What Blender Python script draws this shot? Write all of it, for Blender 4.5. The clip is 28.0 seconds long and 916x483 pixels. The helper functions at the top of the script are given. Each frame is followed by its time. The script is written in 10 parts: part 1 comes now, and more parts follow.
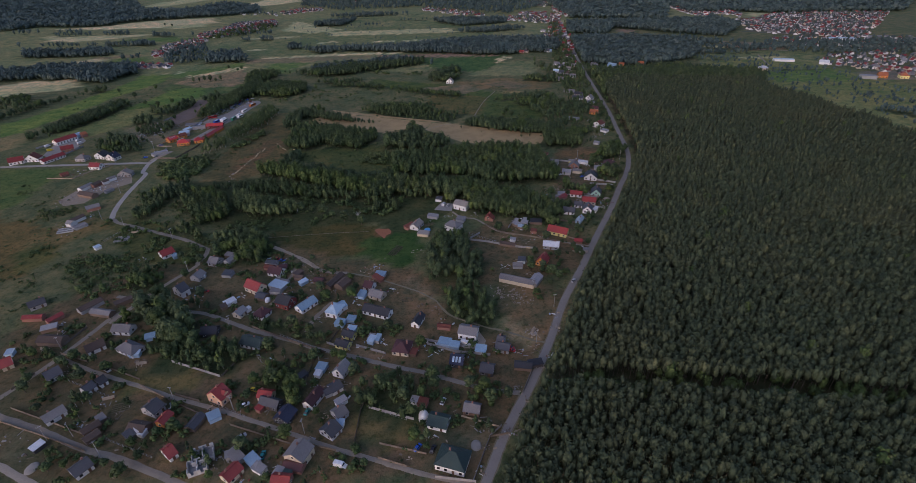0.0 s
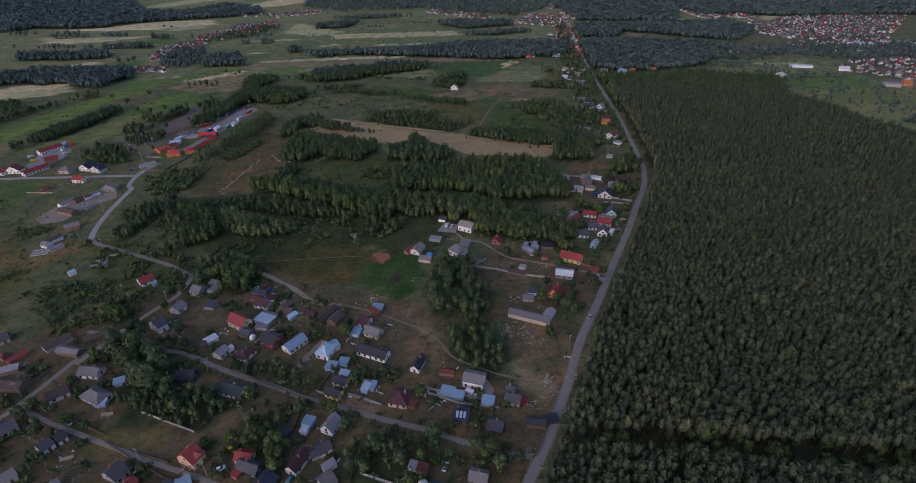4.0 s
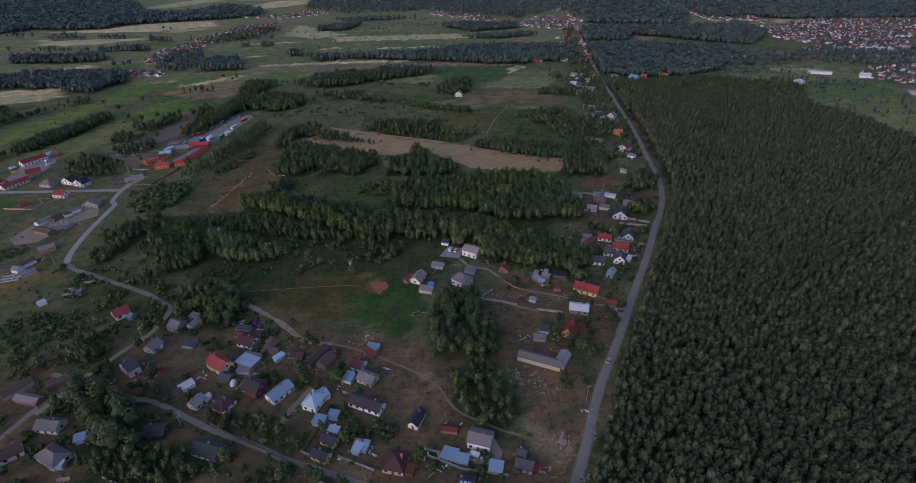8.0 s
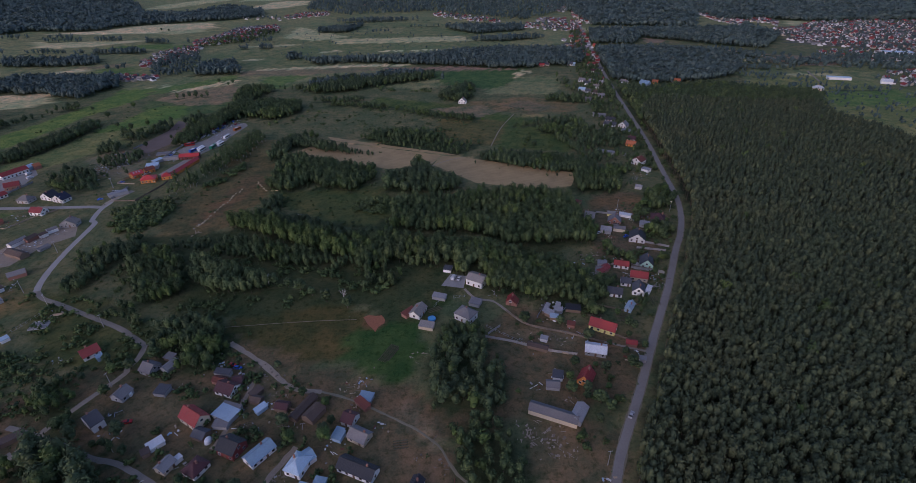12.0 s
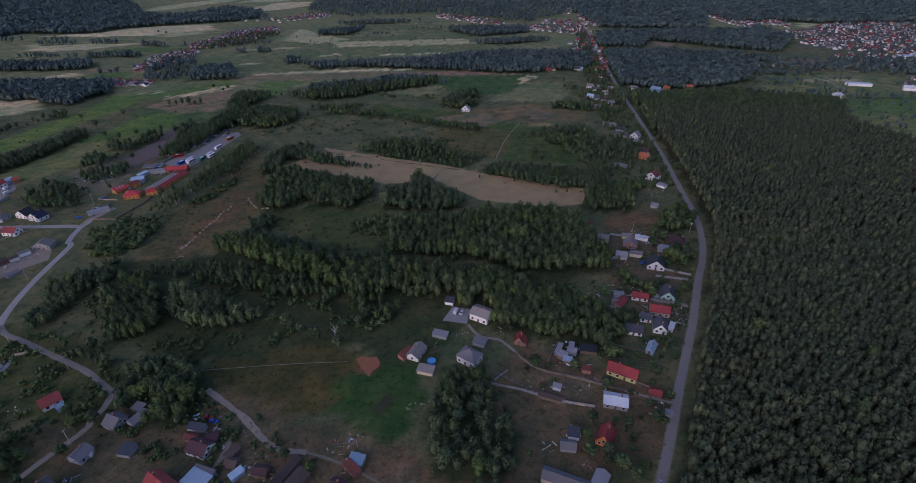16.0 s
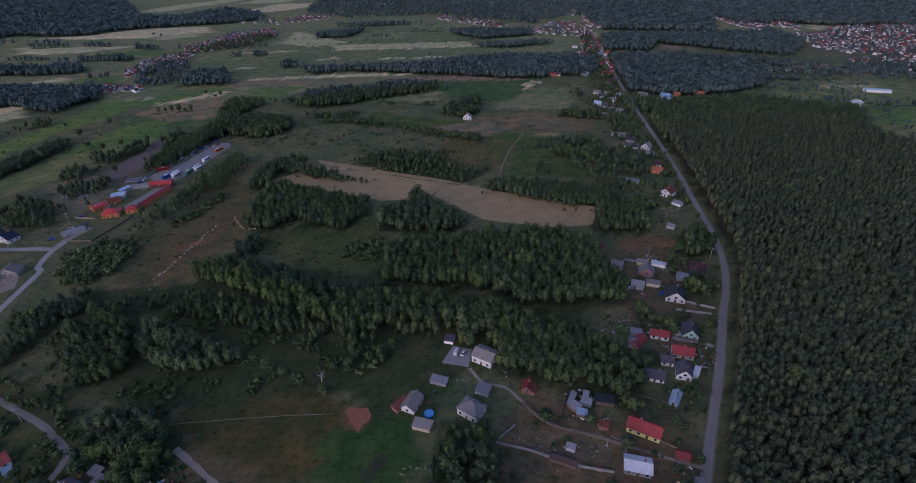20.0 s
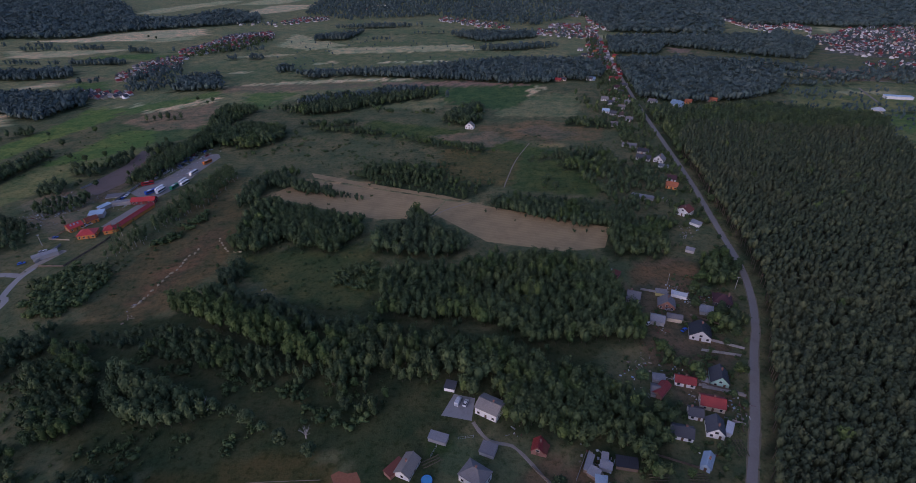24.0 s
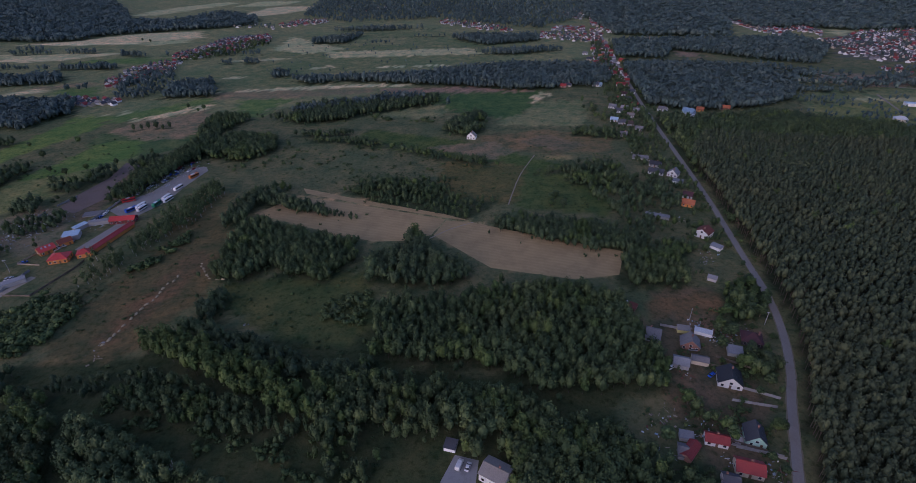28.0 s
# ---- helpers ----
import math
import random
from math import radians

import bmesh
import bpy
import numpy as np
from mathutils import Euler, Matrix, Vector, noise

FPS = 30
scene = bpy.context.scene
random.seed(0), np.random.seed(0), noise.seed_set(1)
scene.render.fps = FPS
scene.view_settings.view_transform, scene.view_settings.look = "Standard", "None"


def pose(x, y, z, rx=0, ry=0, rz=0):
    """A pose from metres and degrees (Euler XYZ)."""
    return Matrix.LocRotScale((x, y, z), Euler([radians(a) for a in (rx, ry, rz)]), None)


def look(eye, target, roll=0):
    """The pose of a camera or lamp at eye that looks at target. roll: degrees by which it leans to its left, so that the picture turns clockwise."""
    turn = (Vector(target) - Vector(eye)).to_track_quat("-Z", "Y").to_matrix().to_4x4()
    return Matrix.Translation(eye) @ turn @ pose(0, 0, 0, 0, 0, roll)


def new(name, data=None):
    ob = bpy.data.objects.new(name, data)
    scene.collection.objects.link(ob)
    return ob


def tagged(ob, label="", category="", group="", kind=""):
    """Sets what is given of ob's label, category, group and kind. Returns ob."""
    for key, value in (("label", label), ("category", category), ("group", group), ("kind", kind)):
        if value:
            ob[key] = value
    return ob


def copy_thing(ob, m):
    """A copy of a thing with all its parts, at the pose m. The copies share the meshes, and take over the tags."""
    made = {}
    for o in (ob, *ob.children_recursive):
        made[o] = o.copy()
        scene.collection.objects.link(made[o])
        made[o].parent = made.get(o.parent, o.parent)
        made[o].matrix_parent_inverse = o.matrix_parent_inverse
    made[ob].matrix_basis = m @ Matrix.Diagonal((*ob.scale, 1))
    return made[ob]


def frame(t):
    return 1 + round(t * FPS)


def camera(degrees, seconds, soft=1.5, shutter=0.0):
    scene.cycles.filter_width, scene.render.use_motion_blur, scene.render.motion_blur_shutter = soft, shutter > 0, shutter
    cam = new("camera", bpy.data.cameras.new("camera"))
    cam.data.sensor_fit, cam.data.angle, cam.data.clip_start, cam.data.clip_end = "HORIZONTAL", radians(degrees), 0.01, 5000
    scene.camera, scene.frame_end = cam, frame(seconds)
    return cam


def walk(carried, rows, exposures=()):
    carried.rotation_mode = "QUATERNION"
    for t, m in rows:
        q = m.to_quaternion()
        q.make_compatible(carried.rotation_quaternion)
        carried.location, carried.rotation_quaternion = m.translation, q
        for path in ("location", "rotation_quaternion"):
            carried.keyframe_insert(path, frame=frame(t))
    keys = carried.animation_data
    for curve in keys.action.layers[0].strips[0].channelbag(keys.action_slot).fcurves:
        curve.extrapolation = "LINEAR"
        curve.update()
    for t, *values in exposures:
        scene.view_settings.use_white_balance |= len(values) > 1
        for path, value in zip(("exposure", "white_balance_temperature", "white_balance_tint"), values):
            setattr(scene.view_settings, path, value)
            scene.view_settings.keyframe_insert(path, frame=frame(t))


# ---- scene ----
from collections import defaultdict

# ---- camera ----
cam = camera(84.0, 28.0, soft=0.72)
PATH = [
    (0.0, 0.00, 0.00, 178.20, -0.000, 30.787, -0.913),
    (3.5, -0.66, 28.56, 178.15, 0.373, 30.722, -0.804),
    (5.5, -0.97, 44.80, 178.24, 0.572, 30.705, -0.749),
    (9.0, -1.59, 73.13, 178.69, 0.948, 30.682, -0.692),
    (12.5, -2.30, 101.50, 179.09, 1.263, 30.712, -0.708),
    (14.5, -2.73, 117.66, 179.30, 1.448, 30.712, -0.718),
    (18.0, -3.12, 145.79, 179.64, 1.660, 30.702, -0.737),
    (21.5, -3.51, 173.85, 179.84, 1.822, 30.697, -0.785),
    (23.5, -4.00, 189.91, 179.83, 1.933, 30.687, -0.815),
    (26.0, -4.65, 209.90, 179.87, 2.043, 30.642, -0.844),
    (28.0, -5.13, 225.84, 179.88, 2.097, 30.630, -0.865),
]
walk(cam, [(t, pose(x, y, z, 90 - p, 0, w) @ pose(0, 0, 0, 0, 0, r)) for t, x, y, z, w, p, r in PATH], [(0, 0.03, 6050, 32), (14, 0.03 - 0.16, 5620, 37), (28, 0.03 - 0.25, 5480, 40)])

# ---- world and light: flat dusk light under a high overcast ----
world = bpy.data.worlds.new("world")
scene.world = world
world.use_nodes = True
wn = world.node_tree.nodes
sky = wn.new("ShaderNodeTexSky")
sky.sky_type, sky.sun_disc = "NISHITA", False
sky.sun_elevation, sky.sun_rotation = radians(14), radians(215)
sky.air_density, sky.dust_density, sky.ozone_density = 1.0, 1.5, 1.6
wn["Background"].inputs["Strength"].default_value = 0.15
world.node_tree.links.new(sky.outputs["Color"], wn["Background"].inputs["Color"])
sun = new("sun", bpy.data.lights.new("sun", "SUN"))
sun.data.energy, sun.data.angle, sun.data.color = 0.6, radians(60), (1.0, 0.95, 0.92)
sun.matrix_world = look((-300, -420, 330), (0, 0, 0))

# ---- materials ----
MATS = {}


def mixer(nt, a, b, fac, blend="MIX"):
    n = nt.nodes.new("ShaderNodeMix")
    n.data_type, n.blend_type = "RGBA", blend
    for sock, val in ((n.inputs["Factor"], fac), (n.inputs["A"], a), (n.inputs["B"], b)):
        if hasattr(val, "is_linked"):
            nt.links.new(val, sock)
        else:
            sock.default_value = val
    return n.outputs["Result"]


def noise_node(nt, coord, scale, detail=4.0, rough=0.6):
    n = nt.nodes.new("ShaderNodeTexNoise")
    n.inputs["Scale"].default_value, n.inputs["Detail"].default_value, n.inputs["Roughness"].default_value = scale, detail, rough
    nt.links.new(coord, n.inputs["Vector"])
    return n.outputs["Fac"]


def ramp_node(nt, fac, lo, hi, a=0.0, b=1.0):
    n = nt.nodes.new("ShaderNodeMapRange")
    for key, val in (("From Min", lo), ("From Max", hi), ("To Min", a), ("To Max", b)):
        n.inputs[key].default_value = val
    nt.links.new(fac, n.inputs["Value"])
    return n.outputs["Result"]


def start(name):
    m = bpy.data.materials.new(name)
    m.use_nodes = True
    nt = m.node_tree
    return m, nt, nt.nodes["Principled BSDF"], nt.nodes.new("ShaderNodeTexCoord")


def bump(nt, bsdf, height, strength, dist):
    n = nt.nodes.new("ShaderNodeBump")
    n.inputs["Strength"].default_value, n.inputs["Distance"].default_value = strength, dist
    nt.links.new(height, n.inputs["Height"])
    nt.links.new(n.outputs["Normal"], bsdf.inputs["Normal"])


def surface(name, color, rough=0.8, grain=3.0, stain=0.25, spread=0.3, dirt=(0.12, 0.10, 0.08), metal=0.0, ribs=0.0, depth=0.02):
    """A weathered surface: grain, blotches of dirt, and ribs or courses where asked for."""
    if name in MATS:
        return MATS[name]
    m, nt, bsdf, tc = start(name)
    co = tc.outputs["Object"]
    info = nt.nodes.new("ShaderNodeObjectInfo")
    fine, broad = noise_node(nt, co, grain, 5.0, 0.7), noise_node(nt, co, stain, 5.0, 0.65)
    c = (*color, 1)
    dark, light = tuple(v * (1 - spread) for v in color) + (1,), tuple(min(1, v * (1 + spread)) for v in color) + (1,)
    col = mixer(nt, dark, light, fine)
    col = mixer(nt, col, (*dirt, 1), ramp_node(nt, broad, 0.5, 0.85, 0.0, 0.55))
    tone = nt.nodes.new("ShaderNodeHueSaturation")
    nt.links.new(ramp_node(nt, info.outputs["Random"], 0, 1, 0.82, 1.18), tone.inputs["Value"])
    nt.links.new(col, tone.inputs["Color"])
    height = fine
    out = tone.outputs["Color"]
    if ribs:
        w = nt.nodes.new("ShaderNodeTexWave")
        w.wave_type, w.bands_direction = "BANDS", "X"
        w.inputs["Scale"].default_value, w.inputs["Distortion"].default_value = ribs, 0.15
        nt.links.new(co, w.inputs["Vector"])
        height = w.outputs["Fac"]
        out = mixer(nt, out, mixer(nt, out, (0.5, 0.5, 0.5, 1), 1.0, "MULTIPLY"), ramp_node(nt, w.outputs["Fac"], 0.0, 0.35, 0.5, 0.0))
    nt.links.new(out, bsdf.inputs["Base Color"])
    nt.links.new(ramp_node(nt, broad, 0.2, 0.8, max(0.05, rough - 0.12), min(1, rough + 0.12)), bsdf.inputs["Roughness"])
    bsdf.inputs["Metallic"].default_value = metal
    bump(nt, bsdf, height, 0.5, depth)
    MATS[name] = m
    return m


def foliage(name, a, b, c):
    """Leaves: hue differs from clump to clump and, more broadly, from tree to tree."""
    m, nt, bsdf, tc = start(name)
    geo = nt.nodes.new("ShaderNodeNewGeometry")
    info = nt.nodes.new("ShaderNodeObjectInfo")
    patch = noise_node(nt, geo.outputs["Position"], 0.16, 2.0, 0.6)
    wide = noise_node(nt, geo.outputs["Position"], 0.018, 3.0, 0.6)
    col = mixer(nt, (*a, 1), (*b, 1), ramp_node(nt, patch, 0.35, 0.65))
    col = mixer(nt, col, (*c, 1), ramp_node(nt, wide, 0.5, 0.75, 0.0, 0.6))
    tone = nt.nodes.new("ShaderNodeHueSaturation")
    val = nt.nodes.new("ShaderNodeMath")
    val.operation = "MULTIPLY"
    own = nt.nodes.new("ShaderNodeAttribute")
    own.attribute_name = "tone"
    col = mixer(nt, col, (a[0] * 1.7, a[1] * 1.15, a[2] * 0.95, 1), ramp_node(nt, own.outputs["Fac"], 0.6, 1.0, 0.0, 0.4))
    fine = noise_node(nt, geo.outputs["Position"], 0.95, 4.0, 0.75)
    nt.links.new(ramp_node(nt, geo.outputs["Random Per Island"], 0, 1, 0.92, 1.08), val.inputs[0])
    nt.links.new(ramp_node(nt, info.outputs["Random"], 0, 1, 0.78, 1.22), val.inputs[1])
    each = nt.nodes.new("ShaderNodeMath")
    each.operation = "MULTIPLY"
    nt.links.new(val.outputs[0], each.inputs[0])
    nt.links.new(ramp_node(nt, own.outputs["Fac"], 0.0, 1.0, 0.74, 1.26), each.inputs[1])
    grain = nt.nodes.new("ShaderNodeMath")
    grain.operation = "MULTIPLY"
    nt.links.new(each.outputs[0], grain.inputs[0])
    nt.links.new(ramp_node(nt, fine, 0.32, 0.68, 0.86, 1.16), grain.inputs[1])
    nt.links.new(grain.outputs[0], tone.inputs["Value"])
    bump(nt, bsdf, fine, 0.4, 0.4)
    nt.links.new(col, tone.inputs["Color"])
    nt.links.new(tone.outputs["Color"], bsdf.inputs["Base Color"])
    bsdf.inputs["Roughness"].default_value = 0.75
    bsdf.inputs["Specular IOR Level"].default_value = 0.25
    MATS[name] = m
    return m


def ground_material():
    m, nt, bsdf, tc = start("meadow_ground")
    co = tc.outputs["Object"]
    att = nt.nodes.new("ShaderNodeAttribute")
    att.attribute_name = "soil"
    tuft, clump, patch, wide = noise_node(nt, co, 0.8, 6.0, 0.8), noise_node(nt, co, 0.3, 4.0, 0.7), noise_node(nt, co, 0.06, 7.0, 0.72), noise_node(nt, co, 0.012, 5.0, 0.6)
    base = mixer(nt, att.outputs["Color"], (0.86, 0.86, 0.95, 1), 1.0, "MULTIPLY")
    dry = mixer(nt, base, (1.5, 1.22, 0.95, 1), 1.0, "MULTIPLY")
    lush = mixer(nt, base, (0.55, 0.74, 0.58, 1), 1.0, "MULTIPLY")
    col = mixer(nt, lush, dry, ramp_node(nt, patch, 0.38, 0.62))
    col = mixer(nt, col, mixer(nt, base, (0.62, 0.84, 0.66, 1), 1.0, "MULTIPLY"), ramp_node(nt, wide, 0.45, 0.65, 0.0, 0.65))
    col = mixer(nt, col, mixer(nt, col, (0.52, 0.62, 0.50, 1), 1.0, "MULTIPLY"), ramp_node(nt, clump, 0.5, 0.66))
    col = mixer(nt, col, mixer(nt, col, (0.62, 0.68, 0.62, 1), 1.0, "MULTIPLY"), ramp_node(nt, tuft, 0.45, 0.72))
    nt.links.new(col, bsdf.inputs["Base Color"])
    bsdf.inputs["Roughness"].default_value = 0.95
    bsdf.inputs["Specular IOR Level"].default_value = 0.1
    bump(nt, bsdf, tuft, 0.8, 0.5)
    MATS["ground"] = m
    return m


def stubble_material():
    m, nt, bsdf, tc = start("stubble")
    co = tc.outputs["Object"]
    w = nt.nodes.new("ShaderNodeTexWave")
    w.wave_type, w.bands_direction = "BANDS", "Y"
    w.inputs["Scale"].default_value, w.inputs["Distortion"].default_value, w.inputs["Detail"].default_value = 0.09, 3.0, 4.0
    turn = nt.nodes.new("ShaderNodeMapping")
    turn.inputs["Rotation"].default_value = (0, 0, radians(17))
    nt.links.new(co, turn.inputs["Vector"])
    nt.links.new(turn.outputs["Vector"], w.inputs["Vector"])
    fine, broad = noise_node(nt, co, 1.2, 5.0, 0.75), noise_node(nt, co, 0.08, 5.0, 0.7)
    col = mixer(nt, (0.43, 0.30, 0.135, 1), (0.385, 0.27, 0.12, 1), w.outputs["Fac"])
    col = mixer(nt, col, (0.25, 0.172, 0.078, 1), ramp_node(nt, broad, 0.45, 0.7, 0.0, 0.7))
    col = mixer(nt, col, (0.52, 0.375, 0.19, 1), ramp_node(nt, fine, 0.5, 0.75, 0.0, 0.6))
    nt.links.new(col, bsdf.inputs["Base Color"])
    bsdf.inputs["Roughness"].default_value = 0.97
    bump(nt, bsdf, fine, 0.6, 0.2)
    return m


def window_glass():
    m, nt, bsdf, tc = start("window_glass")
    bsdf.inputs["Base Color"].default_value = (0.02, 0.025, 0.03, 1)
    bsdf.inputs["Roughness"].default_value = 0.06
    n = noise_node(nt, tc.outputs["Object"], 1.2, 2.0)
    bump(nt, bsdf, n, 0.05, 0.02)
    MATS["glass"] = m
    return m


GLASS = window_glass()
STUBBLE = stubble_material()
PINE = foliage("pine_needles", (0.042, 0.061, 0.032), (0.065, 0.085, 0.041), (0.086, 0.091, 0.042))
LEAF = foliage("broad_leaves", (0.042, 0.073, 0.030), (0.069, 0.104, 0.038), (0.084, 0.102, 0.040))
LIGHT = foliage("poplar_leaves", (0.052, 0.091, 0.027), (0.078, 0.117, 0.033), (0.087, 0.109, 0.034))
DARK = foliage("alder_leaves", (0.036, 0.061, 0.030), (0.055, 0.085, 0.036), (0.066, 0.086, 0.038))
WILLOW = foliage("grey_leaves", (0.045, 0.076, 0.032), (0.068, 0.101, 0.041), (0.067, 0.089, 0.036))
BUSH = foliage("bush_leaves", (0.042, 0.075, 0.027), (0.074, 0.112, 0.036), (0.094, 0.106, 0.041))
# Distance haze is put into this base colour: bluer and paler than near trees.
FAR = foliage("hazed_far_leaves", (0.056, 0.091, 0.086), (0.074, 0.114, 0.103), (0.081, 0.112, 0.096))
BARK = surface("bark", (0.10, 0.075, 0.055), 0.95, 6.0, 1.0, 0.4)
BIRCH = surface("birch_bark", (0.50, 0.48, 0.44), 0.85, 3.0, 1.5, 0.3)
ASPHALT = surface("asphalt", (0.32, 0.295, 0.265), 0.9, 1.2, 0.08, 0.22, (0.22, 0.19, 0.16))
LANE = surface("old_asphalt", (0.27, 0.235, 0.19), 0.92, 1.2, 0.12, 0.25, (0.19, 0.16, 0.13))
GRAVEL = surface("gravel_lane", (0.30, 0.255, 0.20), 0.95, 1.2, 0.14, 0.3, (0.08, 0.075, 0.045))
DIRT = surface("dirt_track", (0.31, 0.25, 0.185), 0.97, 1.0, 0.12, 0.35, (0.09, 0.085, 0.045))
VERGE_SOIL = surface("verge_soil", (0.21, 0.185, 0.12), 0.97, 1.0, 0.15, 0.35, (0.10, 0.11, 0.055))
CONCRETE = surface("concrete", (0.30, 0.29, 0.28), 0.9, 2.0, 0.3, 0.18, (0.14, 0.13, 0.11))
WOOD = surface("weathered_wood", (0.19, 0.15, 0.11), 0.9, 4.0, 0.8, 0.3)
PALE_WOOD = surface("fresh_planks", (0.42, 0.33, 0.23), 0.85, 4.0, 0.8, 0.3)
STEEL = surface("galvanised_steel", (0.45, 0.46, 0.48), 0.45, 3.0, 0.5, 0.12, metal=0.6)
RUBBER = surface("rubber", (0.02, 0.02, 0.02), 0.9, 5.0, 1.0, 0.2)

ROOFS = {
    "red": ((0.31, 0.042, 0.036), 0.55, 3.0), "scarlet": ((0.52, 0.05, 0.045), 0.5, 3.0), "orange": ((0.42, 0.13, 0.05), 0.6, 3.0), "maroon": ((0.085, 0.030, 0.032), 0.6, 3.0),
    "black": ((0.035, 0.036, 0.042), 0.55, 3.0), "slate": ((0.075, 0.078, 0.090), 0.6, 3.0), "grey": ((0.21, 0.20, 0.20), 0.85, 4.5),
    "lightgrey": ((0.30, 0.30, 0.31), 0.8, 4.5), "green": ((0.030, 0.060, 0.055), 0.5, 3.0), "navy": ((0.022, 0.028, 0.06), 0.5, 3.0),
    "blue": ((0.26, 0.39, 0.50), 0.5, 4.0), "paleblue": ((0.42, 0.55, 0.66), 0.5, 4.0), "white": ((0.66, 0.68, 0.70), 0.55, 4.0),
    "brown": ((0.10, 0.070, 0.055), 0.8, 4.5), "beige": ((0.28, 0.25, 0.22), 0.8, 4.5), "rust": ((0.19, 0.055, 0.035), 0.8, 4.0),
}
WALLS = {
    "white": (0.80, 0.78, 0.75), "cream": (0.62, 0.52, 0.38), "yellow": (0.72, 0.64, 0.24), "peach": (0.70, 0.42, 0.26), "orange": (0.62, 0.24, 0.06),
    "grey": (0.36, 0.35, 0.34), "brown": (0.16, 0.10, 0.07), "darkred": (0.17, 0.035, 0.03), "mint": (0.42, 0.66, 0.55), "wood": (0.20, 0.14, 0.10),
    "dark": (0.07, 0.065, 0.065), "brick": (0.30, 0.15, 0.11), "block": (0.48, 0.47, 0.45), "skyblue": (0.35, 0.48, 0.60),
}


def roof_mat(key):
    c, r, ribs = ROOFS[key]
    return surface("roof_" + key, c, r, 2.0, 0.35, 0.2, (c[0] * 0.5 + 0.04, c[1] * 0.5 + 0.035, c[2] * 0.5 + 0.03), 0.0, ribs, 0.06)


def wall_mat(key):
    return surface("wall_" + key, WALLS[key], 0.9, 3.0, 0.4, 0.1, tuple(v * 0.6 for v in WALLS[key]))


# ---- mesh helpers ----
def mesh_from(name, verts, faces, mats, idx=None):
    me = bpy.data.meshes.new(name)
    me.from_pydata([tuple(v) for v in verts], [], [tuple(f) for f in faces])
    for m in mats:
        me.materials.append(m)
    if idx is not None:
        me.polygons.foreach_set("material_index", idx)
    me.update()
    return me


def big_mesh(name, V, F, mats, idx=None, smooth=False):
    """A mesh of many triangles from numpy arrays."""
    me = bpy.data.meshes.new(name)
    me.vertices.add(len(V))
    me.vertices.foreach_set("co", np.asarray(V, np.float32).ravel())
    me.loops.add(len(F) * 3)
    me.loops.foreach_set("vertex_index", np.asarray(F, np.int32).ravel())
    me.polygons.add(len(F))
    me.polygons.foreach_set("loop_start", np.arange(0, len(F) * 3, 3, dtype=np.int32))
    me.polygons.foreach_set("loop_total", np.full(len(F), 3, np.int32))
    for m in mats:
        me.materials.append(m)
    if idx is not None:
        me.polygons.foreach_set("material_index", np.asarray(idx, np.int32))
    me.polygons.foreach_set("use_smooth", np.full(len(F), smooth, bool))
    me.update(calc_edges=True)
    me.validate()
    return me


BOX_F = ((0, 3, 2, 1), (4, 5, 6, 7), (0, 1, 5, 4), (1, 2, 6, 5), (2, 3, 7, 6), (3, 0, 4, 7))


def box_vf(x0, x1, y0, y1, z0, z1):
    return [(x0, y0, z0), (x1, y0, z0), (x1, y1, z0), (x0, y1, z0), (x0, y0, z1), (x1, y0, z1), (x1, y1, z1), (x0, y1, z1)], BOX_F


def joined(pieces):
    V, F = [], []
    for v, f in pieces:
        n = len(V)
        V += list(v)
        F += [tuple(i + n for i in g) for g in f]
    return V, F


SHARED = {}


def shared(key, make):
    if key not in SHARED:
        SHARED[key] = make()
    return SHARED[key]


def bevelled(name, x0, x1, y0, y1, z0, z1, mat, r=0.05, seg=1):
    bm = bmesh.new()
    bmesh.ops.create_cube(bm, size=1, matrix=Matrix.Translation(((x0 + x1) / 2, (y0 + y1) / 2, (z0 + z1) / 2)) @ Matrix.Diagonal((x1 - x0, y1 - y0, z1 - z0, 1)))
    bmesh.ops.bevel(bm, geom=bm.edges[:], offset=r, segments=seg, affect="EDGES")
    me = bpy.data.meshes.new(name)
    bm.to_mesh(me)
    bm.free()
    me.materials.append(mat)
    return me


def part(name, me, parent, at=None, label=""):
    """Links a mesh as one part under a thing or a part."""
    ob = new(name, me)
    ob.parent = parent
    if at is not None:
        ob.matrix_basis = at
    return tagged(ob, label) if label else ob


def thing(name, m, label, category, group=""):
    ob = new(name)
    ob.empty_display_size = 0.5
    ob.matrix_basis = m
    return tagged(ob, label, category, group)


def inside(px, py, poly):
    P = np.asarray(poly, float)
    res = np.zeros(np.shape(px), bool)
    j = len(P) - 1
    for i in range(len(P)):
        (xi, yi), (xj, yj) = P[i], P[j]
        if yi != yj:
            res ^= ((yi > py) != (yj > py)) & (px < (xj - xi) * (py - yi) / (yj - yi) + xi)
        j = i
    return res


# ---- ground ----
ZONES = []
FOOT = []


def zone(color, *xy):
    """A stretch of ground with its own soil or crop."""
    ZONES.append((color, [(xy[i], xy[i + 1]) for i in range(0, len(xy), 2)]))


def steps(*runs):
    out = []
    for a, b, s in runs:
        out += list(np.arange(a, b, s))
    return np.array(out + [runs[-1][1]], float)


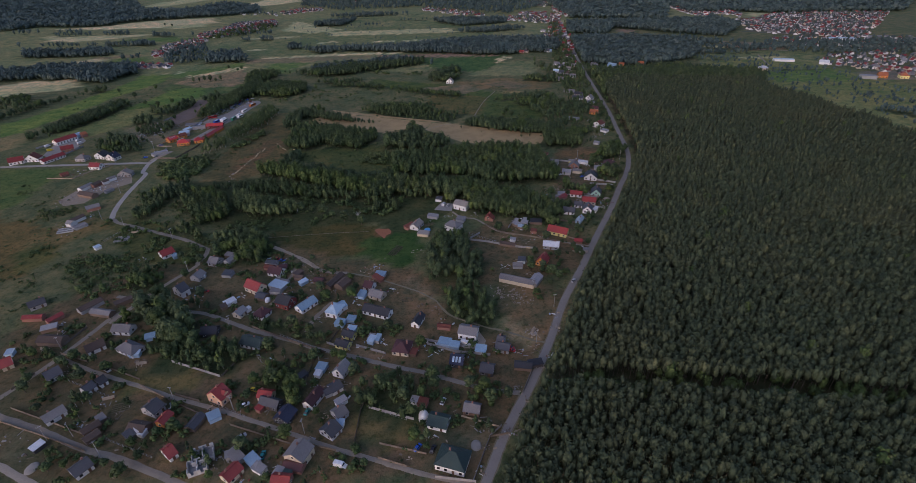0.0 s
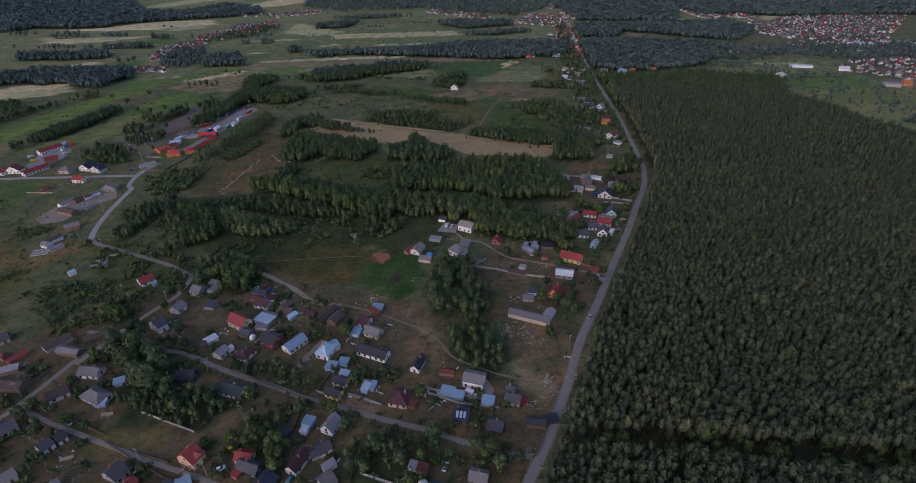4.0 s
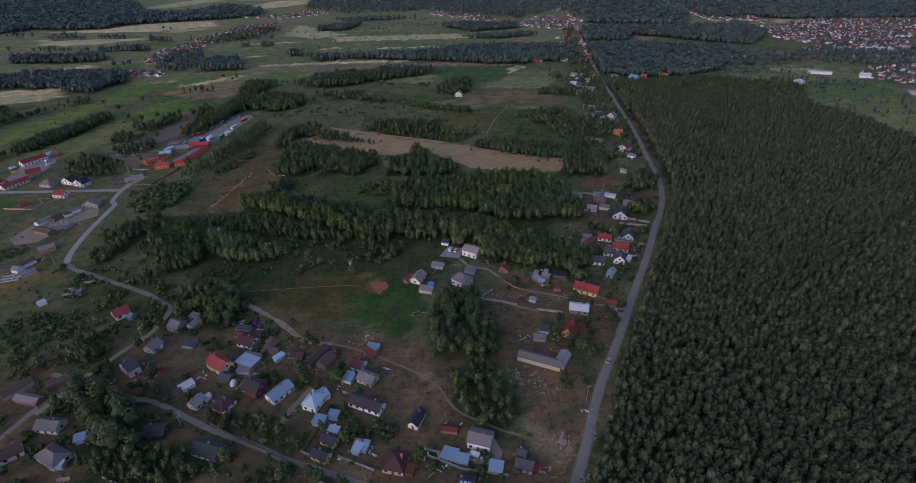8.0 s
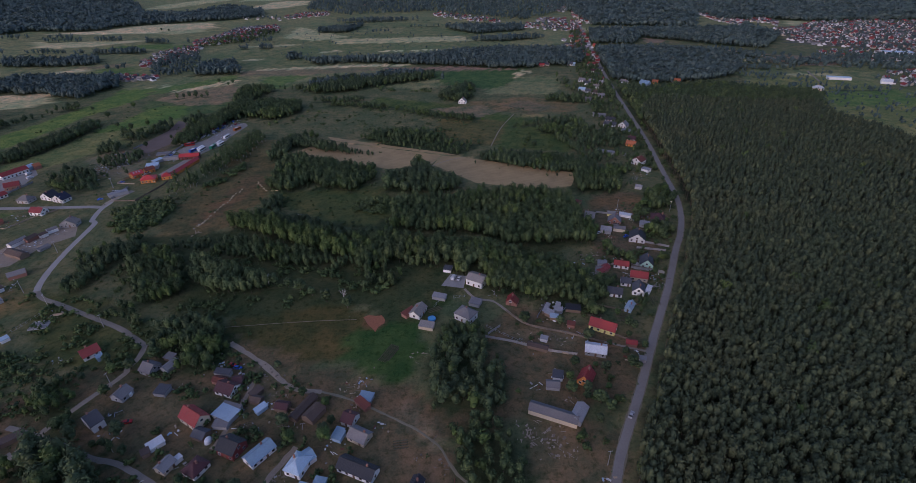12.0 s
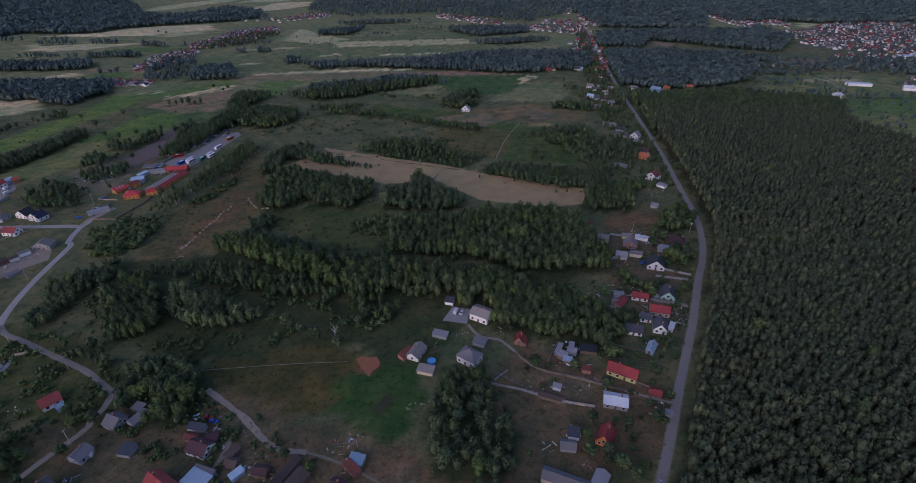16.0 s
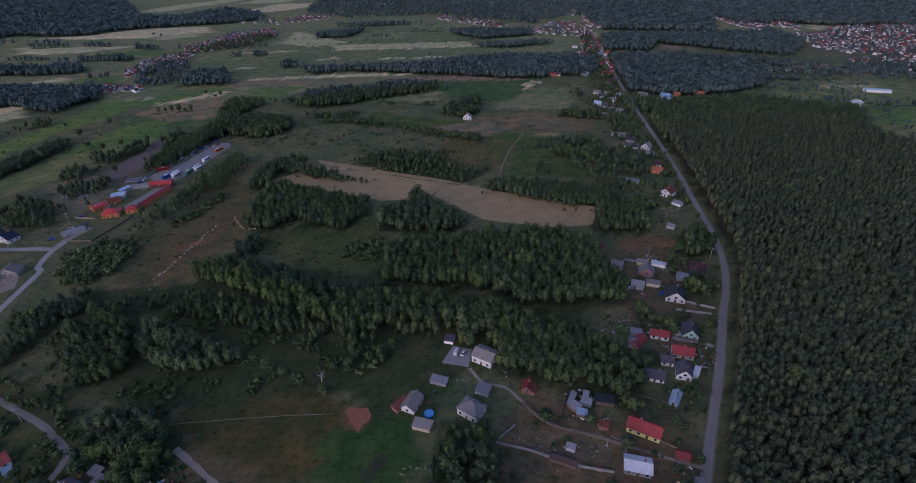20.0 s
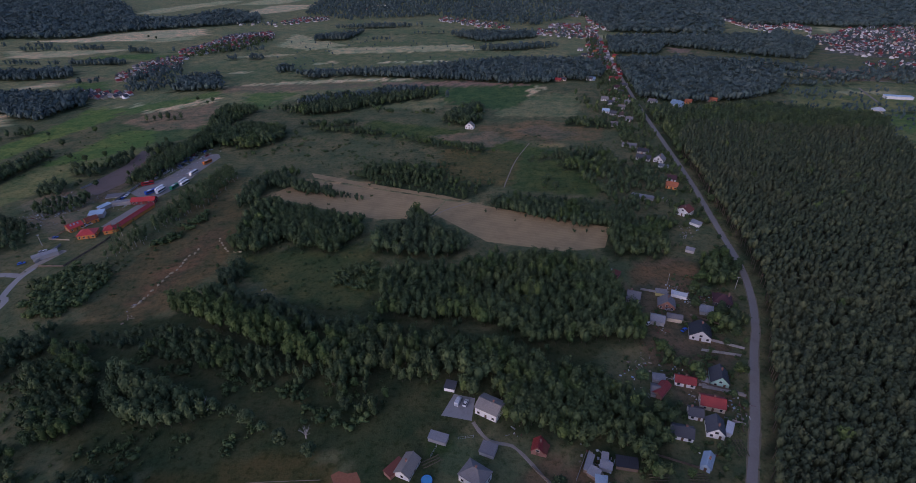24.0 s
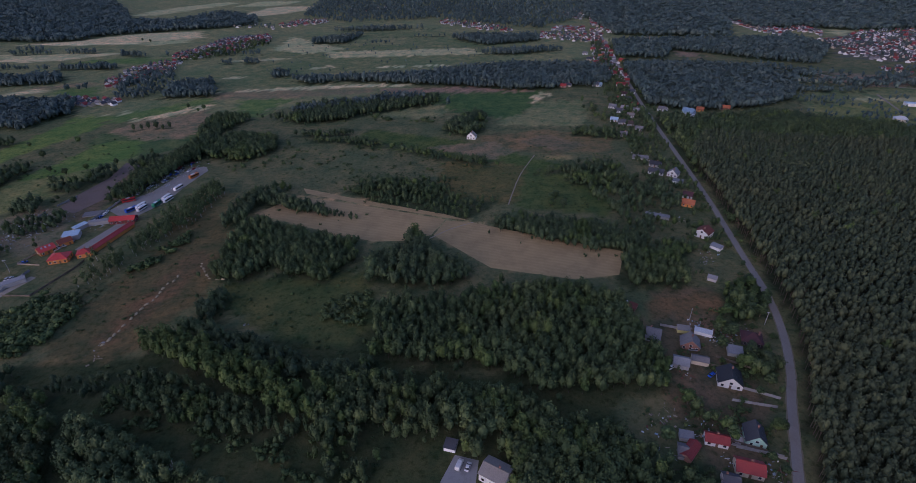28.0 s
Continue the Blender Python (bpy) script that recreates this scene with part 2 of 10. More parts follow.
def build_ground():
    xs = steps((-7000, -2200, 400), (-2200, -520, 16), (-520, 520, 5), (520, 1700, 20), (1700, 7000, 400))
    ys = steps((-3000, 40, 150), (40, 800, 5), (800, 1500, 8), (1500, 2500, 16), (2500, 8000, 400))
    X, Y = np.meshgrid(xs, ys)
    col = np.empty((*X.shape, 4), np.float32)
    col[...] = (*MEADOW, 1)
    rng = np.random.default_rng(5)
    cell = np.where((np.abs(X) < 520) & (Y < 800), 3.0, 10.0)
    jx, jy = X + rng.normal(0, 1, X.shape) * cell * 0.5, Y + rng.normal(0, 1, X.shape) * cell * 0.35
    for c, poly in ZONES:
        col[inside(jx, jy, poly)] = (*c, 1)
    ny, nx = X.shape
    V = np.stack([X, Y, np.zeros_like(X)], -1).reshape(-1, 3)
    a = (np.arange(ny - 1)[:, None] * nx + np.arange(nx - 1)[None, :]).ravel()
    F = np.concatenate([np.stack([a, a + 1, a + nx + 1], 1), np.stack([a, a + nx + 1, a + nx], 1)])
    me = big_mesh("ground", V, F, [ground_material()])
    at = me.attributes.new("soil", "FLOAT_COLOR", "POINT")
    at.data.foreach_set("color", col.reshape(-1))
    tagged(new("ground", me), "flat grassland with dry patches, bare soil and crop strips", "ground", kind="structure")


def smooth_line(pts, step=4.0):
    P = [Vector(p) for p in pts]
    out = []
    for i in range(len(P) - 1):
        p0, p1, p2, p3 = P[max(i - 1, 0)], P[i], P[i + 1], P[min(i + 2, len(P) - 1)]
        n = max(1, int((p2 - p1).length / step))
        for k in range(n):
            t = k / n
            out.append(0.5 * ((2 * p1) + (p2 - p0) * t + (2 * p0 - 5 * p1 + 4 * p2 - p3) * t * t + (3 * p1 - p0 - 3 * p2 + p3) * t ** 3))
    return out + [P[-1]]


def road(name, label, width, mat, z, *xy, ragged=0.15):
    """A strip of road, slightly crowned, with uneven edges."""
    pts = smooth_line([(xy[i], xy[i + 1], 0) for i in range(0, len(xy), 2)], 2.5)
    rng = random.Random(len(pts) + int(width * 10))
    V, F = [], []
    if 1.5 < width < 4.5 and mat is not STUBBLE:
        VERGE.append((pts, width))
    if width > 1.5:
        FOOT.extend((p.x, p.y, width / 2) for p in pts if -600 < p.x < 600 and p.y < 1900)
    for i, p in enumerate(pts):
        d = (pts[min(i + 1, len(pts) - 1)] - pts[max(i - 1, 0)]).normalized()
        n = Vector((d.y, -d.x, 0))
        w1, w2 = (width / 2 * (1 + rng.uniform(-ragged, ragged)) for _ in range(2))
        skirt = min(0.4, 0.1 * width)
        for off, h in ((-w1 - skirt, -0.05), (-w1, z), (0, z + 0.06), (w2, z), (w2 + skirt, -0.05)):
            V.append(tuple(p + n * off + Vector((0, 0, h))))
        if i:
            for k in range(4):
                a = (i - 1) * 5 + k
                F.append((a, a + 1, a + 6, a + 5))
    return tagged(new(name, mesh_from(name, V, F, [mat])), label, "road", kind="structure")


def patch(name, label, mat, z, *xy):
    """A paved or dug yard: a thin slab with a real edge."""
    P = [(xy[i], xy[i + 1]) for i in range(0, len(xy), 2)]
    n = len(P)
    area = sum(P[i][0] * P[(i + 1) % n][1] - P[(i + 1) % n][0] * P[i][1] for i in range(n))
    if area < 0:
        P.reverse()
    V = [(x, y, -0.1) for x, y in P] + [(x, y, z) for x, y in P]
    F = [tuple(range(n, 2 * n))] + [(i, (i + 1) % n, (i + 1) % n + n, i + n) for i in range(n)]
    return tagged(new(name, mesh_from(name, V, F, [mat])), label, "yard", kind="structure")


# ---- trees ----
def ico(r=1.0, sub=1):
    bm = bmesh.new()
    bmesh.ops.create_icosphere(bm, subdivisions=sub, radius=r)
    V = np.array([v.co[:] for v in bm.verts])
    F = np.array([[v.index for v in f.verts] for f in bm.faces])
    bm.free()
    return V, F


ICO1, ICO2 = ico(1, 1), ico(1, 2)


def leaf_tris(rng, centers, normals, size):
    """Small leaf clumps as bent triangles lying roughly along the crown's surface."""
    n = len(centers)
    nrm = normals + rng.normal(0, 0.42, (n, 3))
    nrm /= np.linalg.norm(nrm, axis=1, keepdims=True)
    ref = np.where(np.abs(nrm[:, 2:]) > 0.9, [[1.0, 0, 0]], [[0, 0, 1.0]])
    u = np.cross(nrm, ref)
    u /= np.linalg.norm(u, axis=1, keepdims=True)
    w = np.cross(nrm, u)
    ang = rng.uniform(0, 6.28, n)[:, None]
    u, w = u * np.cos(ang) + w * np.sin(ang), w * np.cos(ang) - u * np.sin(ang)
    s = (size * rng.uniform(0.6, 1.4, n))[:, None]
    V = np.stack([centers - u * s, centers + u * s * 0.9 + w * s * 0.2, centers + w * s * 1.3], 1).reshape(-1, 3)
    return V, np.arange(3 * n).reshape(-1, 3)


def crown(seed, shape, leaves, size, lobes=7, sub=1, cores=99):
    """A crown for a tree one metre high: lobes of foliage round an uneven core."""
    rng = np.random.default_rng(seed)
    V, F = [], []
    total = 0
    if shape == "pine":
        cs = [(0, 0, 0.66, 0.130, 0.28)]
        cs += [(0.06 * math.cos(a), 0.06 * math.sin(a), 0.66 + rng.uniform(-0.10, 0.14), 0.085, 0.10) for a in np.arange(lobes) * 6.283 / lobes + rng.uniform(0, 1)]
    elif shape == "tall":
        cs = [(0, 0, 0.52, 0.21, 0.38)]
        for i in range(lobes):
            a, e = i * 2.4 + rng.uniform(-0.4, 0.4), (i + 0.5) / lobes
            q = 0.17 * math.sqrt(1.0 - 0.8 * e * e)
            cs.append((q * math.cos(a), q * math.sin(a), 0.40 + 0.42 * e + rng.uniform(-0.04, 0.04), rng.uniform(0.10, 0.14), rng.uniform(0.11, 0.16)))
    elif shape == "belt":
        cs = [(0, 0, 0.50, 0.31, 0.42)] + [(0.2 * math.cos(i * 2.4), 0.2 * math.sin(i * 2.4), rng.uniform(0.55, 0.8), 0.17, 0.17) for i in range(lobes)]
    elif shape == "birch":
        cs = [(rng.normal(0, 0.06), rng.normal(0, 0.06), 0.35 + 0.55 * (i + 0.5) / lobes, 0.16 * (1.05 - 0.6 * i / lobes), 0.15) for i in range(lobes)]
    elif shape == "bush":
        cs = [(rng.normal(0, 0.35), rng.normal(0, 0.35), rng.uniform(0.25, 0.6), rng.uniform(0.3, 0.45), rng.uniform(0.25, 0.4)) for i in range(lobes)]
    else:
        cs = [(0, 0, 0.66, 0.24, 0.26)]
        for i in range(lobes):
            a, e = i * 2.4 + rng.uniform(-0.4, 0.4), rng.uniform(-0.5, 0.9)
            cs.append((0.22 * math.cos(a) * math.cos(e), 0.22 * math.sin(a) * math.cos(e), 0.62 + 0.2 * math.sin(e), rng.uniform(0.13, 0.19), rng.uniform(0.12, 0.17)))
    cv, cf = ICO1 if sub == 1 else ICO2
    area = np.array([c[3] * c[3] + c[3] * c[4] for c in cs])
    counts = np.maximum(1, (leaves * area / area.sum()).astype(int))
    for i, ((x, y, z, r, h), k) in enumerate(zip(cs, counts)):
        if i < cores and (shape != "pine" or i == 0):
            jig = cv * rng.uniform(*((0.62, 1.08) if shape in ("tall", "pine") else (0.58, 0.95)), (len(cv), 1)) * (r, r, h) + (x, y, z)
            if shape == "pine":
                jig[:, :2] *= np.clip(1.05 - (jig[:, 2:] - 0.45) * 0.6, 0.6, 1.1)
            V.append(jig), F.append(cf + total)
            total += len(jig)
        d = rng.normal(0, 1, (k, 3))
        d[:, 2] = np.abs(d[:, 2]) * np.where(rng.random(k) < 0.8, 1, -1)
        d /= np.linalg.norm(d, axis=1, keepdims=True)
        lv, lf = leaf_tris(rng, d * (r, r, h) * rng.uniform(0.92, 1.08, (k, 1)) + (x, y, z), d, size)
        V.append(lv), F.append(lf + total)
        total += len(lv)
    return np.concatenate(V), np.concatenate(F)


def limb(p, q, r0, r1, n=5):
    p, q = np.array(p, float), np.array(q, float)
    d = (q - p) / np.linalg.norm(q - p)
    u = np.cross(d, (0.3, 1, 0.2))
    u /= np.linalg.norm(u)
    w = np.cross(d, u)
    a = np.arange(n) * 6.283 / n
    ring = np.cos(a)[:, None] * u + np.sin(a)[:, None] * w
    V = np.concatenate([p + ring * r0, q + ring * r1])
    F = [(i, (i + 1) % n, n + (i + 1) % n) for i in range(n)] + [(i, n + (i + 1) % n, n + i) for i in range(n)]
    return V, np.array(F)


def stack(pieces):
    V, F, n = [], [], 0
    for v, f in pieces:
        V.append(v), F.append(f + n)
        n += len(v)
    return np.concatenate(V), np.concatenate(F)


def dead_tree(x, y, h):
    """A bare, bleached tree: one trunk and a fan of forked limbs."""
    rng = np.random.default_rng(int(x * 3 + y) % 999)
    ob = thing("dead_tree", pose(x, y, 0), "bare dead tree with bleached pale branches", "tree")
    part("trunk", big_mesh("trunk", *limb((0, 0, -0.1), (0.2, 0.1, h * 0.45), 0.22, 0.15, 6), [BIRCH]), ob)
    for i in range(9):
        a, r = i * 2.4, rng.uniform(0.8, 2.6)
        z0 = h * rng.uniform(0.2, 0.42)
        mid = (0.2 + r * 0.6 * math.cos(a), 0.1 + r * 0.6 * math.sin(a), z0 + h * rng.uniform(0.2, 0.3))
        end = (mid[0] + r * 0.6 * math.cos(a + 0.3), mid[1] + r * 0.6 * math.sin(a + 0.3), mid[2] + h * rng.uniform(0.15, 0.3))
        tip = (mid[0] + r * 0.5 * math.cos(a - 0.7), mid[1] + r * 0.5 * math.sin(a - 0.7), mid[2] + h * rng.uniform(0.1, 0.25))
        V, F = stack([limb((0.15, 0.08, z0), mid, 0.12, 0.08, 5), limb(mid, end, 0.08, 0.03, 4), limb(mid, tip, 0.07, 0.03, 4)])
        part("branch", big_mesh("branch", V, F, [BIRCH]), ob)
    return ob


def trunk(seed, shape, n=6):
    rng = np.random.default_rng(seed + 90)
    if shape == "bush":
        return stack([limb((0, 0, -0.02), (rng.normal(0, 0.2), rng.normal(0, 0.2), 0.45), 0.03, 0.015, 4) for _ in range(4)])
    r = {"pine": 0.012, "birch": 0.010}.get(shape, 0.020)
    top = 0.78
    out = [limb((0, 0, -0.01), (0.005, 0, 0.35), r, r * 0.8, n), limb((0.005, 0, 0.35), (0, 0.01, top), r * 0.8, r * 0.3, n)]
    for i in range(5):
        a = i * 2.4 + rng.uniform(-0.3, 0.3)
        z = 0.4 + 0.06 * i
        out.append(limb((0, 0, z), (0.14 * math.cos(a), 0.14 * math.sin(a), z + 0.13), r * 0.45, r * 0.15, 4))
    return stack(out)


TREE_LABEL = {
    "round": "broad leafy garden tree with an uneven green crown", "pine": "tall pine with a rounded dark needle crown",
    "birch": "slender birch with a pale trunk and light crown", "bush": "low dense garden bush with small green leaves",
    "willow": "grey-green willow with a loose spreading crown", "spruce": "narrow dark spruce with drooping boughs",
}


def tree_model(shape, variant):
    def make():
        form = "tall" if shape in ("willow", "round") else shape
        leaves, size, lobes = {"tall": (300, 0.036, 9), "pine": (300, 0.022, 6), "birch": (320, 0.026, 7), "bush": (240, 0.085, 7)}[form]
        cv, cf = crown(variant * 7 + len(shape), form, leaves, size, lobes, 1)
        tv, tf = trunk(variant, form)
        leafmat = {"pine": PINE, "bush": BUSH, "willow": WILLOW}.get(shape, (LEAF, LIGHT, LEAF, DARK)[variant % 4])
        me = big_mesh("crown", cv, cf, [leafmat], None, True)
        me.attributes.new("tone", "FLOAT", "POINT").data.foreach_set("value", np.full(len(cv), 0.2 + 0.2 * (variant % 4), np.float32))
        return me, big_mesh("trunk", tv, tf, [BIRCH if shape == "birch" else BARK])
    return shared(("tree", shape, variant), make)


TREES = [0]


def tree(shape, x, y, h, w=1.0, group=""):
    TREES[0] += 1
    k = TREES[0]
    if not clear_of(np.array([x]), np.array([y]), 0.4)[0] or any(inside(np.array([x]), np.array([y]), a)[0] for a in KEPT_OPEN):
        return None
    crown_me, trunk_me = tree_model(shape, k % 4)
    name = {"bush": "bush", "round": "tree", "willow": "willow_tree"}.get(shape, shape + "_tree")
    ob = thing(name, pose(x, y, 0, 0, 0, (k * 137.5) % 360) @ Matrix.Diagonal((h * w * (1.35 if shape in ("round", "willow") else 1), h * w * (1.35 if shape in ("round", "willow") else 1), h, 1)), TREE_LABEL[shape], "bush" if shape == "bush" else "tree", group)
    part("crown", crown_me, ob)
    part("trunk", trunk_me, ob)
    return ob


WOODS = defaultdict(list)
GIRTH = {"leaf": 1.3, "dark": 1.3, "light": 1.2, "grey": 1.3, "pine": 1.0, "pinefar": 1.0, "far": 0.95}
AVOID = []
VERGE = []


def clear_of(x, y, gap):
    """Which places keep off buildings and roads by a gap."""
    ok = np.ones(len(x), bool)
    if not len(x):
        return ok
    box = x.min() - 9, x.max() + 9, y.min() - 9, y.max() + 9
    for fx, fy, r in FOOT:
        if not (box[0] < fx < box[1] and box[2] < fy < box[3]):
            continue
        near = (np.abs(x - fx) < r + gap) & (np.abs(y - fy) < r + gap)
        ok &= ~near
    return ok


KEPT_OPEN = []


def open_ground(*xy):
    """A plot or meadow on which no trees stand."""
    KEPT_OPEN.append([(xy[i], xy[i + 1]) for i in range(0, len(xy), 2)])


def clear(*xy):
    AVOID.append([(xy[i], xy[i + 1]) for i in range(0, len(xy), 2)])


def wood(shape, spacing, h0, h1, *xy, wide=1.0, fill=0.92, seed=0, patchy=False):
    """Trees over a stretch of ground, on a jittered grid."""
    poly = [(xy[i], xy[i + 1]) for i in range(0, len(xy), 2)]
    P = np.array(poly)
    rng = np.random.default_rng(len(WOODS[shape]) + 17 + seed)
    gx, gy = np.meshgrid(np.arange(P[:, 0].min(), P[:, 0].max() + spacing, spacing), np.arange(P[:, 1].min(), P[:, 1].max() + spacing, spacing))
    gx = (gx + rng.uniform(-0.42, 0.42, gx.shape) * spacing).ravel()
    gy = (gy + rng.uniform(-0.42, 0.42, gy.shape) * spacing).ravel()
    ok = inside(gx, gy, poly) & (rng.random(gx.shape) < fill)
    for a in AVOID + KEPT_OPEN:
        ok &= ~inside(gx, gy, a)
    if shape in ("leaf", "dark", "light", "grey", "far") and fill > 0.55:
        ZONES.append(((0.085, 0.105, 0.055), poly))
    if patchy is not False:
        least = 0.12 if patchy is True else patchy
        ok &= np.array([noise.noise((px * 0.07, py * 0.07, seed)) + 0.4 * noise.noise((px * 0.2, py * 0.2, 3)) > least for px, py in zip(gx, gy)])
    if spacing < 10:
        ok[ok] = clear_of(gx[ok], gy[ok], 0.5 if h1 < 6 else 1.5)
    n = int(ok.sum())
    h = rng.uniform(h0, h1, n) * (1 + rng.normal(0, 0.05, n))
    R = np.stack([gx[ok], gy[ok], h, wide * GIRTH.get(shape, 1.0) * rng.uniform(0.85, 1.2, n), rng.uniform(0, 6.283, n)], 1)
    if shape not in ("leaf", "dark") or not n:
        WOODS[shape].append(R)
        return
    kinds = np.array([noise.noise((px * 0.05, py * 0.05, 7.3)) for px, py in R[:, :2]]) + rng.normal(0, 0.22, n)
    for key, part_of in (("light", kinds > 0.42), ("grey", kinds < -0.42), (shape, np.abs(kinds) <= 0.42)):
        if part_of.any():
            WOODS[key].append(R[part_of])
    k = max(2, n // 5)
    E = R[rng.integers(0, n, k)].copy()
    away = rng.uniform(0, 6.283, k)
    reach = spacing * rng.uniform(0.8, 3.6, k)
    E[:, 0] += np.cos(away) * reach
    E[:, 1] += np.sin(away) * reach
    E[:, 2] *= rng.uniform(0.25, 0.75, k)
    E = E[~inside(E[:, 0], E[:, 1], poly) & clear_of(E[:, 0], E[:, 1], 1.0)]
    tall = E[:, 2] > 4.0
    if tall.any():
        WOODS["leaf"].append(E[tall])
    low = E[~tall]
    if len(low):
        WOODS["shrub"].append(low * (1, 1, 0.8, 0.8, 1))


def grow_verges():
    """Weeds and small bushes that fray the edges of the lanes."""
    rng = np.random.default_rng(21)
    rows = []
    for pts, width in VERGE:
        for i in range(len(pts) - 1):
            p, d = pts[i], (pts[i + 1] - pts[i]).normalized()
            if abs(p.x) > 420 or p.y > 620:
                continue
            for side in (-1, 1):
                if noise.noise((p.x * 0.06, p.y * 0.06, side)) > 0.08 and rng.random() < 0.7:
                    off = side * (width / 2 + rng.uniform(-0.1, 2.2))
                    q = p + Vector((d.y, -d.x, 0)) * off + d * rng.uniform(-2, 2)
                    rows.append((q.x, q.y, rng.uniform(0.2, 0.75), rng.uniform(0.8, 1.6), rng.uniform(0, 6.28)))
    WOODS["shrub"].append(np.array(rows))


def build_wood(key, shape, leaves, size, lobes, mats, name, label, variants=5, trunks=True, cores=3, sub=1):
    rows = np.concatenate(WOODS[key])
    V, F, IDX, T, base = [], [], [], [], 0
    own = np.random.default_rng(len(key)).random(len(rows))
    pick = np.arange(len(rows)) % variants
    for k in range(variants):
        cv, cf = crown(k * 13 + len(key), shape, leaves, size, lobes, sub, cores)
        ci = np.zeros(len(cf), int)
        if trunks:
            tv, tf = limb((0, 0, -0.01), (0, 0, 0.7), 0.013, 0.006, 3)
            cf = np.concatenate([cf, tf + len(cv)])
            ci = np.concatenate([ci, np.ones(len(tf), int)])
            cv = np.concatenate([cv, tv])
        r = rows[pick == k]
        if not len(r):
            continue
        c, s = np.cos(r[:, 4])[:, None], np.sin(r[:, 4])[:, None]
        hw = (r[:, 2] * r[:, 3])[:, None]
        X = (cv[None, :, 0] * c - cv[None, :, 1] * s) * hw + r[:, 0:1]
        Y = (cv[None, :, 0] * s + cv[None, :, 1] * c) * hw + r[:, 1:2]
        Z = cv[None, :, 2] * r[:, 2:3]
        V.append(np.stack([X, Y, Z], -1).reshape(-1, 3))
        F.append((cf[None] + (np.arange(len(r)) * len(cv))[:, None, None]).reshape(-1, 3) + base)
        IDX.append(np.tile(ci, len(r)))
        T.append(np.repeat(own[pick == k], len(cv)))
        base += len(r) * len(cv)
    me = big_mesh(name, np.concatenate(V), np.concatenate(F), mats, np.concatenate(IDX), True)
    me.attributes.new("tone", "FLOAT", "POINT").data.foreach_set("value", np.concatenate(T).astype(np.float32))
    tagged(new(name, me), label, "woodland", kind="stuff")


# ---- houses ----
def prism(L, W, eave, ridge, axis):
    """Walls of a house up to the underside of its roof."""
    a, b = L / 2, W / 2
    V = [(-a, -b, -0.2), (a, -b, -0.2), (a, b, -0.2), (-a, b, -0.2), (-a, -b, eave), (a, -b, eave), (a, b, eave), (-a, b, eave)]
    if axis == "x":
        V += [(-a, 0, ridge), (a, 0, ridge)]
        F = [(0, 1, 5, 4), (2, 3, 7, 6), (1, 2, 6, 9, 5), (3, 0, 4, 8, 7), (4, 5, 9, 8), (6, 7, 8, 9)]
    elif axis == "y":
        V += [(0, -b, ridge), (0, b, ridge)]
        F = [(0, 1, 5, 8, 4), (2, 3, 7, 9, 6), (1, 2, 6, 5), (3, 0, 4, 7), (4, 8, 9, 7), (5, 6, 9, 8)]
    else:
        F = [(0, 1, 5, 4), (2, 3, 7, 6), (1, 2, 6, 5), (3, 0, 4, 7), (4, 5, 6, 7)]
    return V, F


def roof_shell(L, W, eave, ridge, form, over=0.5, th=0.16):
    """A roof with thickness and overhanging eaves. form: x or y along which the ridge runs, hip, flat or mono."""
    a, b = L / 2 + over, W / 2 + over
    if form in ("x", "y"):
        half, run = (W / 2, b) if form == "x" else (L / 2, a)
        low = eave - (ridge - eave) * over / half
        top = [(-a, -b, low), (a, -b, low), (a, b, low), (-a, b, low)] + ([(-a, 0, ridge), (a, 0, ridge)] if form == "x" else [(0, -b, ridge), (0, b, ridge)])
        faces = [(0, 1, 5, 4), (2, 3, 4, 5)] if form == "x" else [(1, 2, 5, 4), (3, 0, 4, 5)]
        rim = [(0, 1), (1, 5), (5, 2), (2, 3), (3, 4), (4, 0)] if form == "x" else [(0, 4), (4, 1), (1, 2), (2, 5), (5, 3), (3, 0)]
    elif form == "hip":
        low = eave - (ridge - eave) * over / (min(L, W) / 2)
        k = max(0.0, (L - W) / 2)
        j = max(0.0, (W - L) / 2)
        top = [(-a, -b, low), (a, -b, low), (a, b, low), (-a, b, low), (-k - 0.05, -j, ridge), (k + 0.05, j, ridge)]
        faces = [(0, 1, 5, 4), (1, 2, 5), (2, 3, 4, 5), (3, 0, 4)] if L >= W else [(0, 1, 4), (1, 2, 5, 4), (2, 3, 5), (3, 0, 4, 5)]
        rim = [(0, 1), (1, 2), (2, 3), (3, 0)]
    else:
        drop = 0.0 if form == "flat" else (ridge - eave)
        top = [(-a, -b, eave + 0.02), (a, -b, eave + 0.02), (a, b, eave + 0.02 + drop), (-a, b, eave + 0.02 + drop)]
        faces, rim = [(0, 1, 2, 3)], [(0, 1), (1, 2), (2, 3), (3, 0)]
    n = len(top)
    V = [(x, y, z + th) for x, y, z in top] + [(x, y, z + 0.01) for x, y, z in top]
    F = list(faces) + [tuple(reversed([i + n for i in f])) for f in faces] + [(i + n, j + n, j, i) for i, j in rim]
    return V, F


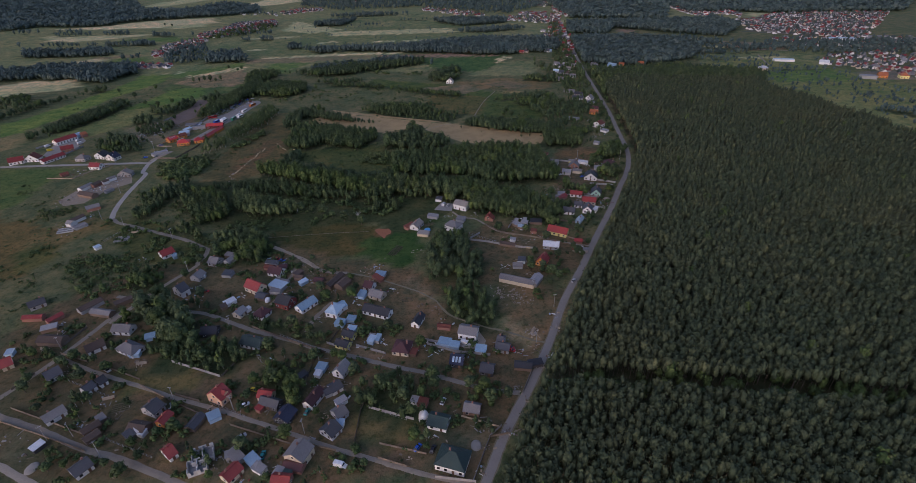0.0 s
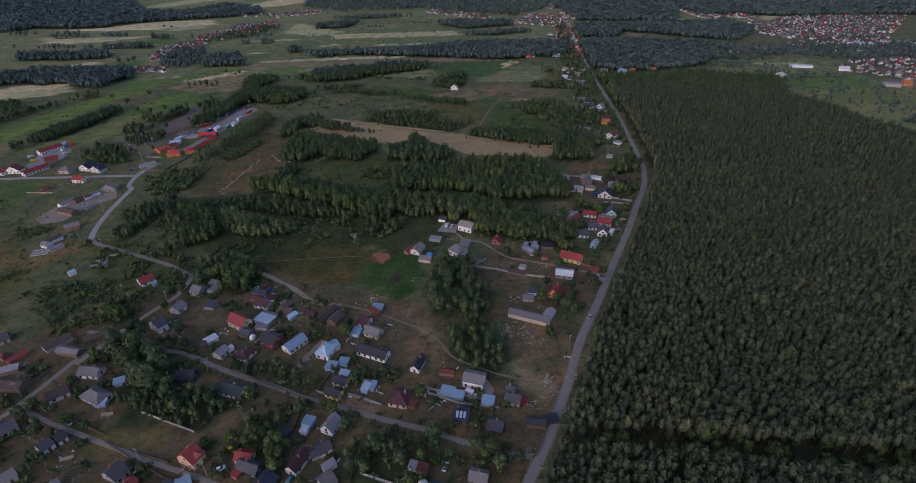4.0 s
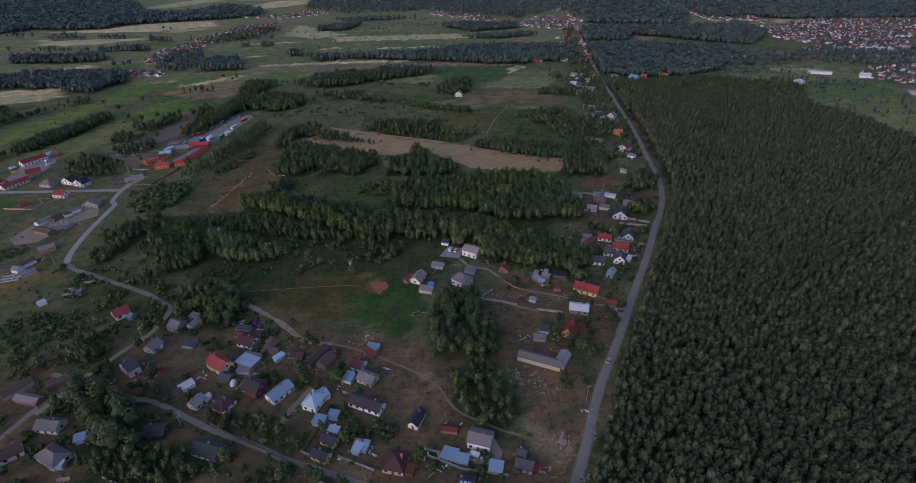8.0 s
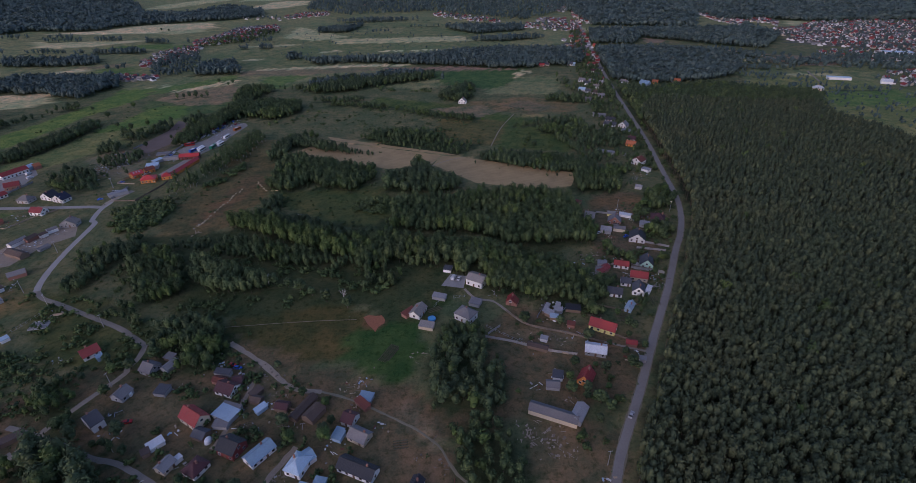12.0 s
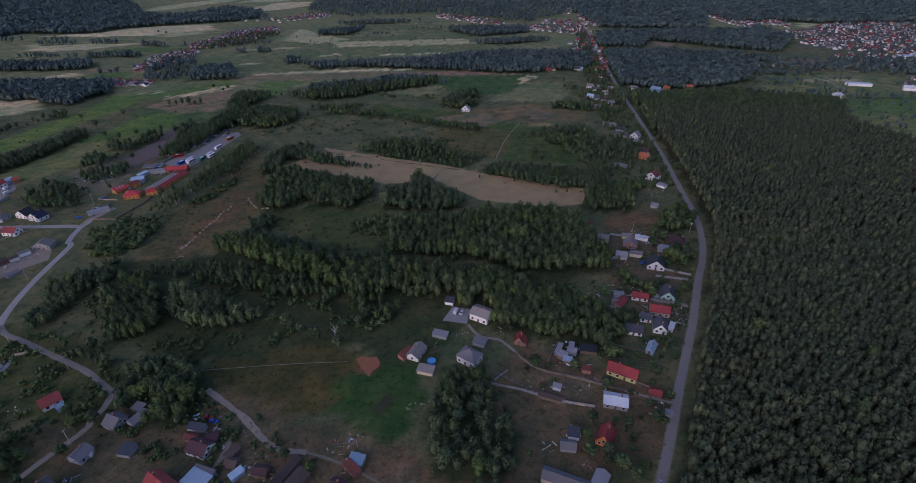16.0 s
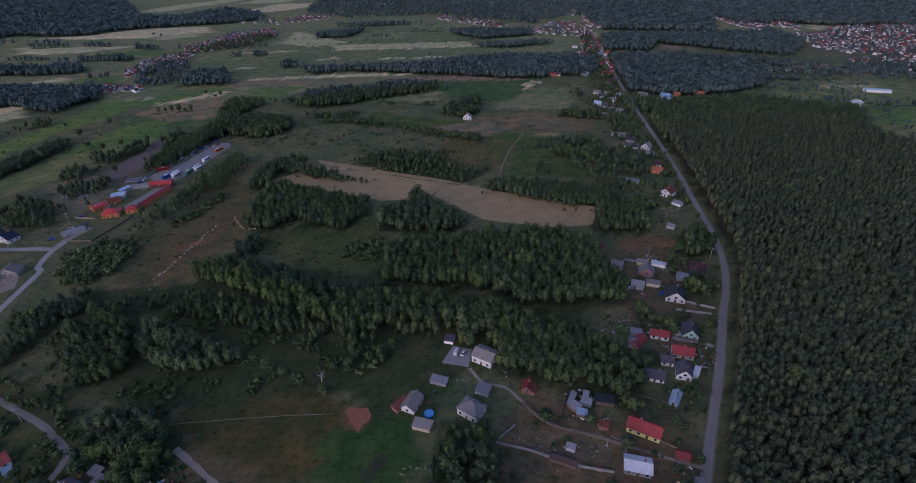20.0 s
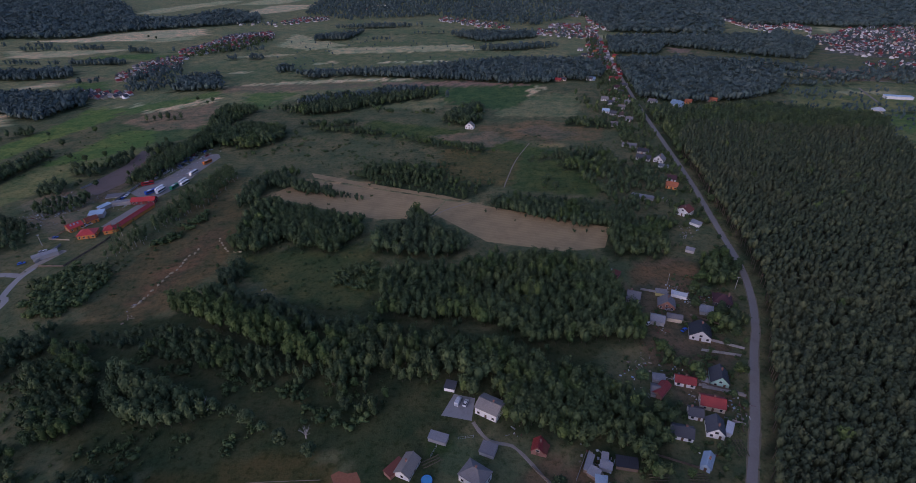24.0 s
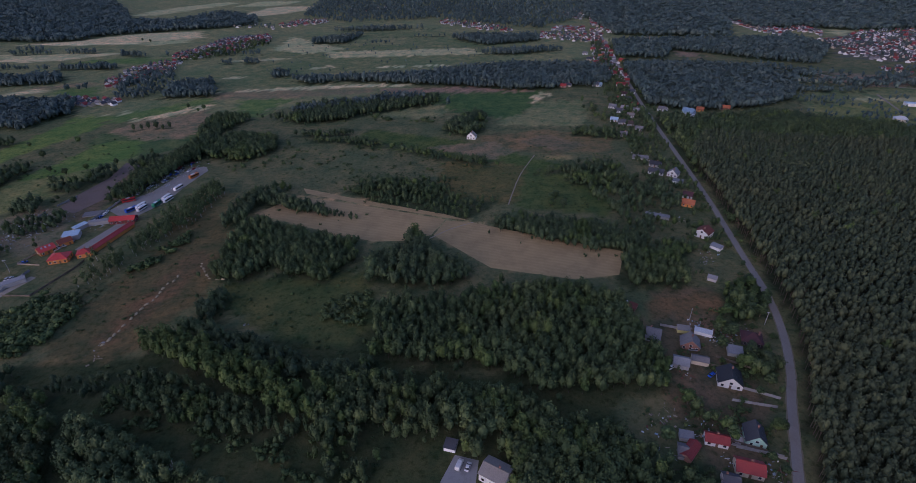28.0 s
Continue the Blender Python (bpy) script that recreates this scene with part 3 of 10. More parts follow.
def window_parts(parent, x, y, z, w, h, ang, frame_mat):
    """A window proud of the wall: frame and sill as one, the pane as another."""
    def make():
        f, V, F = 0.07, [], []
        for y in (-0.08, 0.02):
            for g in (f, 0.0):
                V += [(-w / 2 - g, y, -h / 2 - g), (w / 2 + g, y, -h / 2 - g), (w / 2 + g, y, h / 2 + g), (-w / 2 - g, y, h / 2 + g)]
        for k in range(4):
            n = (k + 1) % 4
            F += [(k, n, 4 + n, 4 + k), (k, 8 + k, 8 + n, n), (4 + k, 4 + n, 12 + n, 12 + k)]
        return mesh_from("window", V, F, [frame_mat]), mesh_from("pane", *box_vf(-w / 2, w / 2, -0.03, 0.02, -h / 2, h / 2), [GLASS])
    fr, pane = shared(("win", round(w, 1), round(h, 1), frame_mat.name), make)
    ob = part("window", fr, parent, pose(x, y, z, 0, 0, ang))
    part("pane", pane, ob)


FRAME_WHITE = surface("white_frames", (0.75, 0.75, 0.73), 0.5, 5.0, 1.0, 0.05)
DOOR_BROWN = surface("brown_door", (0.13, 0.07, 0.04), 0.6, 5.0, 1.0, 0.2)
HOUSES = [0]
TONE_WORD = {"scarlet": "bright red", "slate": "dark slate", "lightgrey": "light grey", "paleblue": "pale blue", "darkred": "dark red", "skyblue": "sky blue", "block": "bare block"}


def house(x, y, yaw, L, W, eave, ridge, wall, roof, form="x", name="house", label="", chimney=True, windows=True, group="", over=0.38, dormer=False, skylights=0):
    """One building: walls, roof with overhang, chimney, door and windows on all sides. L runs along yaw; its front looks to -y before the turn."""
    HOUSES[0] += 1
    FOOT.append((x, y, max(L, W) * 0.45))
    rng = random.Random(HOUSES[0])
    tw, tr = TONE_WORD.get(wall, wall), TONE_WORD.get(roof, roof)
    shape_word = {"x": "pitched", "y": "gabled", "hip": "hipped", "flat": "flat", "mono": "sloping"}[form]
    label = label or f"{tw}-walled {name.replace('_', ' ')} under a {tr} {shape_word} roof"
    ob = thing(name, pose(x, y, 0, 0, 0, yaw), label, "house" if name == "house" else name.replace("_", " "), group)
    axis = form if form in ("x", "y") else "none"
    part("wall", mesh_from("wall", *prism(L, W, eave, ridge, axis), [wall_mat(wall)]), ob)
    rf = part("roof", mesh_from("roof", *roof_shell(L, W, eave, ridge, form, over), [roof_mat(roof)]), ob)
    if form in ("x", "y") and name == "house":
        cap = box_vf(-L / 2 - over, L / 2 + over, -0.16, 0.16, ridge + 0.10, ridge + 0.24) if form == "x" else box_vf(-0.16, 0.16, -W / 2 - over, W / 2 + over, ridge + 0.10, ridge + 0.24)
        part("ridge_cap", mesh_from("ridge_cap", *cap, [roof_mat(roof)]), rf)
    if chimney:
        def make():
            return mesh_from("chimney", *joined([box_vf(-0.35, 0.35, -0.3, 0.3, -1.2, 0.9), box_vf(-0.42, 0.42, -0.37, 0.37, 0.9, 1.02)]), [wall_mat("brick")])
        cx, cy = (L * rng.uniform(-0.3, 0.3), 0.5) if form != "y" else (0.5, W * rng.uniform(-0.3, 0.3))
        part("chimney", shared("chimney", make), rf, pose(cx, cy, ridge))
    if windows:
        fm = FRAME_WHITE if wall not in ("white", "block") else surface("brown_frames", (0.36, 0.30, 0.25), 0.6, 5.0, 1.0, 0.1)
        levels = [1.45] if eave < 4.6 else [1.45, 4.2]
        n = max(1, int(L / 2.8))
        for lv in levels:
            for i in range(n):
                px = -L / 2 + L * (i + 0.5) / n
                if lv < 2 and i == n // 2:
                    def mk():
                        return mesh_from("door", *box_vf(-0.5, 0.5, -0.06, 0.03, 0.0, 2.05), [DOOR_BROWN])
                    part("door", shared("door", mk), ob, pose(px, -W / 2, 0))
                else:
                    window_parts(ob, px, -W / 2, lv, 1.1, 1.25, 0, fm)
            m = max(1, int(W / 3.5))
            for i in range(m):
                py = -W / 2 + W * (i + 0.5) / m
                window_parts(ob, L / 2, py, lv, 1.0, 1.2, 90, fm)
                window_parts(ob, -L / 2, py, lv, 1.0, 1.2, 270, fm)
        if form == "y" and ridge - eave > 2.2:
            window_parts(ob, 0, -W / 2, eave + 0.5, 1.3, 1.1, 0, fm)
        if form == "x" and ridge - eave > 2.2:
            window_parts(ob, L / 2, 0, eave + 0.5, 1.2, 1.1, 90, fm)
            window_parts(ob, -L / 2, 0, eave + 0.5, 1.2, 1.1, 270, fm)
    slope = math.degrees(math.atan2(ridge - eave, W / 2))
    for i in range(skylights):
        u = (i % 3 - 1) * L * 0.25
        v = -W / 2 * (0.35 + 0.3 * (i // 3))
        part("skylight", shared("skylight", lambda: mesh_from("skylight", *box_vf(-0.5, 0.5, -0.7, 0.7, 0.0, 0.14), [roof_mat("paleblue")])), rf, pose(u, v, eave + (ridge - eave) * (1 + v / (W / 2)) + 0.16, slope))
    if dormer:
        dm = part("dormer", mesh_from("dormer", *prism(2.4, 3.2, eave + 1.4, eave + 2.3, "y"), [wall_mat(wall)]), rf, pose(L * 0.1, -W * 0.28, 0))
        V, F = roof_shell(2.4, 3.2, eave + 1.4, eave + 2.3, "y", 0.3)
        part("dormer_roof", mesh_from("dormer_roof", V, F, [roof_mat(roof)]), rf, pose(L * 0.1, -W * 0.28, 0))
    return ob


def shed(x, y, yaw, L, W, h, wall, roof, form="mono", label="", group="", name="shed"):
    return house(x, y, yaw, L, W, h, h + (0.5 if form in ("mono", "flat") else W * 0.28), wall, roof, form, name, label, False, False, group, 0.25)



TOWN = []
FAR_HOUSES = []


def town(count, seed, *xy, group="houses of the far village", join=False):
    """Small far houses strewn over a quarter, all facing roughly one way."""
    poly = [(xy[i], xy[i + 1]) for i in range(0, len(xy), 2)]
    P = np.array(poly)
    rng = random.Random(seed)
    if not TOWN:
        for wall, roof in (("white", "red"), ("white", "rust"), ("cream", "red"), ("white", "slate"), ("grey", "red"), ("white", "beige"), ("grey", "grey"), ("white", "rust"), ("white", "lightgrey"), ("cream", "slate")):
            TOWN.append((wall, roof))
    made, tries, turn = [], 0, rng.uniform(-40, 40)
    while len(made) < count and tries < 9000:
        tries += 1
        x, y = rng.uniform(P[:, 0].min(), P[:, 0].max()), rng.uniform(P[:, 1].min(), P[:, 1].max())
        if not inside(np.array([x]), np.array([y]), poly)[0] or any((x - a) ** 2 + (y - b) ** 2 < 75 for a, b in made):
            continue
        made.append((x, y))
        k = rng.randrange(len(TOWN))
        turned = turn + rng.choice((0, 90)) + rng.uniform(-8, 8)
        m = pose(x, y, 0, 0, 0, turned)
        wall, roof = TOWN[k]
        if join:
            for (V, F), key in ((prism(5.6 + k % 3, 5.4, 2.4, 4.5, "xy"[k % 2]), "wall_" + wall), (roof_shell(5.6 + k % 3, 5.4, 2.4, 4.5, "xy"[k % 2]), "roof_" + roof)):
                FAR_HOUSES.append(([m @ Vector(v) for v in V], F, key))
        elif ("town", k) in SHARED:
            copy_thing(SHARED["town", k], m)
        else:
            SHARED["town", k] = house(x, y, 0, 6.5 + k % 3, 6.0, 2.6, 5.0, wall, roof, "yx"[k % 2], windows=False, group=group, label=f"small far {TONE_WORD.get(wall, wall)} house under a {TONE_WORD.get(roof, roof)} roof")
            SHARED["town", k].matrix_basis = m


def build_town():
    """The farthest quarter, too small to pick apart, as one mesh."""
    V, F, idx, keys = [], [], [], []
    for w, r in TOWN:
        wall_mat(w), roof_mat(r)
    for v, f, key in FAR_HOUSES:
        if key not in keys:
            keys.append(key)
        n = len(V)
        V += [tuple(p) for p in v]
        F += [tuple(i + n for i in g) for g in f]
        idx += [keys.index(key)] * len(f)
    tagged(new("far_town", mesh_from("far_town", V, F, [MATS[k] for k in keys], idx)), "distant town of pale houses under red roofs", "town", kind="stuff")

# ---- ground and its fields ----
MEADOW = (0.190, 0.192, 0.105)
zone((0.207, 0.155, 0.095), -242, 206, -228, 241, -175, 284, -125, 298, -66, 255, -29, 242, 20, 209, 47, 204, 29, 161, 7, 119, -188, 123, -227, 159)
zone((0.207, 0.155, 0.095), -161, 292, -136, 306, -62, 275, -32, 267, -13, 258, 13, 315, 25, 328, 90, 298, 74, 260, -99, 221, -167, 263)
zone((0.189, 0.144, 0.092), 20, 249, 44, 242, 66, 242, 50, 202, 33, 200, 25, 221)
zone((0.204, 0.156, 0.102), -163, 187, -117, 174, -118, 160, -170, 172)
zone((0.204, 0.156, 0.102), -44, 254, -14, 241, 4, 205, -14, 210, -28, 231)
zone((0.258, 0.202, 0.137), -30, 258, -14, 236, -21, 224, -39, 238)
zone((0.204, 0.156, 0.102), 82, 445, 127, 451, 126, 390, 112, 353, 89, 346, 82, 389)
zone((0.204, 0.156, 0.102), -49, 156, -18, 155, 10, 142, 2, 119, -44, 127)
zone((0.544, 0.397, 0.215), -174, 570, -163, 588, -146, 603, -105, 592, -28, 565, -10, 558, -75, 529, -121, 546)
zone((0.544, 0.397, 0.215), -150, 617, -96, 595, -28, 569, 15, 549, 96, 519, 82, 490, 58, 487, 6, 499, -35, 540, -10, 559, -105, 593)
zone((0.454, 0.333, 0.183), -34, 540, -8, 558, 19, 544, 93, 510, 83, 488, 58, 487, 6, 499)
zone((0.302, 0.224, 0.111), -242, 608, -207, 608, -172, 515, -180, 481, -184, 436, -198, 418, -220, 401, -226, 436, -217, 487)
zone((0.189, 0.152, 0.078), -178, 555, -166, 468, -175, 426, -189, 398, -226, 419, -228, 459, -225, 519, -215, 569)
zone((0.129, 0.112, 0.046), -129, 344, -76, 331, -55, 315, -56, 293, -74, 281, -109, 293, -134, 306)
zone((0.070, 0.132, 0.042), -62, 307, -46, 315, -29, 311, -25, 294, -30, 271, -44, 270, -66, 287)
zone((0.074, 0.120, 0.043), -52, 331, -29, 342, -13, 336, -32, 311, -49, 315)
zone((0.288, 0.137, 0.078), -60, 318, -50, 319, -47, 313, -51, 304)
zone((0.242, 0.152, 0.111), -329, 575, -321, 640, -306, 633, -299, 593, -322, 564)
zone((0.409, 0.318, 0.157), 66, 699, 91, 690, 86, 678, 67, 682)
zone((0.197, 0.166, 0.072), -33, 694, 57, 673, 38, 581, -40, 609)
zone((0.209, 0.176, 0.102), 15, 762, 104, 736, 78, 692, 7, 715)
zone((0.121, 0.159, 0.059), 44, 673, 108, 644, 100, 567, 27, 581)
zone((0.130, 0.185, 0.080), -423, 764, -350, 760, -325, 806, -298, 727, -332, 689, -389, 680)
zone((0.27, 0.20, 0.11), 0, 749, 79, 770, 139, 743, 128, 701, 59, 705, 4, 722)
zone((0.381, 0.300, 0.144), 62, 694, 88, 687, 86, 677, 64, 683)
zone((0.185, 0.205, 0.110), 425, 861, 497, 897, 590, 879, 558, 813, 563, 761, 568, 715, 616, 645, 453, 447, 452, 475, 465, 566, 458, 619, 404, 658, 465, 752, 420, 823)
zone((0.26, 0.23, 0.20), 568, 769, 695, 785, 647, 724, 568, 715)
zone((0.146, 0.198, 0.072), -441, 436, -422, 441, -356, 444, -358, 415, -352, 366, -368, 345)
zone((0.213, 0.161, 0.072), -364, 341, -325, 339, -283, 319, -271, 288, -274, 264, -294, 254)
zone((0.168, 0.161, 0.063), -298, 292, -294, 308, -273, 301, -267, 282, -277, 264)
zone((0.258, 0.198, 0.095), -277, 346, -249, 329, -267, 308, -291, 301, -298, 292, -302, 319)
zone((0.088, 0.104, 0.050), -245, 395, -211, 397, -177, 408, -146, 405, -73, 382, -60, 338, -193, 335)
zone((0.088, 0.104, 0.050), -111, 434, -55, 434, -42, 410, 18, 399, 61, 392, 49, 340, -79, 337)
zone((0.358, 0.278, 0.171), -25, 242, -18, 240, -13, 231, -17, 226, -21, 231, -26, 237)
zone((0.291, 0.214, 0.135), 20, 250, 30, 245, 42, 242, 43, 231, 31, 233, 23, 238)
zone((0.280, 0.214, 0.135), 23, 206, 40, 200, 41, 208, 34, 215, 31, 215)
zone((0.358, 0.278, 0.171), 33, 215, 35, 210, 36, 202, 33, 204)
zone((0.269, 0.214, 0.140), -57, 201, -41, 195, -40, 189, -53, 189)
zone((0.269, 0.214, 0.140), -89, 132, -70, 127, -72, 122, -100, 122, -101, 130)
zone((0.246, 0.193, 0.126), -199, 150, -182, 145, -175, 133, -188, 135)
zone((0.258, 0.203, 0.131), -2, 143, 14, 143, 12, 134, -1, 134)
zone((0.246, 0.193, 0.117), -142, 266, -147, 251, -143, 241, -139, 250)
zone((0.246, 0.193, 0.122), -115, 286, -99, 276, -84, 261, -87, 246, -102, 255)
zone((0.246, 0.193, 0.122), -113, 233, -111, 247, -99, 246, -98, 237, -106, 234)
zone((0.235, 0.182, 0.117), 14, 308, 41, 310, 57, 301, 53, 289, 31, 293)
zone((0.224, 0.166, 0.108), 98, 473, 136, 478, 144, 468, 134, 450, 114, 448, 95, 455)
zone((0.246, 0.177, 0.117), 114, 448, 136, 440, 149, 434, 144, 427, 125, 433)
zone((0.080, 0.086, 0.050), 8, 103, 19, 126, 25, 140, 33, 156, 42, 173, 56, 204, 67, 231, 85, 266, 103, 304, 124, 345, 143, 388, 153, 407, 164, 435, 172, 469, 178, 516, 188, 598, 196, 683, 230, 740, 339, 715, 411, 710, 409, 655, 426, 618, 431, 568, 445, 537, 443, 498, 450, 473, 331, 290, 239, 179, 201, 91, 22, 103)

zone((0.294, 0.294, 0.156), -2594, 2614, 1450, 2125, 900, 1366, 315, 1261, -99, 958, -295, 822, -740, 828)
zone((0.236, 0.259, 0.132), -481, 1062, -273, 1183, 24, 1203, 22, 1121, -112, 1080, -240, 1055, -268, 962, -415, 966)
zone((0.236, 0.259, 0.132), -393, 1188, -418, 1441, -77, 1489, 15, 1307, 13, 1187, -270, 1172)
zone((0.610, 0.553, 0.330), -287, 1240, -19, 1264, 14, 1204, -271, 1177)
zone((0.294, 0.294, 0.156), -273, 1386, -148, 1394, -150, 1309, -268, 1308)
zone((0.610, 0.553, 0.330), -413, 1425, -258, 1262, -326, 1218, -397, 1263)
zone((0.805, 0.647, 0.411), -977, 1342, -882, 1388, -781, 1488, -664, 1507, -616, 1420, -724, 1365, -841, 1329)
zone((0.962, 0.795, 0.518), -983, 1349, -720, 1358, -711, 1343, -935, 1337)
zone((0.610, 0.553, 0.330), -711, 1364, -629, 1405, -619, 1360, -686, 1321)
zone((0.805, 0.647, 0.411), -864, 1158, -764, 1170, -680, 1239, -693, 1251, -792, 1209, -895, 1196)
zone((0.174, 0.258, 0.090), -741, 1154, -658, 1193, -554, 1183, -553, 1142, -687, 1137)
zone((0.610, 0.553, 0.330), -890, 1191, -924, 1231, -785, 1231, -696, 1245, -799, 1204)
zone((0.610, 0.553, 0.330), -1029, 1817, -1006, 2022, -905, 2192, -817, 2183, -884, 2011, -944, 1837)
zone((0.805, 0.647, 0.411), -692, 1843, -657, 2022, -529, 2044, -530, 1915, -609, 1783)
zone((0.610, 0.553, 0.330), -808, 2037, -767, 2217, -613, 2201, -655, 2073)
zone((0.805, 0.647, 0.411), -677, 932, -650, 964, -630, 967, -621, 937, -669, 923)
zone((0.338, 0.263, 0.169), -656, 971, -599, 1006, -570, 976, -632, 964)
zone((0.174, 0.258, 0.090), -608, 937, -606, 963, -563, 966, -529, 926, -565, 917)
zone((0.294, 0.294, 0.156), -477, 824, -469, 870, -425, 903, -322, 925, -274, 822)
zone((0.805, 0.647, 0.411), -466, 824, -416, 858, -370, 858, -373, 833, -397, 812)
zone((0.236, 0.259, 0.132), -439, 859, -406, 897, -372, 902, -365, 863)
zone((0.174, 0.258, 0.090), -295, 822, -317, 912, -274, 930, -248, 899, -267, 821)
zone((0.805, 0.647, 0.411), -366, 941, -285, 963, -186, 977, -184, 967, -270, 942)
zone((0.962, 0.795, 0.518), -219, 971, -101, 982, -100, 968, -217, 961)
zone((0.338, 0.263, 0.169), -360, 901, -360, 938, -215, 954, -139, 952, -144, 933, -266, 905)
zone((0.805, 0.647, 0.411), -289, 1091, -241, 1117, -237, 1098, -277, 1084)
zone((0.962, 0.795, 0.518), -173, 1100, -47, 1114, -47, 1105, -172, 1091)
zone((0.805, 0.647, 0.411), -397, 1023, -368, 1042, -363, 1030, -390, 1017)
zone((0.610, 0.553, 0.330), -442, 1163, -347, 1180, -342, 1165, -432, 1153)
zone((0.294, 0.294, 0.156), -231, 821, -138, 897, -44, 879, -41, 818)
zone((0.405, 0.270, 0.209), -135, 952, 43, 961, 91, 947, 89, 934, -59, 931, -129, 936)
zone((0.100, 0.175, 0.065), -59, 925, 89, 934, 76, 887, 62, 856, 41, 817, -14, 818, -52, 873)
zone((0.805, 0.647, 0.411), 67, 874, 80, 922, 93, 934, 87, 899)
zone((0.236, 0.259, 0.132), 58, 851, 92, 893, 136, 886, 130, 816, 55, 817)
zone((0.294, 0.294, 0.156), 28, 817, 80, 855, 127, 840, 117, 783, 26, 785)
zone((0.610, 0.553, 0.330), 216, 1390, 282, 1356, 284, 1314, 215, 1317)
zone((0.610, 0.553, 0.330), 771, 1453, 827, 1441, 773, 1366, 735, 1360)
zone((0.405, 0.270, 0.209), 364, 1240, 412, 1226, 390, 1167, 349, 1163)
zone((0.190, 0.175, 0.155), 685, 1334, 792, 1387, 932, 1410, 1083, 1401, 807, 1076, 705, 1097, 627, 1147)
zone((0.236, 0.259, 0.132), 413, 915, 498, 938, 592, 942, 691, 939, 501, 716, 482, 790, 389, 812)
zone((0.610, 0.553, 0.330), 470, 891, 558, 895, 548, 881, 466, 883)
zone((0.610, 0.553, 0.330), 455, 996, 518, 983, 510, 970, 448, 982)
zone((0.405, 0.270, 0.209), 520, 1044, 590, 1018, 641, 1009, 601, 954, 540, 943, 494, 984)
zone((0.195, 0.276, 0.081), -510, 508, -525, 576, -504, 645, -488, 747, -487, 827, -440, 824, -437, 771, -460, 698, -469, 613, -480, 551)
zone((0.379, 0.281, 0.152), -493, 487, -492, 532, -477, 551, -450, 514, -456, 486)
zone((0.264, 0.277, 0.119), -445, 519, -425, 577, -412, 653, -371, 678, -354, 719, -333, 670, -347, 612, -381, 558, -408, 510)
zone((0.195, 0.276, 0.081), -412, 632, -398, 734, -358, 739, -342, 691, -379, 646)
zone((0.338, 0.263, 0.169), -413, 766, -404, 806, -339, 849, -310, 799, -318, 743, -367, 739)
zone((0.805, 0.647, 0.411), -442, 824, -361, 886, -337, 858, -419, 803)
zone((0.174, 0.258, 0.090), -449, 824, -368, 905, -352, 881, -427, 796)
zone((0.805, 0.647, 0.411), -690, 727, -676, 772, -643, 799, -595, 822, -568, 787, -611, 754, -644, 730)
zone((0.610, 0.553, 0.330), -657, 747, -572, 787, -549, 751, -600, 715, -643, 688)
zone((0.454, 0.289, 0.188), -328, 564, -320, 598, -318, 642, -312, 632, -308, 602, -316, 559)
zone((0.264, 0.277, 0.119), 396, 848, 510, 885, 571, 826, 609, 677, 614, 571, 501, 447, 490, 525, 447, 580, 394, 661)
zone((0.174, 0.258, 0.090), 466, 784, 568, 792, 562, 719, 448, 720)
zone((0.329, 0.315, 0.140), 443, 630, 539, 652, 548, 599, 469, 497, 451, 547, 420, 582)
zone((0.118, 0.161, 0.054), -137, 723, 47, 666, 94, 611, 81, 666, -11, 731, -120, 774)
zone((0.290, 0.235, 0.150), -60, 718, 13, 682, 38, 703, 15, 731)
zone((0.250, 0.200, 0.130), 40, 731, 86, 702, 108, 724, 68, 757)

# ---- roads, lanes and tracks ----
road("road_verge", "sandy verges along the asphalt road", 4.6, VERGE_SOIL, 0.02, 5.0, 109.2, 11.9, 125.7, 17.6, 139.7, 26.3, 156.5, 35.1, 173.1, 48.8, 203.8, 59.7, 230.9, 77.8, 266.2, 96.1, 303.8, 116.8, 344.7, 136.4, 387.6, 146.1, 406.8, 156.9, 434.8, 165.4, 469.2, 171.2, 516.4, 181.2, 598.3, 188.6, 682.9, 198.0, 796.5, 209.7, 916.6, 231.5, 1108.8, 252.0, 1293.2, 287.0, 1555.7, 327.5, 1847.1, ragged=0.10)
road("road", "worn grey asphalt road along the pine forest edge", 3.6, ASPHALT, 0.05, 5.0, 109.2, 11.9, 125.7, 17.6, 139.7, 26.3, 156.5, 35.1, 173.1, 48.8, 203.8, 59.7, 230.9, 77.8, 266.2, 96.1, 303.8, 116.8, 344.7, 136.4, 387.6, 146.1, 406.8, 156.9, 434.8, 165.4, 469.2, 171.2, 516.4, 181.2, 598.3, 188.6, 682.9, 198.0, 796.5, 209.7, 916.6, 231.5, 1108.8, 252.0, 1293.2, 287.0, 1555.7, 327.5, 1847.1, ragged=0.06)
zone((0.088, 0.104, 0.050), -244, 403, -161, 414, -83, 405, -33, 354, -15, 315, -46, 311, -64, 331, -105, 322, -160, 311)
zone((0.258, 0.187, 0.113), -108, 275, -88, 278, -81, 263, -101, 262)
zone((0.258, 0.187, 0.113), -64, 272, -46, 274, -44, 261, -59, 260)
zone((0.258, 0.187, 0.113), -172, 242, -153, 243, -147, 232, -163, 232)
zone((0.258, 0.187, 0.113), -153, 263, -137, 265, -128, 250, -143, 248)
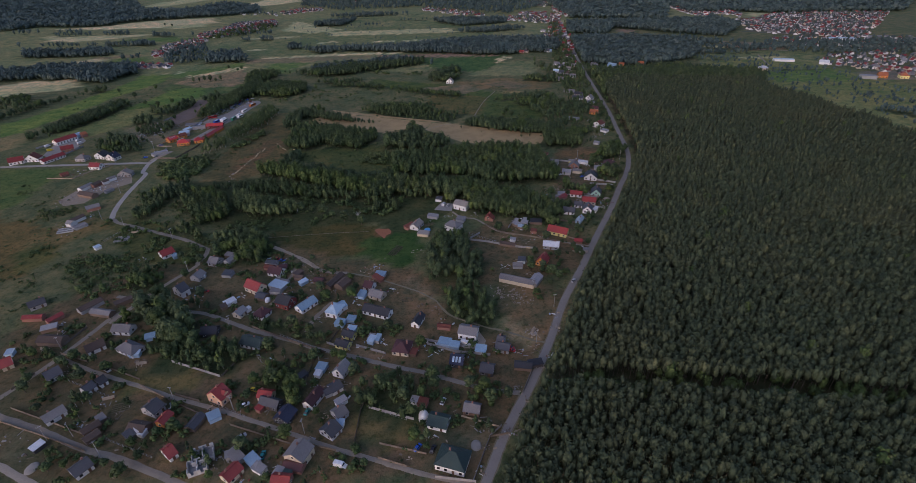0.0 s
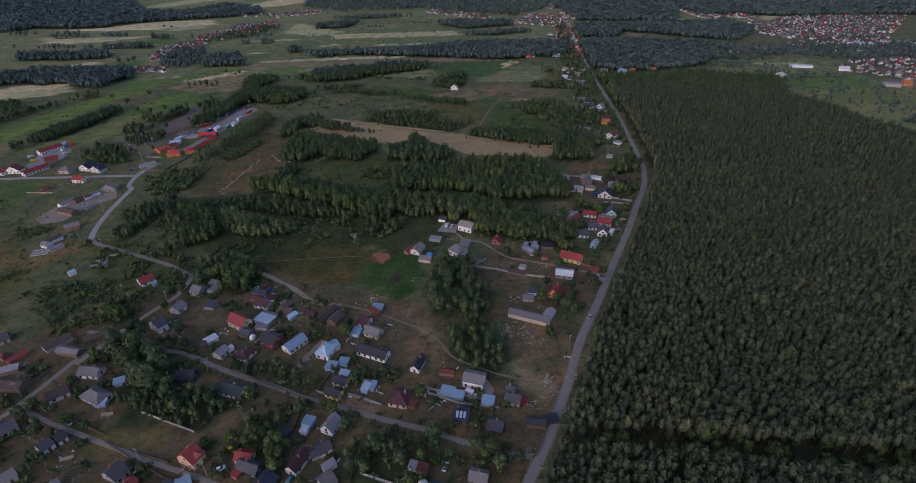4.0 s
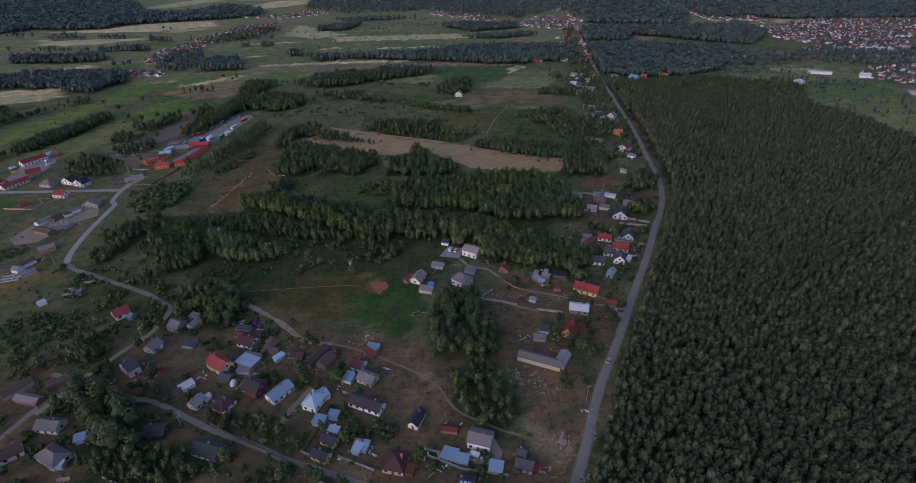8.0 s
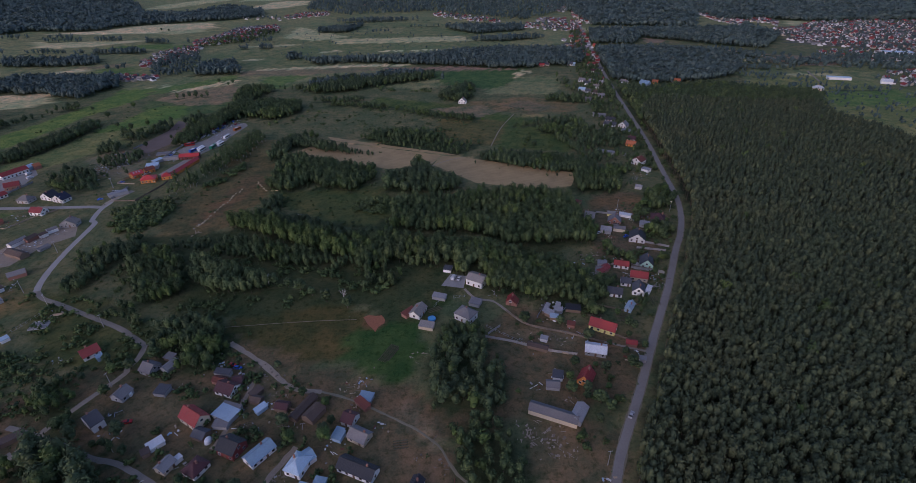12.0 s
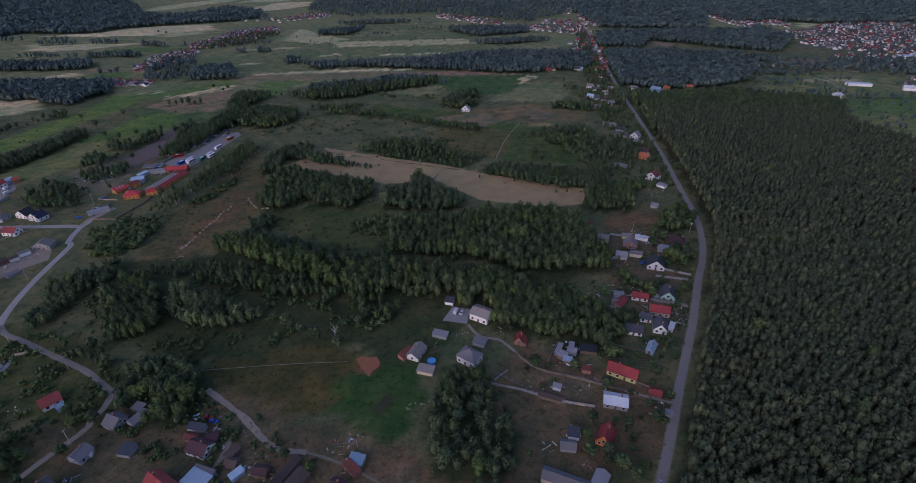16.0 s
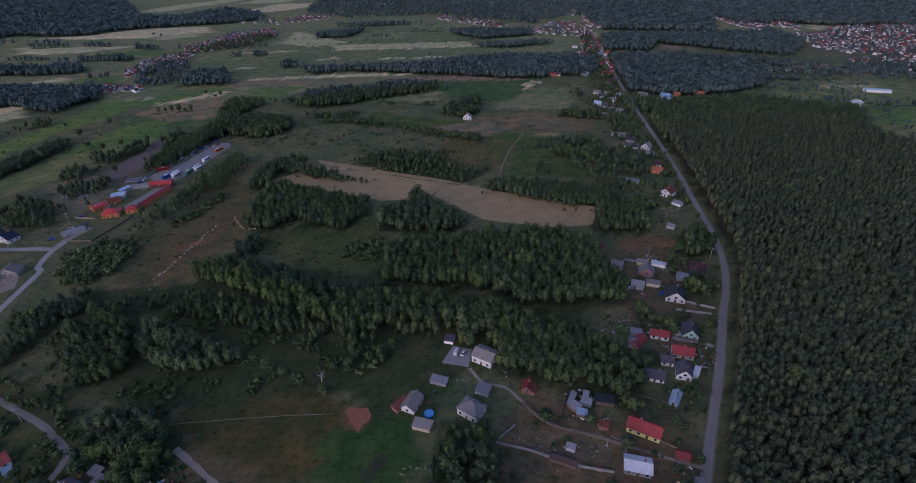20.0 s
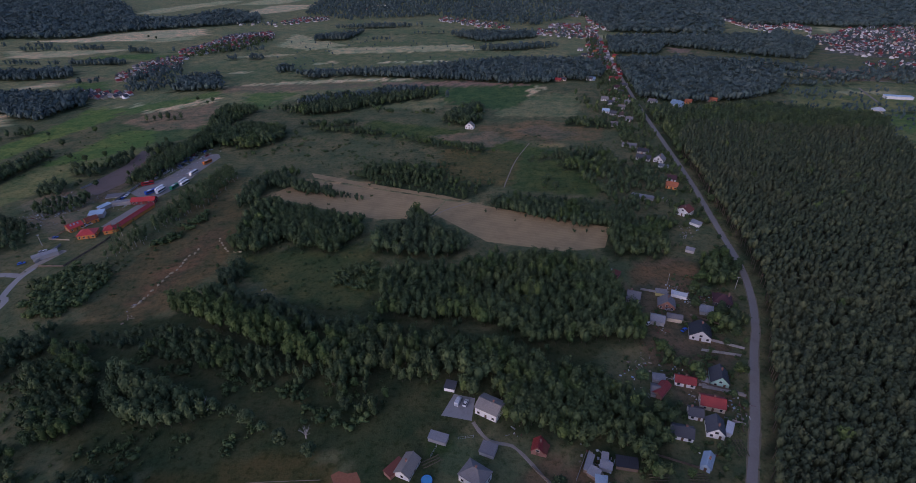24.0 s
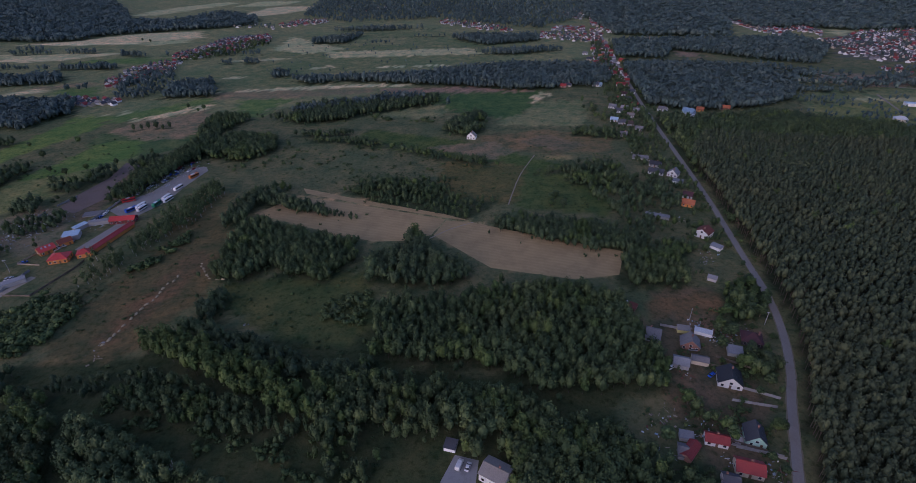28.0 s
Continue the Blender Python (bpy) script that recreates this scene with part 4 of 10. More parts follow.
zone((0.258, 0.187, 0.113), -85, 226, -78, 232, -71, 224, -75, 208, -81, 208)
zone((0.302, 0.251, 0.171), -367, 553, -358, 581, -317, 564, -296, 519, -309, 506, -336, 519)
zone((0.246, 0.182, 0.126), -329, 575, -323, 633, -318, 655, -300, 612, -302, 564, -310, 553)
zone((0.230, 0.150, 0.086), -190, 520, -176, 500, -184, 460, -196, 421, -207, 423, -202, 466, -200, 507)
zone((0.140, 0.155, 0.063), -160, 479, -70, 493, -57, 440, -70, 420, -113, 429, -150, 455)
zone((0.246, 0.161, 0.090), 91, 463, 144, 476, 141, 453, 93, 447)
zone((0.129, 0.139, 0.059), -267, 341, -210, 332, -169, 305, -161, 276, -216, 279)
zone((0.207, 0.177, 0.081), -170, 182, -126, 179, -118, 164, -156, 166)
zone((0.258, 0.187, 0.113), -113, 187, -96, 186, -93, 170, -109, 172)
zone((0.213, 0.177, 0.086), -51, 154, -18, 151, -17, 134, -44, 137)
zone((0.263, 0.187, 0.113), 20, 252, 57, 245, 58, 225, 49, 204, 34, 207, 24, 221)
zone((0.392, 0.305, 0.189), 18, 215, 35, 209, 42, 199, 35, 193, 21, 204)
zone((0.370, 0.289, 0.180), -29, 246, -15, 239, -12, 227, -22, 229)
zone((0.241, 0.177, 0.108), -61, 255, -29, 248, -13, 225, 11, 214, 8, 207, -21, 214, -50, 226)
road("lane", "narrow asphalt lane through the village gardens", 2.4, LANE, 0.04, -200.8, 242.1, -180.1, 236.4, -154.9, 227.5, -140.2, 224.1, -113.7, 211.5, -104.3, 207.7, -83.8, 199.9, -73.7, 195.3, -57.2, 190.2, -43.4, 185.3, -31.2, 181.3, -18.0, 177.4, -2.3, 171.5, 13.7, 165.7, 27.0, 163.5, ragged=0.15)
road("lane", "pale asphalt lane bending round the meadow", 3.6, ASPHALT, 0.04, -288.8, 461.3, -289.2, 447.7, -284.0, 429.4, -279.5, 425.9, -274.5, 390.6, -269.5, 365.5, -264.6, 349.0, -260.6, 340.7, ragged=0.06)
road("lane", "dark asphalt lane leading into the gardens", 2.8, LANE, 0.036, -260.6, 340.7, -251.9, 333.8, -239.3, 328.9, -220.7, 320.6, -201.5, 312.4, -187.2, 305.5, -176.8, 298.8, -168.4, 293.4, ragged=0.08)
road("lane", "gravel lane between garden plots", 2.6, GRAVEL, 0.03, -168.9, 294.3, -167.4, 284.7, -168.9, 277.3, -167.7, 274.9, -170.8, 267.1, -174.3, 260.5, -177.0, 254.8, -182.1, 244.0, -186.0, 232.8, -191.4, 217.5, ragged=0.15)
road("lane", "gravel lane leading to the bus depot", 4.5, GRAVEL, 0.045, -290.9, 453.5, -289.9, 463.4, -287.7, 471.5, -283.8, 483.4, ragged=0.15)
road("lane", "asphalt lane past the farm yards", 4.2, ASPHALT, 0.035, -291.1, 452.3, -299.0, 453.2, -313.6, 452.7, -352.4, 451.3, -391.0, 449.9, -438.6, 447.6, ragged=0.06)
road("lane", "gravel lane along the lower gardens", 2.6, GRAVEL, 0.03, -188.9, 229.3, -193.5, 220.2, -195.7, 211.0, -201.3, 191.3, -208.3, 172.4, -214.2, 159.0, ragged=0.15)
road("lane", "gravel lane between the lower house plots", 2.0, GRAVEL, 0.035, -200.7, 191.1, -181.9, 182.9, -168.3, 177.8, -150.1, 171.2, -130.3, 163.9, -118.9, 160.4, -118.5, 160.1, -108.3, 156.8, -92.8, 151.2, -74.8, 144.5, -60.5, 138.8, -46.9, 133.9, -34.0, 129.9, -26.5, 127.1, -15.2, 123.5, -0.8, 119.8, 10.6, 116.3, ragged=0.15)
road("lane", "broad gravel lane with sandy verges", 2.8, GRAVEL, 0.03, -210.6, 157.1, -202.8, 154.5, -180.4, 147.1, -155.6, 137.4, -138.5, 132.5, -121.0, 125.9, -105.3, 119.6, ragged=0.15)
road("lane", "gravel lane in the foreground plots", 2.8, GRAVEL, 0.03, -190.5, 131.5, -183.6, 129.4, -167.2, 122.3, -156.0, 116.9, ragged=0.15)
road("dirt_track", "bare dirt track beside the meadow", 2.7, DIRT, 0.02, -125.6, 295.8, -103.3, 281.1, -84.1, 265.3, -69.5, 263.2, ragged=0.3)
road("dirt_track", "narrow rutted track past the garden plots", 1.1, VERGE_SOIL, 0.018, -69.5, 263.2, -53.5, 257.9, -40.1, 251.2, -26.5, 243.8, -14.6, 234.7, -8.2, 224.3, -3.3, 218.8, 11.5, 210.7, 25.7, 205.2, 39.8, 197.9, 44.9, 196.9, ragged=0.45)
road("dirt_track", "sandy driveway between fenced gardens", 1.5, GRAVEL, 0.02, -3.9, 343.6, 2.5, 334.4, 12.3, 331.8, 18.9, 324.3, 30.1, 311.4, 50.2, 304.7, 69.3, 297.1, 87.8, 290.6, ragged=0.25)
road("dirt_track", "faint trodden path across the meadow", 0.3, DIRT, 0.015, -139.1, 307.6, -122.2, 309.7, -89.9, 313.3, -63.1, 315.0, ragged=0.4)
road("dirt_track", "trodden sandy path over the meadow", 1.0, DIRT, 0.015, 21.7, 586.6, 35.3, 644.5, 53.1, 694.2, ragged=0.4)
road("dirt_track", "dark furrow across the stubble field", 1.2, DIRT, 0.015, -36.5, 533.3, -22.7, 546.8, -5.8, 557.5, ragged=0.4)
road("dirt_track", "bare dirt drive between two house plots", 2.2, DIRT, 0.02, -72.9, 233.3, -77.7, 222.9, -80.3, 215.7, -81.2, 207.7, ragged=0.35)
road("dirt_track", "dirt drive past the red house", 1.8, DIRT, 0.02, -103.2, 269.9, -103.9, 254.2, -105.4, 240.0, -107.4, 231.9, ragged=0.35)
road("lane", "sandy farm road in the far fields", 4.0, DIRT, 0.03, 469.6, 1084.1, 513.2, 1025.3, 542.8, 959.1, 612.5, 933.1, ragged=0.15)
road("lane", "sandy road to a lone white house", 3.0, DIRT, 0.03, 519.3, 909.2, 505.6, 864.6, 493.4, 824.7, ragged=0.15)
patch("field_stubble", "pale mown stubble field with darker streaks", STUBBLE, 0.03, -173.6, 570.0, -162.2, 586.1, -144.7, 599.0, -103.9, 588.4, -26.8, 562.0, -35.6, 538.3, -54.6, 530.0, -74.9, 529.0, -120.7, 546.3)
patch("field_stubble_2", "long mown stubble strip beside the hedge", STUBBLE, 0.03, -150.1, 617.3, -95.7, 594.8, -28.2, 570.5, -8.9, 560.3, -25.2, 563.9, -104.6, 591.5, -144.6, 606.8)
patch("field_stubble_3", "broad mown stubble field", STUBBLE, 0.035, -33.9, 538.3, -25.9, 560.2, -7.5, 557.5, 19.5, 546.2, 55.1, 532.3, 94.8, 517.2, 85.0, 489.6, 57.1, 484.3, 5.6, 496.7)
patch("yard_depot", "grey paved yard of the bus depot", ASPHALT, 0.05, -279.9, 516.8, -271.7, 560.9, -293.0, 575.4, -287.8, 592.9, -277.7, 609.7, -268.4, 663.2, -256.6, 665.5, -250.4, 656.1, -254.4, 623.6, -255.1, 589.4, -264.2, 568.9, -267.9, 535.7, -273.4, 514.3)
patch("yard_depot_2", "brown gravel ground behind the depot", surface("brown_gravel", (0.19, 0.14, 0.115), 0.97, 1.0, 0.12, 0.35, (0.10, 0.09, 0.05)), 0.03, -336.4, 578.7, -337.8, 603.9, -332.9, 638.4, -339.2, 675.5, -321.5, 668.1, -319.1, 627.8, -309.6, 596.5, -317.8, 570.4)
patch("yard_concrete", "pale concrete yard beside the white house", CONCRETE, 0.05, -17.9, 347.0, -12.6, 359.3, -2.9, 356.9, -4.5, 344.3)
patch("yard_barns", "bare trampled ground round old barns", DIRT, 0.03, -322.7, 372.8, -320.5, 392.0, -308.7, 408.2, -300.1, 424.4, -290.8, 424.0, -281.6, 407.1, -294.8, 392.1, -299.3, 368.3, -312.3, 363.4)
patch("yard_farm", "grey paved farm yard", ASPHALT, 0.04, -407.7, 477.6, -419.5, 516.7, -407.4, 536.8, -390.9, 518.7, -385.5, 490.3, -395.9, 469.0)
patch("yard_gravel", "grey gravel house yard", GRAVEL, 0.03, 10.5, 205.8, 13.6, 199.0, 12.1, 192.5, 2.2, 193.6, -1.1, 198.5)
patch("yard_tilled", "reddish freshly tilled garden patch", surface("tilled_soil", (0.30, 0.115, 0.055), 1.0, 1.0, 0.25, 0.45), 0.04, -59.6, 317.0, -56.9, 319.0, -53.2, 317.9, -49.6, 318.7, -47.3, 314.8, -47.4, 311.8, -50.0, 309.2, -51.2, 304.8, -53.0, 307.3, -56.6, 311.7)


# ---- houses and sheds of the lower village ----
house(-194.8, 178.1, 52, 6.1, 7.2, 2.5, 4.9, "white", "slate", "x")
house(-185.9, 197.0, 44, 8.0, 6.4, 2.5, 4.7, "white", "brown", "x")
house(-167.2, 195.5, -25, 12.1, 7.2, 2.5, 4.9, "white", "grey", "hip")
shed(-162.9, 191.7, 4, 4.8, 3.0, 2.0, "skyblue", "paleblue", "mono")
house(-108.8, 162.7, 66, 5.7, 8.8, 3.9, 7.3, "peach", "red", "x", dormer=True, label='two-storey peach house with a steep red roof')
house(-172.1, 168.9, 66, 4.5, 5.6, 2.5, 4.4, "white", "slate", "x")
house(-168.7, 173.1, 59, 3.3, 5.6, 2.5, 4.4, "white", "black", "x")
house(-177.6, 153.6, 54, 7.9, 5.6, 2.5, 4.4, "white", "grey", "x")
house(-135.6, 156.3, 67, 5.6, 8.0, 3.0, 5.7, "grey", "slate", "x")
house(-127.8, 150.4, 76, 6.0, 4.4, 2.5, 4.0, "orange", "red", "x")
shed(-136.8, 146.3, -12, 8.0, 6.1, 2.0, "brown", "brown", "x")
shed(-134.2, 143.8, -14, 3.0, 3.0, 2.0, "white", "white", "mono")
house(-117.8, 133.7, 53, 3.4, 7.2, 2.5, 4.9, "white", "red", "x")
house(-89.0, 124.0, 60, 6.7, 5.6, 2.5, 4.4, "cream", "red", "x")
house(-149.3, 127.1, 58, 6.3, 6.4, 2.5, 4.7, "white", "slate", "x")
shed(-173.8, 137.7, 65, 4.6, 3.0, 2.0, "dark", "white", "mono")
house(-222.8, 186.0, 43, 4.4, 7.2, 2.5, 4.9, "cream", "red", "x")
shed(-227.1, 193.8, 13, 3.3, 3.8, 2.0, "skyblue", "paleblue", "mono")
shed(-211.3, 202.5, -5, 13.4, 6.1, 2.7, "wood", "brown", "x", name='barn')
shed(-161.7, 204.4, 25, 4.8, 3.8, 2.0, "skyblue", "blue", "mono")
house(-131.6, 207.8, 3, 8.0, 6.4, 2.5, 4.7, "dark", "black", "x")
house(-178.9, 210.7, -5, 9.9, 6.4, 2.5, 4.7, "white", "grey", "x")
shed(-107.1, 151.8, 35, 4.9, 4.6, 2.0, "skyblue", "blue", "mono")
shed(-113.8, 148.8, 75, 7.8, 4.6, 2.0, "wood", "slate", "x")
shed(-154.4, 142.2, 56, 5.9, 3.8, 2.0, "wood", "brown", "x")
shed(-156.0, 151.5, 54, 3.0, 3.8, 2.0, "wood", "grey", "mono")
house(-105.8, 198.7, -18, 11.2, 7.2, 2.5, 4.9, "white", "green", "x")
house(-87.9, 163.2, -11, 6.4, 5.2, 2.5, 4.3, "cream", "red", "x")
shed(-88.0, 156.5, 64, 4.8, 2.7, 2.0, "brick", "red", "mono")
house(-65.8, 160.6, -22, 5.1, 9.6, 2.9, 5.0, "white", "maroon", "y")
house(-76.0, 151.4, 71, 7.1, 7.2, 2.5, 4.9, "dark", "navy", "x")
house(-56.5, 178.1, 68, 7.3, 6.0, 2.7, 5.7, "white", "lightgrey", "x")
house(-57.6, 167.1, 42, 5.2, 5.6, 2.5, 4.4, "white", "slate", "x")
house(-52.7, 152.4, 46, 5.0, 6.4, 2.5, 4.7, "grey", "grey", "x")
house(-54.7, 143.4, 57, 5.9, 7.2, 2.5, 4.9, "white", "slate", "x")
shed(-51.5, 147.0, -9, 3.4, 3.0, 2.0, "white", "paleblue", "mono")
house(-64.7, 131.6, 69, 7.7, 8.8, 4.2, 6.9, "cream", "grey", "x")
shed(-65.6, 126.9, -12, 8.0, 4.6, 2.0, "brick", "maroon", "x")
shed(-83.0, 129.8, 51, 4.2, 5.3, 2.0, "skyblue", "blue", "mono")
shed(-79.5, 127.0, 44, 2.3, 2.3, 2.0, "white", "lightgrey", "mono")
shed(-92.7, 132.3, 22, 3.7, 3.0, 2.0, "grey", "lightgrey", "mono")
shed(-66.7, 180.3, -14, 4.6, 4.6, 2.0, "skyblue", "blue", "mono")
shed(-67.4, 176.0, -15, 2.9, 3.0, 2.0, "white", "white", "mono")
house(-59.2, 196.2, -23, 6.9, 4.8, 2.5, 4.1, "yellow", "black", "x")
house(-57.4, 203.4, -23, 6.4, 4.8, 2.5, 4.1, "yellow", "black", "x")
shed(-56.7, 208.2, -14, 4.4, 3.0, 2.0, "skyblue", "paleblue", "mono")
house(-68.6, 120.7, -6, 6.9, 4.8, 2.5, 4.1, "brick", "red", "x")
shed(-71.0, 124.1, -21, 3.0, 3.8, 2.0, "white", "lightgrey", "mono")
shed(-67.5, 122.6, -15, 3.2, 3.8, 2.0, "grey", "green", "mono")

# ---- middle plots ----
shed(-45.1, 199.3, -21, 3.3, 4.6, 2.0, "skyblue", "paleblue", "mono")
shed(-42.1, 200.3, -15, 2.4, 4.6, 2.0, "grey", "blue", "mono")
house(-28.8, 192.9, -11, 8.4, 8.8, 2.7, 5.6, "cream", "maroon", "hip")
shed(-22.8, 189.6, -18, 3.2, 3.8, 2.0, "brown", "rust", "mono")
shed(-7.5, 196.7, -16, 6.1, 4.6, 2.0, "skyblue", "blue", "mono")
shed(-2.5, 194.4, -13, 4.8, 3.8, 2.0, "skyblue", "blue", "mono")
shed(10.6, 190.9, -12, 5.2, 4.6, 2.0, "skyblue", "blue", "mono")
house(-1.3, 183.3, -10, 6.2, 7.2, 2.5, 4.9, "dark", "navy", "x", skylights=6)
house(13.1, 177.2, -15, 6.1, 6.4, 2.5, 4.7, "dark", "slate", "x")
house(-9.3, 147.0, -17, 8.3, 7.2, 2.5, 4.9, "white", "green", "x")
house(-3.3, 128.1, -18, 11.9, 9.6, 3.5, 6.8, "white", "green", "hip")
house(5.1, 153.6, -14, 6.8, 5.6, 2.5, 4.4, "brown", "grey", "x")
shed(-16.6, 157.5, -17, 4.1, 3.8, 2.0, "brick", "rust", "mono")
shed(-20.4, 158.9, -16, 3.0, 3.0, 2.0, "grey", "lightgrey", "mono")
shed(30.4, 179.3, -9, 8.2, 4.6, 2.0, "wood", "black", "x")
house(21.8, 192.1, -17, 6.6, 5.6, 2.5, 4.4, "grey", "slate", "x")
house(-120.3, 246.1, -30, 10.9, 7.2, 3.5, 6.8, "cream", "red", "x", label='cream house under a streaked red sheet roof')
shed(-107.8, 248.9, -23, 9.8, 6.8, 2.5, "grey", "paleblue", "flat")
shed(-107.0, 252.2, -17, 9.1, 3.8, 2.0, "grey", "grey", "mono")
house(-113.0, 263.4, -18, 8.8, 7.2, 2.5, 4.9, "white", "maroon", "x")
shed(-119.1, 268.6, -16, 6.1, 3.8, 2.0, "brick", "rust", "x")
shed(-110.4, 268.8, 9, 4.4, 4.6, 2.0, "wood", "maroon", "x")
shed(-119.4, 273.6, -8, 7.8, 3.0, 2.0, "grey", "slate", "mono")
house(-163.1, 243.8, 58, 5.1, 8.8, 4.2, 7.1, "white", "slate", "x")
house(-160.4, 259.7, 75, 6.5, 6.4, 2.5, 4.7, "grey", "grey", "x")
shed(-158.4, 260.5, 14, 3.6, 2.7, 2.0, "white", "paleblue", "mono")
house(-156.2, 276.2, -20, 6.6, 7.2, 2.5, 4.9, "grey", "grey", "x")
shed(-147.5, 278.4, 66, 7.6, 4.6, 2.0, "grey", "lightgrey", "x")
shed(-150.4, 284.0, -18, 4.9, 3.8, 2.0, "wood", "grey", "mono")
shed(-143.0, 262.2, -8, 5.7, 5.3, 2.0, "grey", "slate", "mono")
shed(-130.8, 233.2, 48, 6.2, 3.8, 2.0, "white", "white", "mono")
shed(-132.8, 229.1, 40, 3.1, 3.0, 2.0, "wood", "brown", "mono")
house(-121.5, 223.2, 69, 6.0, 5.2, 2.5, 4.3, "cream", "lightgrey", "x")
shed(-118.5, 225.7, 60, 4.3, 1.9, 2.0, "white", "white", "mono")
house(-109.0, 222.3, -24, 6.9, 7.6, 2.5, 4.9, "white", "maroon", "hip")
house(-98.3, 231.5, -22, 8.6, 8.0, 3.7, 6.4, "darkred", "black", "x")
house(-86.2, 229.1, 55, 11.2, 6.4, 2.5, 4.7, "white", "blue", "x")
house(-68.8, 223.6, -19, 7.0, 8.8, 3.4, 5.8, "white", "paleblue", "hip")
shed(-66.2, 227.6, 44, 4.4, 6.1, 2.5, "white", "blue", "x")
shed(-69.3, 249.3, 62, 8.6, 6.1, 2.5, "wood", "brown", "x")
shed(-97.3, 256.9, -12, 5.0, 3.8, 2.0, "wood", "brown", "x")
shed(-93.6, 251.9, 53, 5.3, 2.7, 2.0, "skyblue", "paleblue", "mono")
shed(-84.4, 253.4, -10, 5.9, 4.6, 2.0, "wood", "maroon", "x")
shed(-114.2, 238.3, -19, 5.9, 5.3, 2.0, "wood", "slate", "x")
shed(-107.7, 243.4, -5, 6.3, 3.8, 2.0, "grey", "grey", "mono")
shed(-58.5, 216.2, -12, 4.4, 3.8, 2.0, "skyblue", "blue", "mono")
shed(-64.1, 213.3, -15, 4.9, 4.6, 2.0, "skyblue", "blue", "mono")
shed(-56.3, 238.9, -18, 3.6, 4.6, 2.0, "skyblue", "blue", "mono")
house(-193.0, 287.1, 51, 7.8, 7.2, 2.5, 4.9, "white", "red", "x")
shed(-186.0, 283.8, 47, 2.9, 3.0, 2.0, "skyblue", "blue", "mono")
shed(-48.0, 258.6, -14, 6.0, 4.6, 2.0, "grey", "blue", "mono")
house(-52.9, 246.6, -22, 5.4, 6.4, 2.5, 4.7, "white", "maroon", "x")
shed(-55.9, 237.8, -19, 3.8, 4.6, 2.0, "skyblue", "blue", "mono")
house(-47.1, 237.7, -26, 8.3, 6.4, 2.5, 4.7, "cream", "grey", "x")
house(-45.0, 222.3, -22, 15.6, 6.4, 2.7, 4.9, "white", "black", "x")
house(-22.2, 214.1, -20, 4.5, 8.8, 2.5, 4.4, "white", "black", "y")
house(4.8, 203.1, -16, 9.4, 7.6, 3.9, 5.8, "white", "grey", "x")
house(21.0, 196.1, -17, 3.4, 8.0, 2.5, 5.2, "grey", "slate", "x")
shed(35.2, 249.6, -22, 21.2, 5.7, 2.7, "cream", "grey", "x", name='barn', label='long low pale barn under a patched grey roof')
shed(46.1, 249.6, 59, 9.9, 5.3, 2.7, "grey", "lightgrey", "x", name='barn')
shed(37.3, 266.6, -7, 6.1, 4.6, 2.0, "grey", "grey", "x")
shed(40.5, 272.5, -10, 4.6, 4.6, 2.0, "white", "slate", "mono")
shed(-8.1, 208.9, -9, 6.9, 3.0, 2.0, "brick", "rust", "x")
shed(-45.5, 201.1, -13, 2.8, 3.8, 2.0, "white", "lightgrey", "mono")

# ---- houses along the forest road ----
house(69.9, 307.8, -27, 13.5, 7.2, 2.9, 5.6, "yellow", "red", "x", label='yellow bungalow under a bright red tiled roof')
house(62.1, 290.0, -13, 10.1, 7.2, 2.7, 4.3, "grey", "white", "x", label='house under a streaked whitish sheet roof')
house(53.4, 270.8, -29, 6.2, 8.0, 2.5, 6.3, "orange", "red", "y")
shed(81.4, 295.3, -13, 5.2, 3.8, 2.0, "brick", "red", "x")
house(3.7, 349.7, -29, 10.5, 8.8, 4.2, 6.0, "white", "beige", "x")
shed(-14.4, 362.9, -14, 4.8, 4.6, 2.0, "white", "slate", "mono")
house(-3.0, 316.4, -34, 10.0, 8.0, 4.2, 6.9, "white", "grey", "hip")
shed(2.4, 328.8, -22, 6.2, 5.3, 2.0, "grey", "grey", "mono")
house(-29.6, 320.4, 67, 9.4, 6.4, 2.5, 4.7, "white", "beige", "x")
shed(-34.6, 319.7, 50, 8.1, 3.8, 2.0, "brick", "rust", "mono")
shed(-24.0, 308.5, -14, 7.8, 4.6, 2.0, "cream", "beige", "mono")
shed(-18.3, 334.1, -18, 7.8, 3.8, 2.0, "grey", "lightgrey", "mono")
shed(24.1, 329.5, -22, 5.0, 4.6, 2.2, "brick", "rust", "y")
shed(43.1, 319.0, -38, 4.1, 3.8, 2.0, "wood", "lightgrey", "mono")
shed(48.3, 321.9, -17, 4.5, 3.0, 2.0, "grey", "lightgrey", "mono")
shed(45.1, 315.7, -12, 4.3, 3.0, 2.0, "wood", "paleblue", "mono")
house(88.5, 324.6, -32, 3.7, 7.2, 2.4, 3.9, "skyblue", "paleblue", "y")
shed(37.4, 298.2, -21, 3.6, 2.3, 2.0, "white", "lightgrey", "mono")
shed(33.5, 292.4, -20, 10.5, 3.2, 2.0, "wood", "brown", "x")
shed(83.6, 283.4, -13, 3.0, 2.3, 2.0, "grey", "lightgrey", "mono")
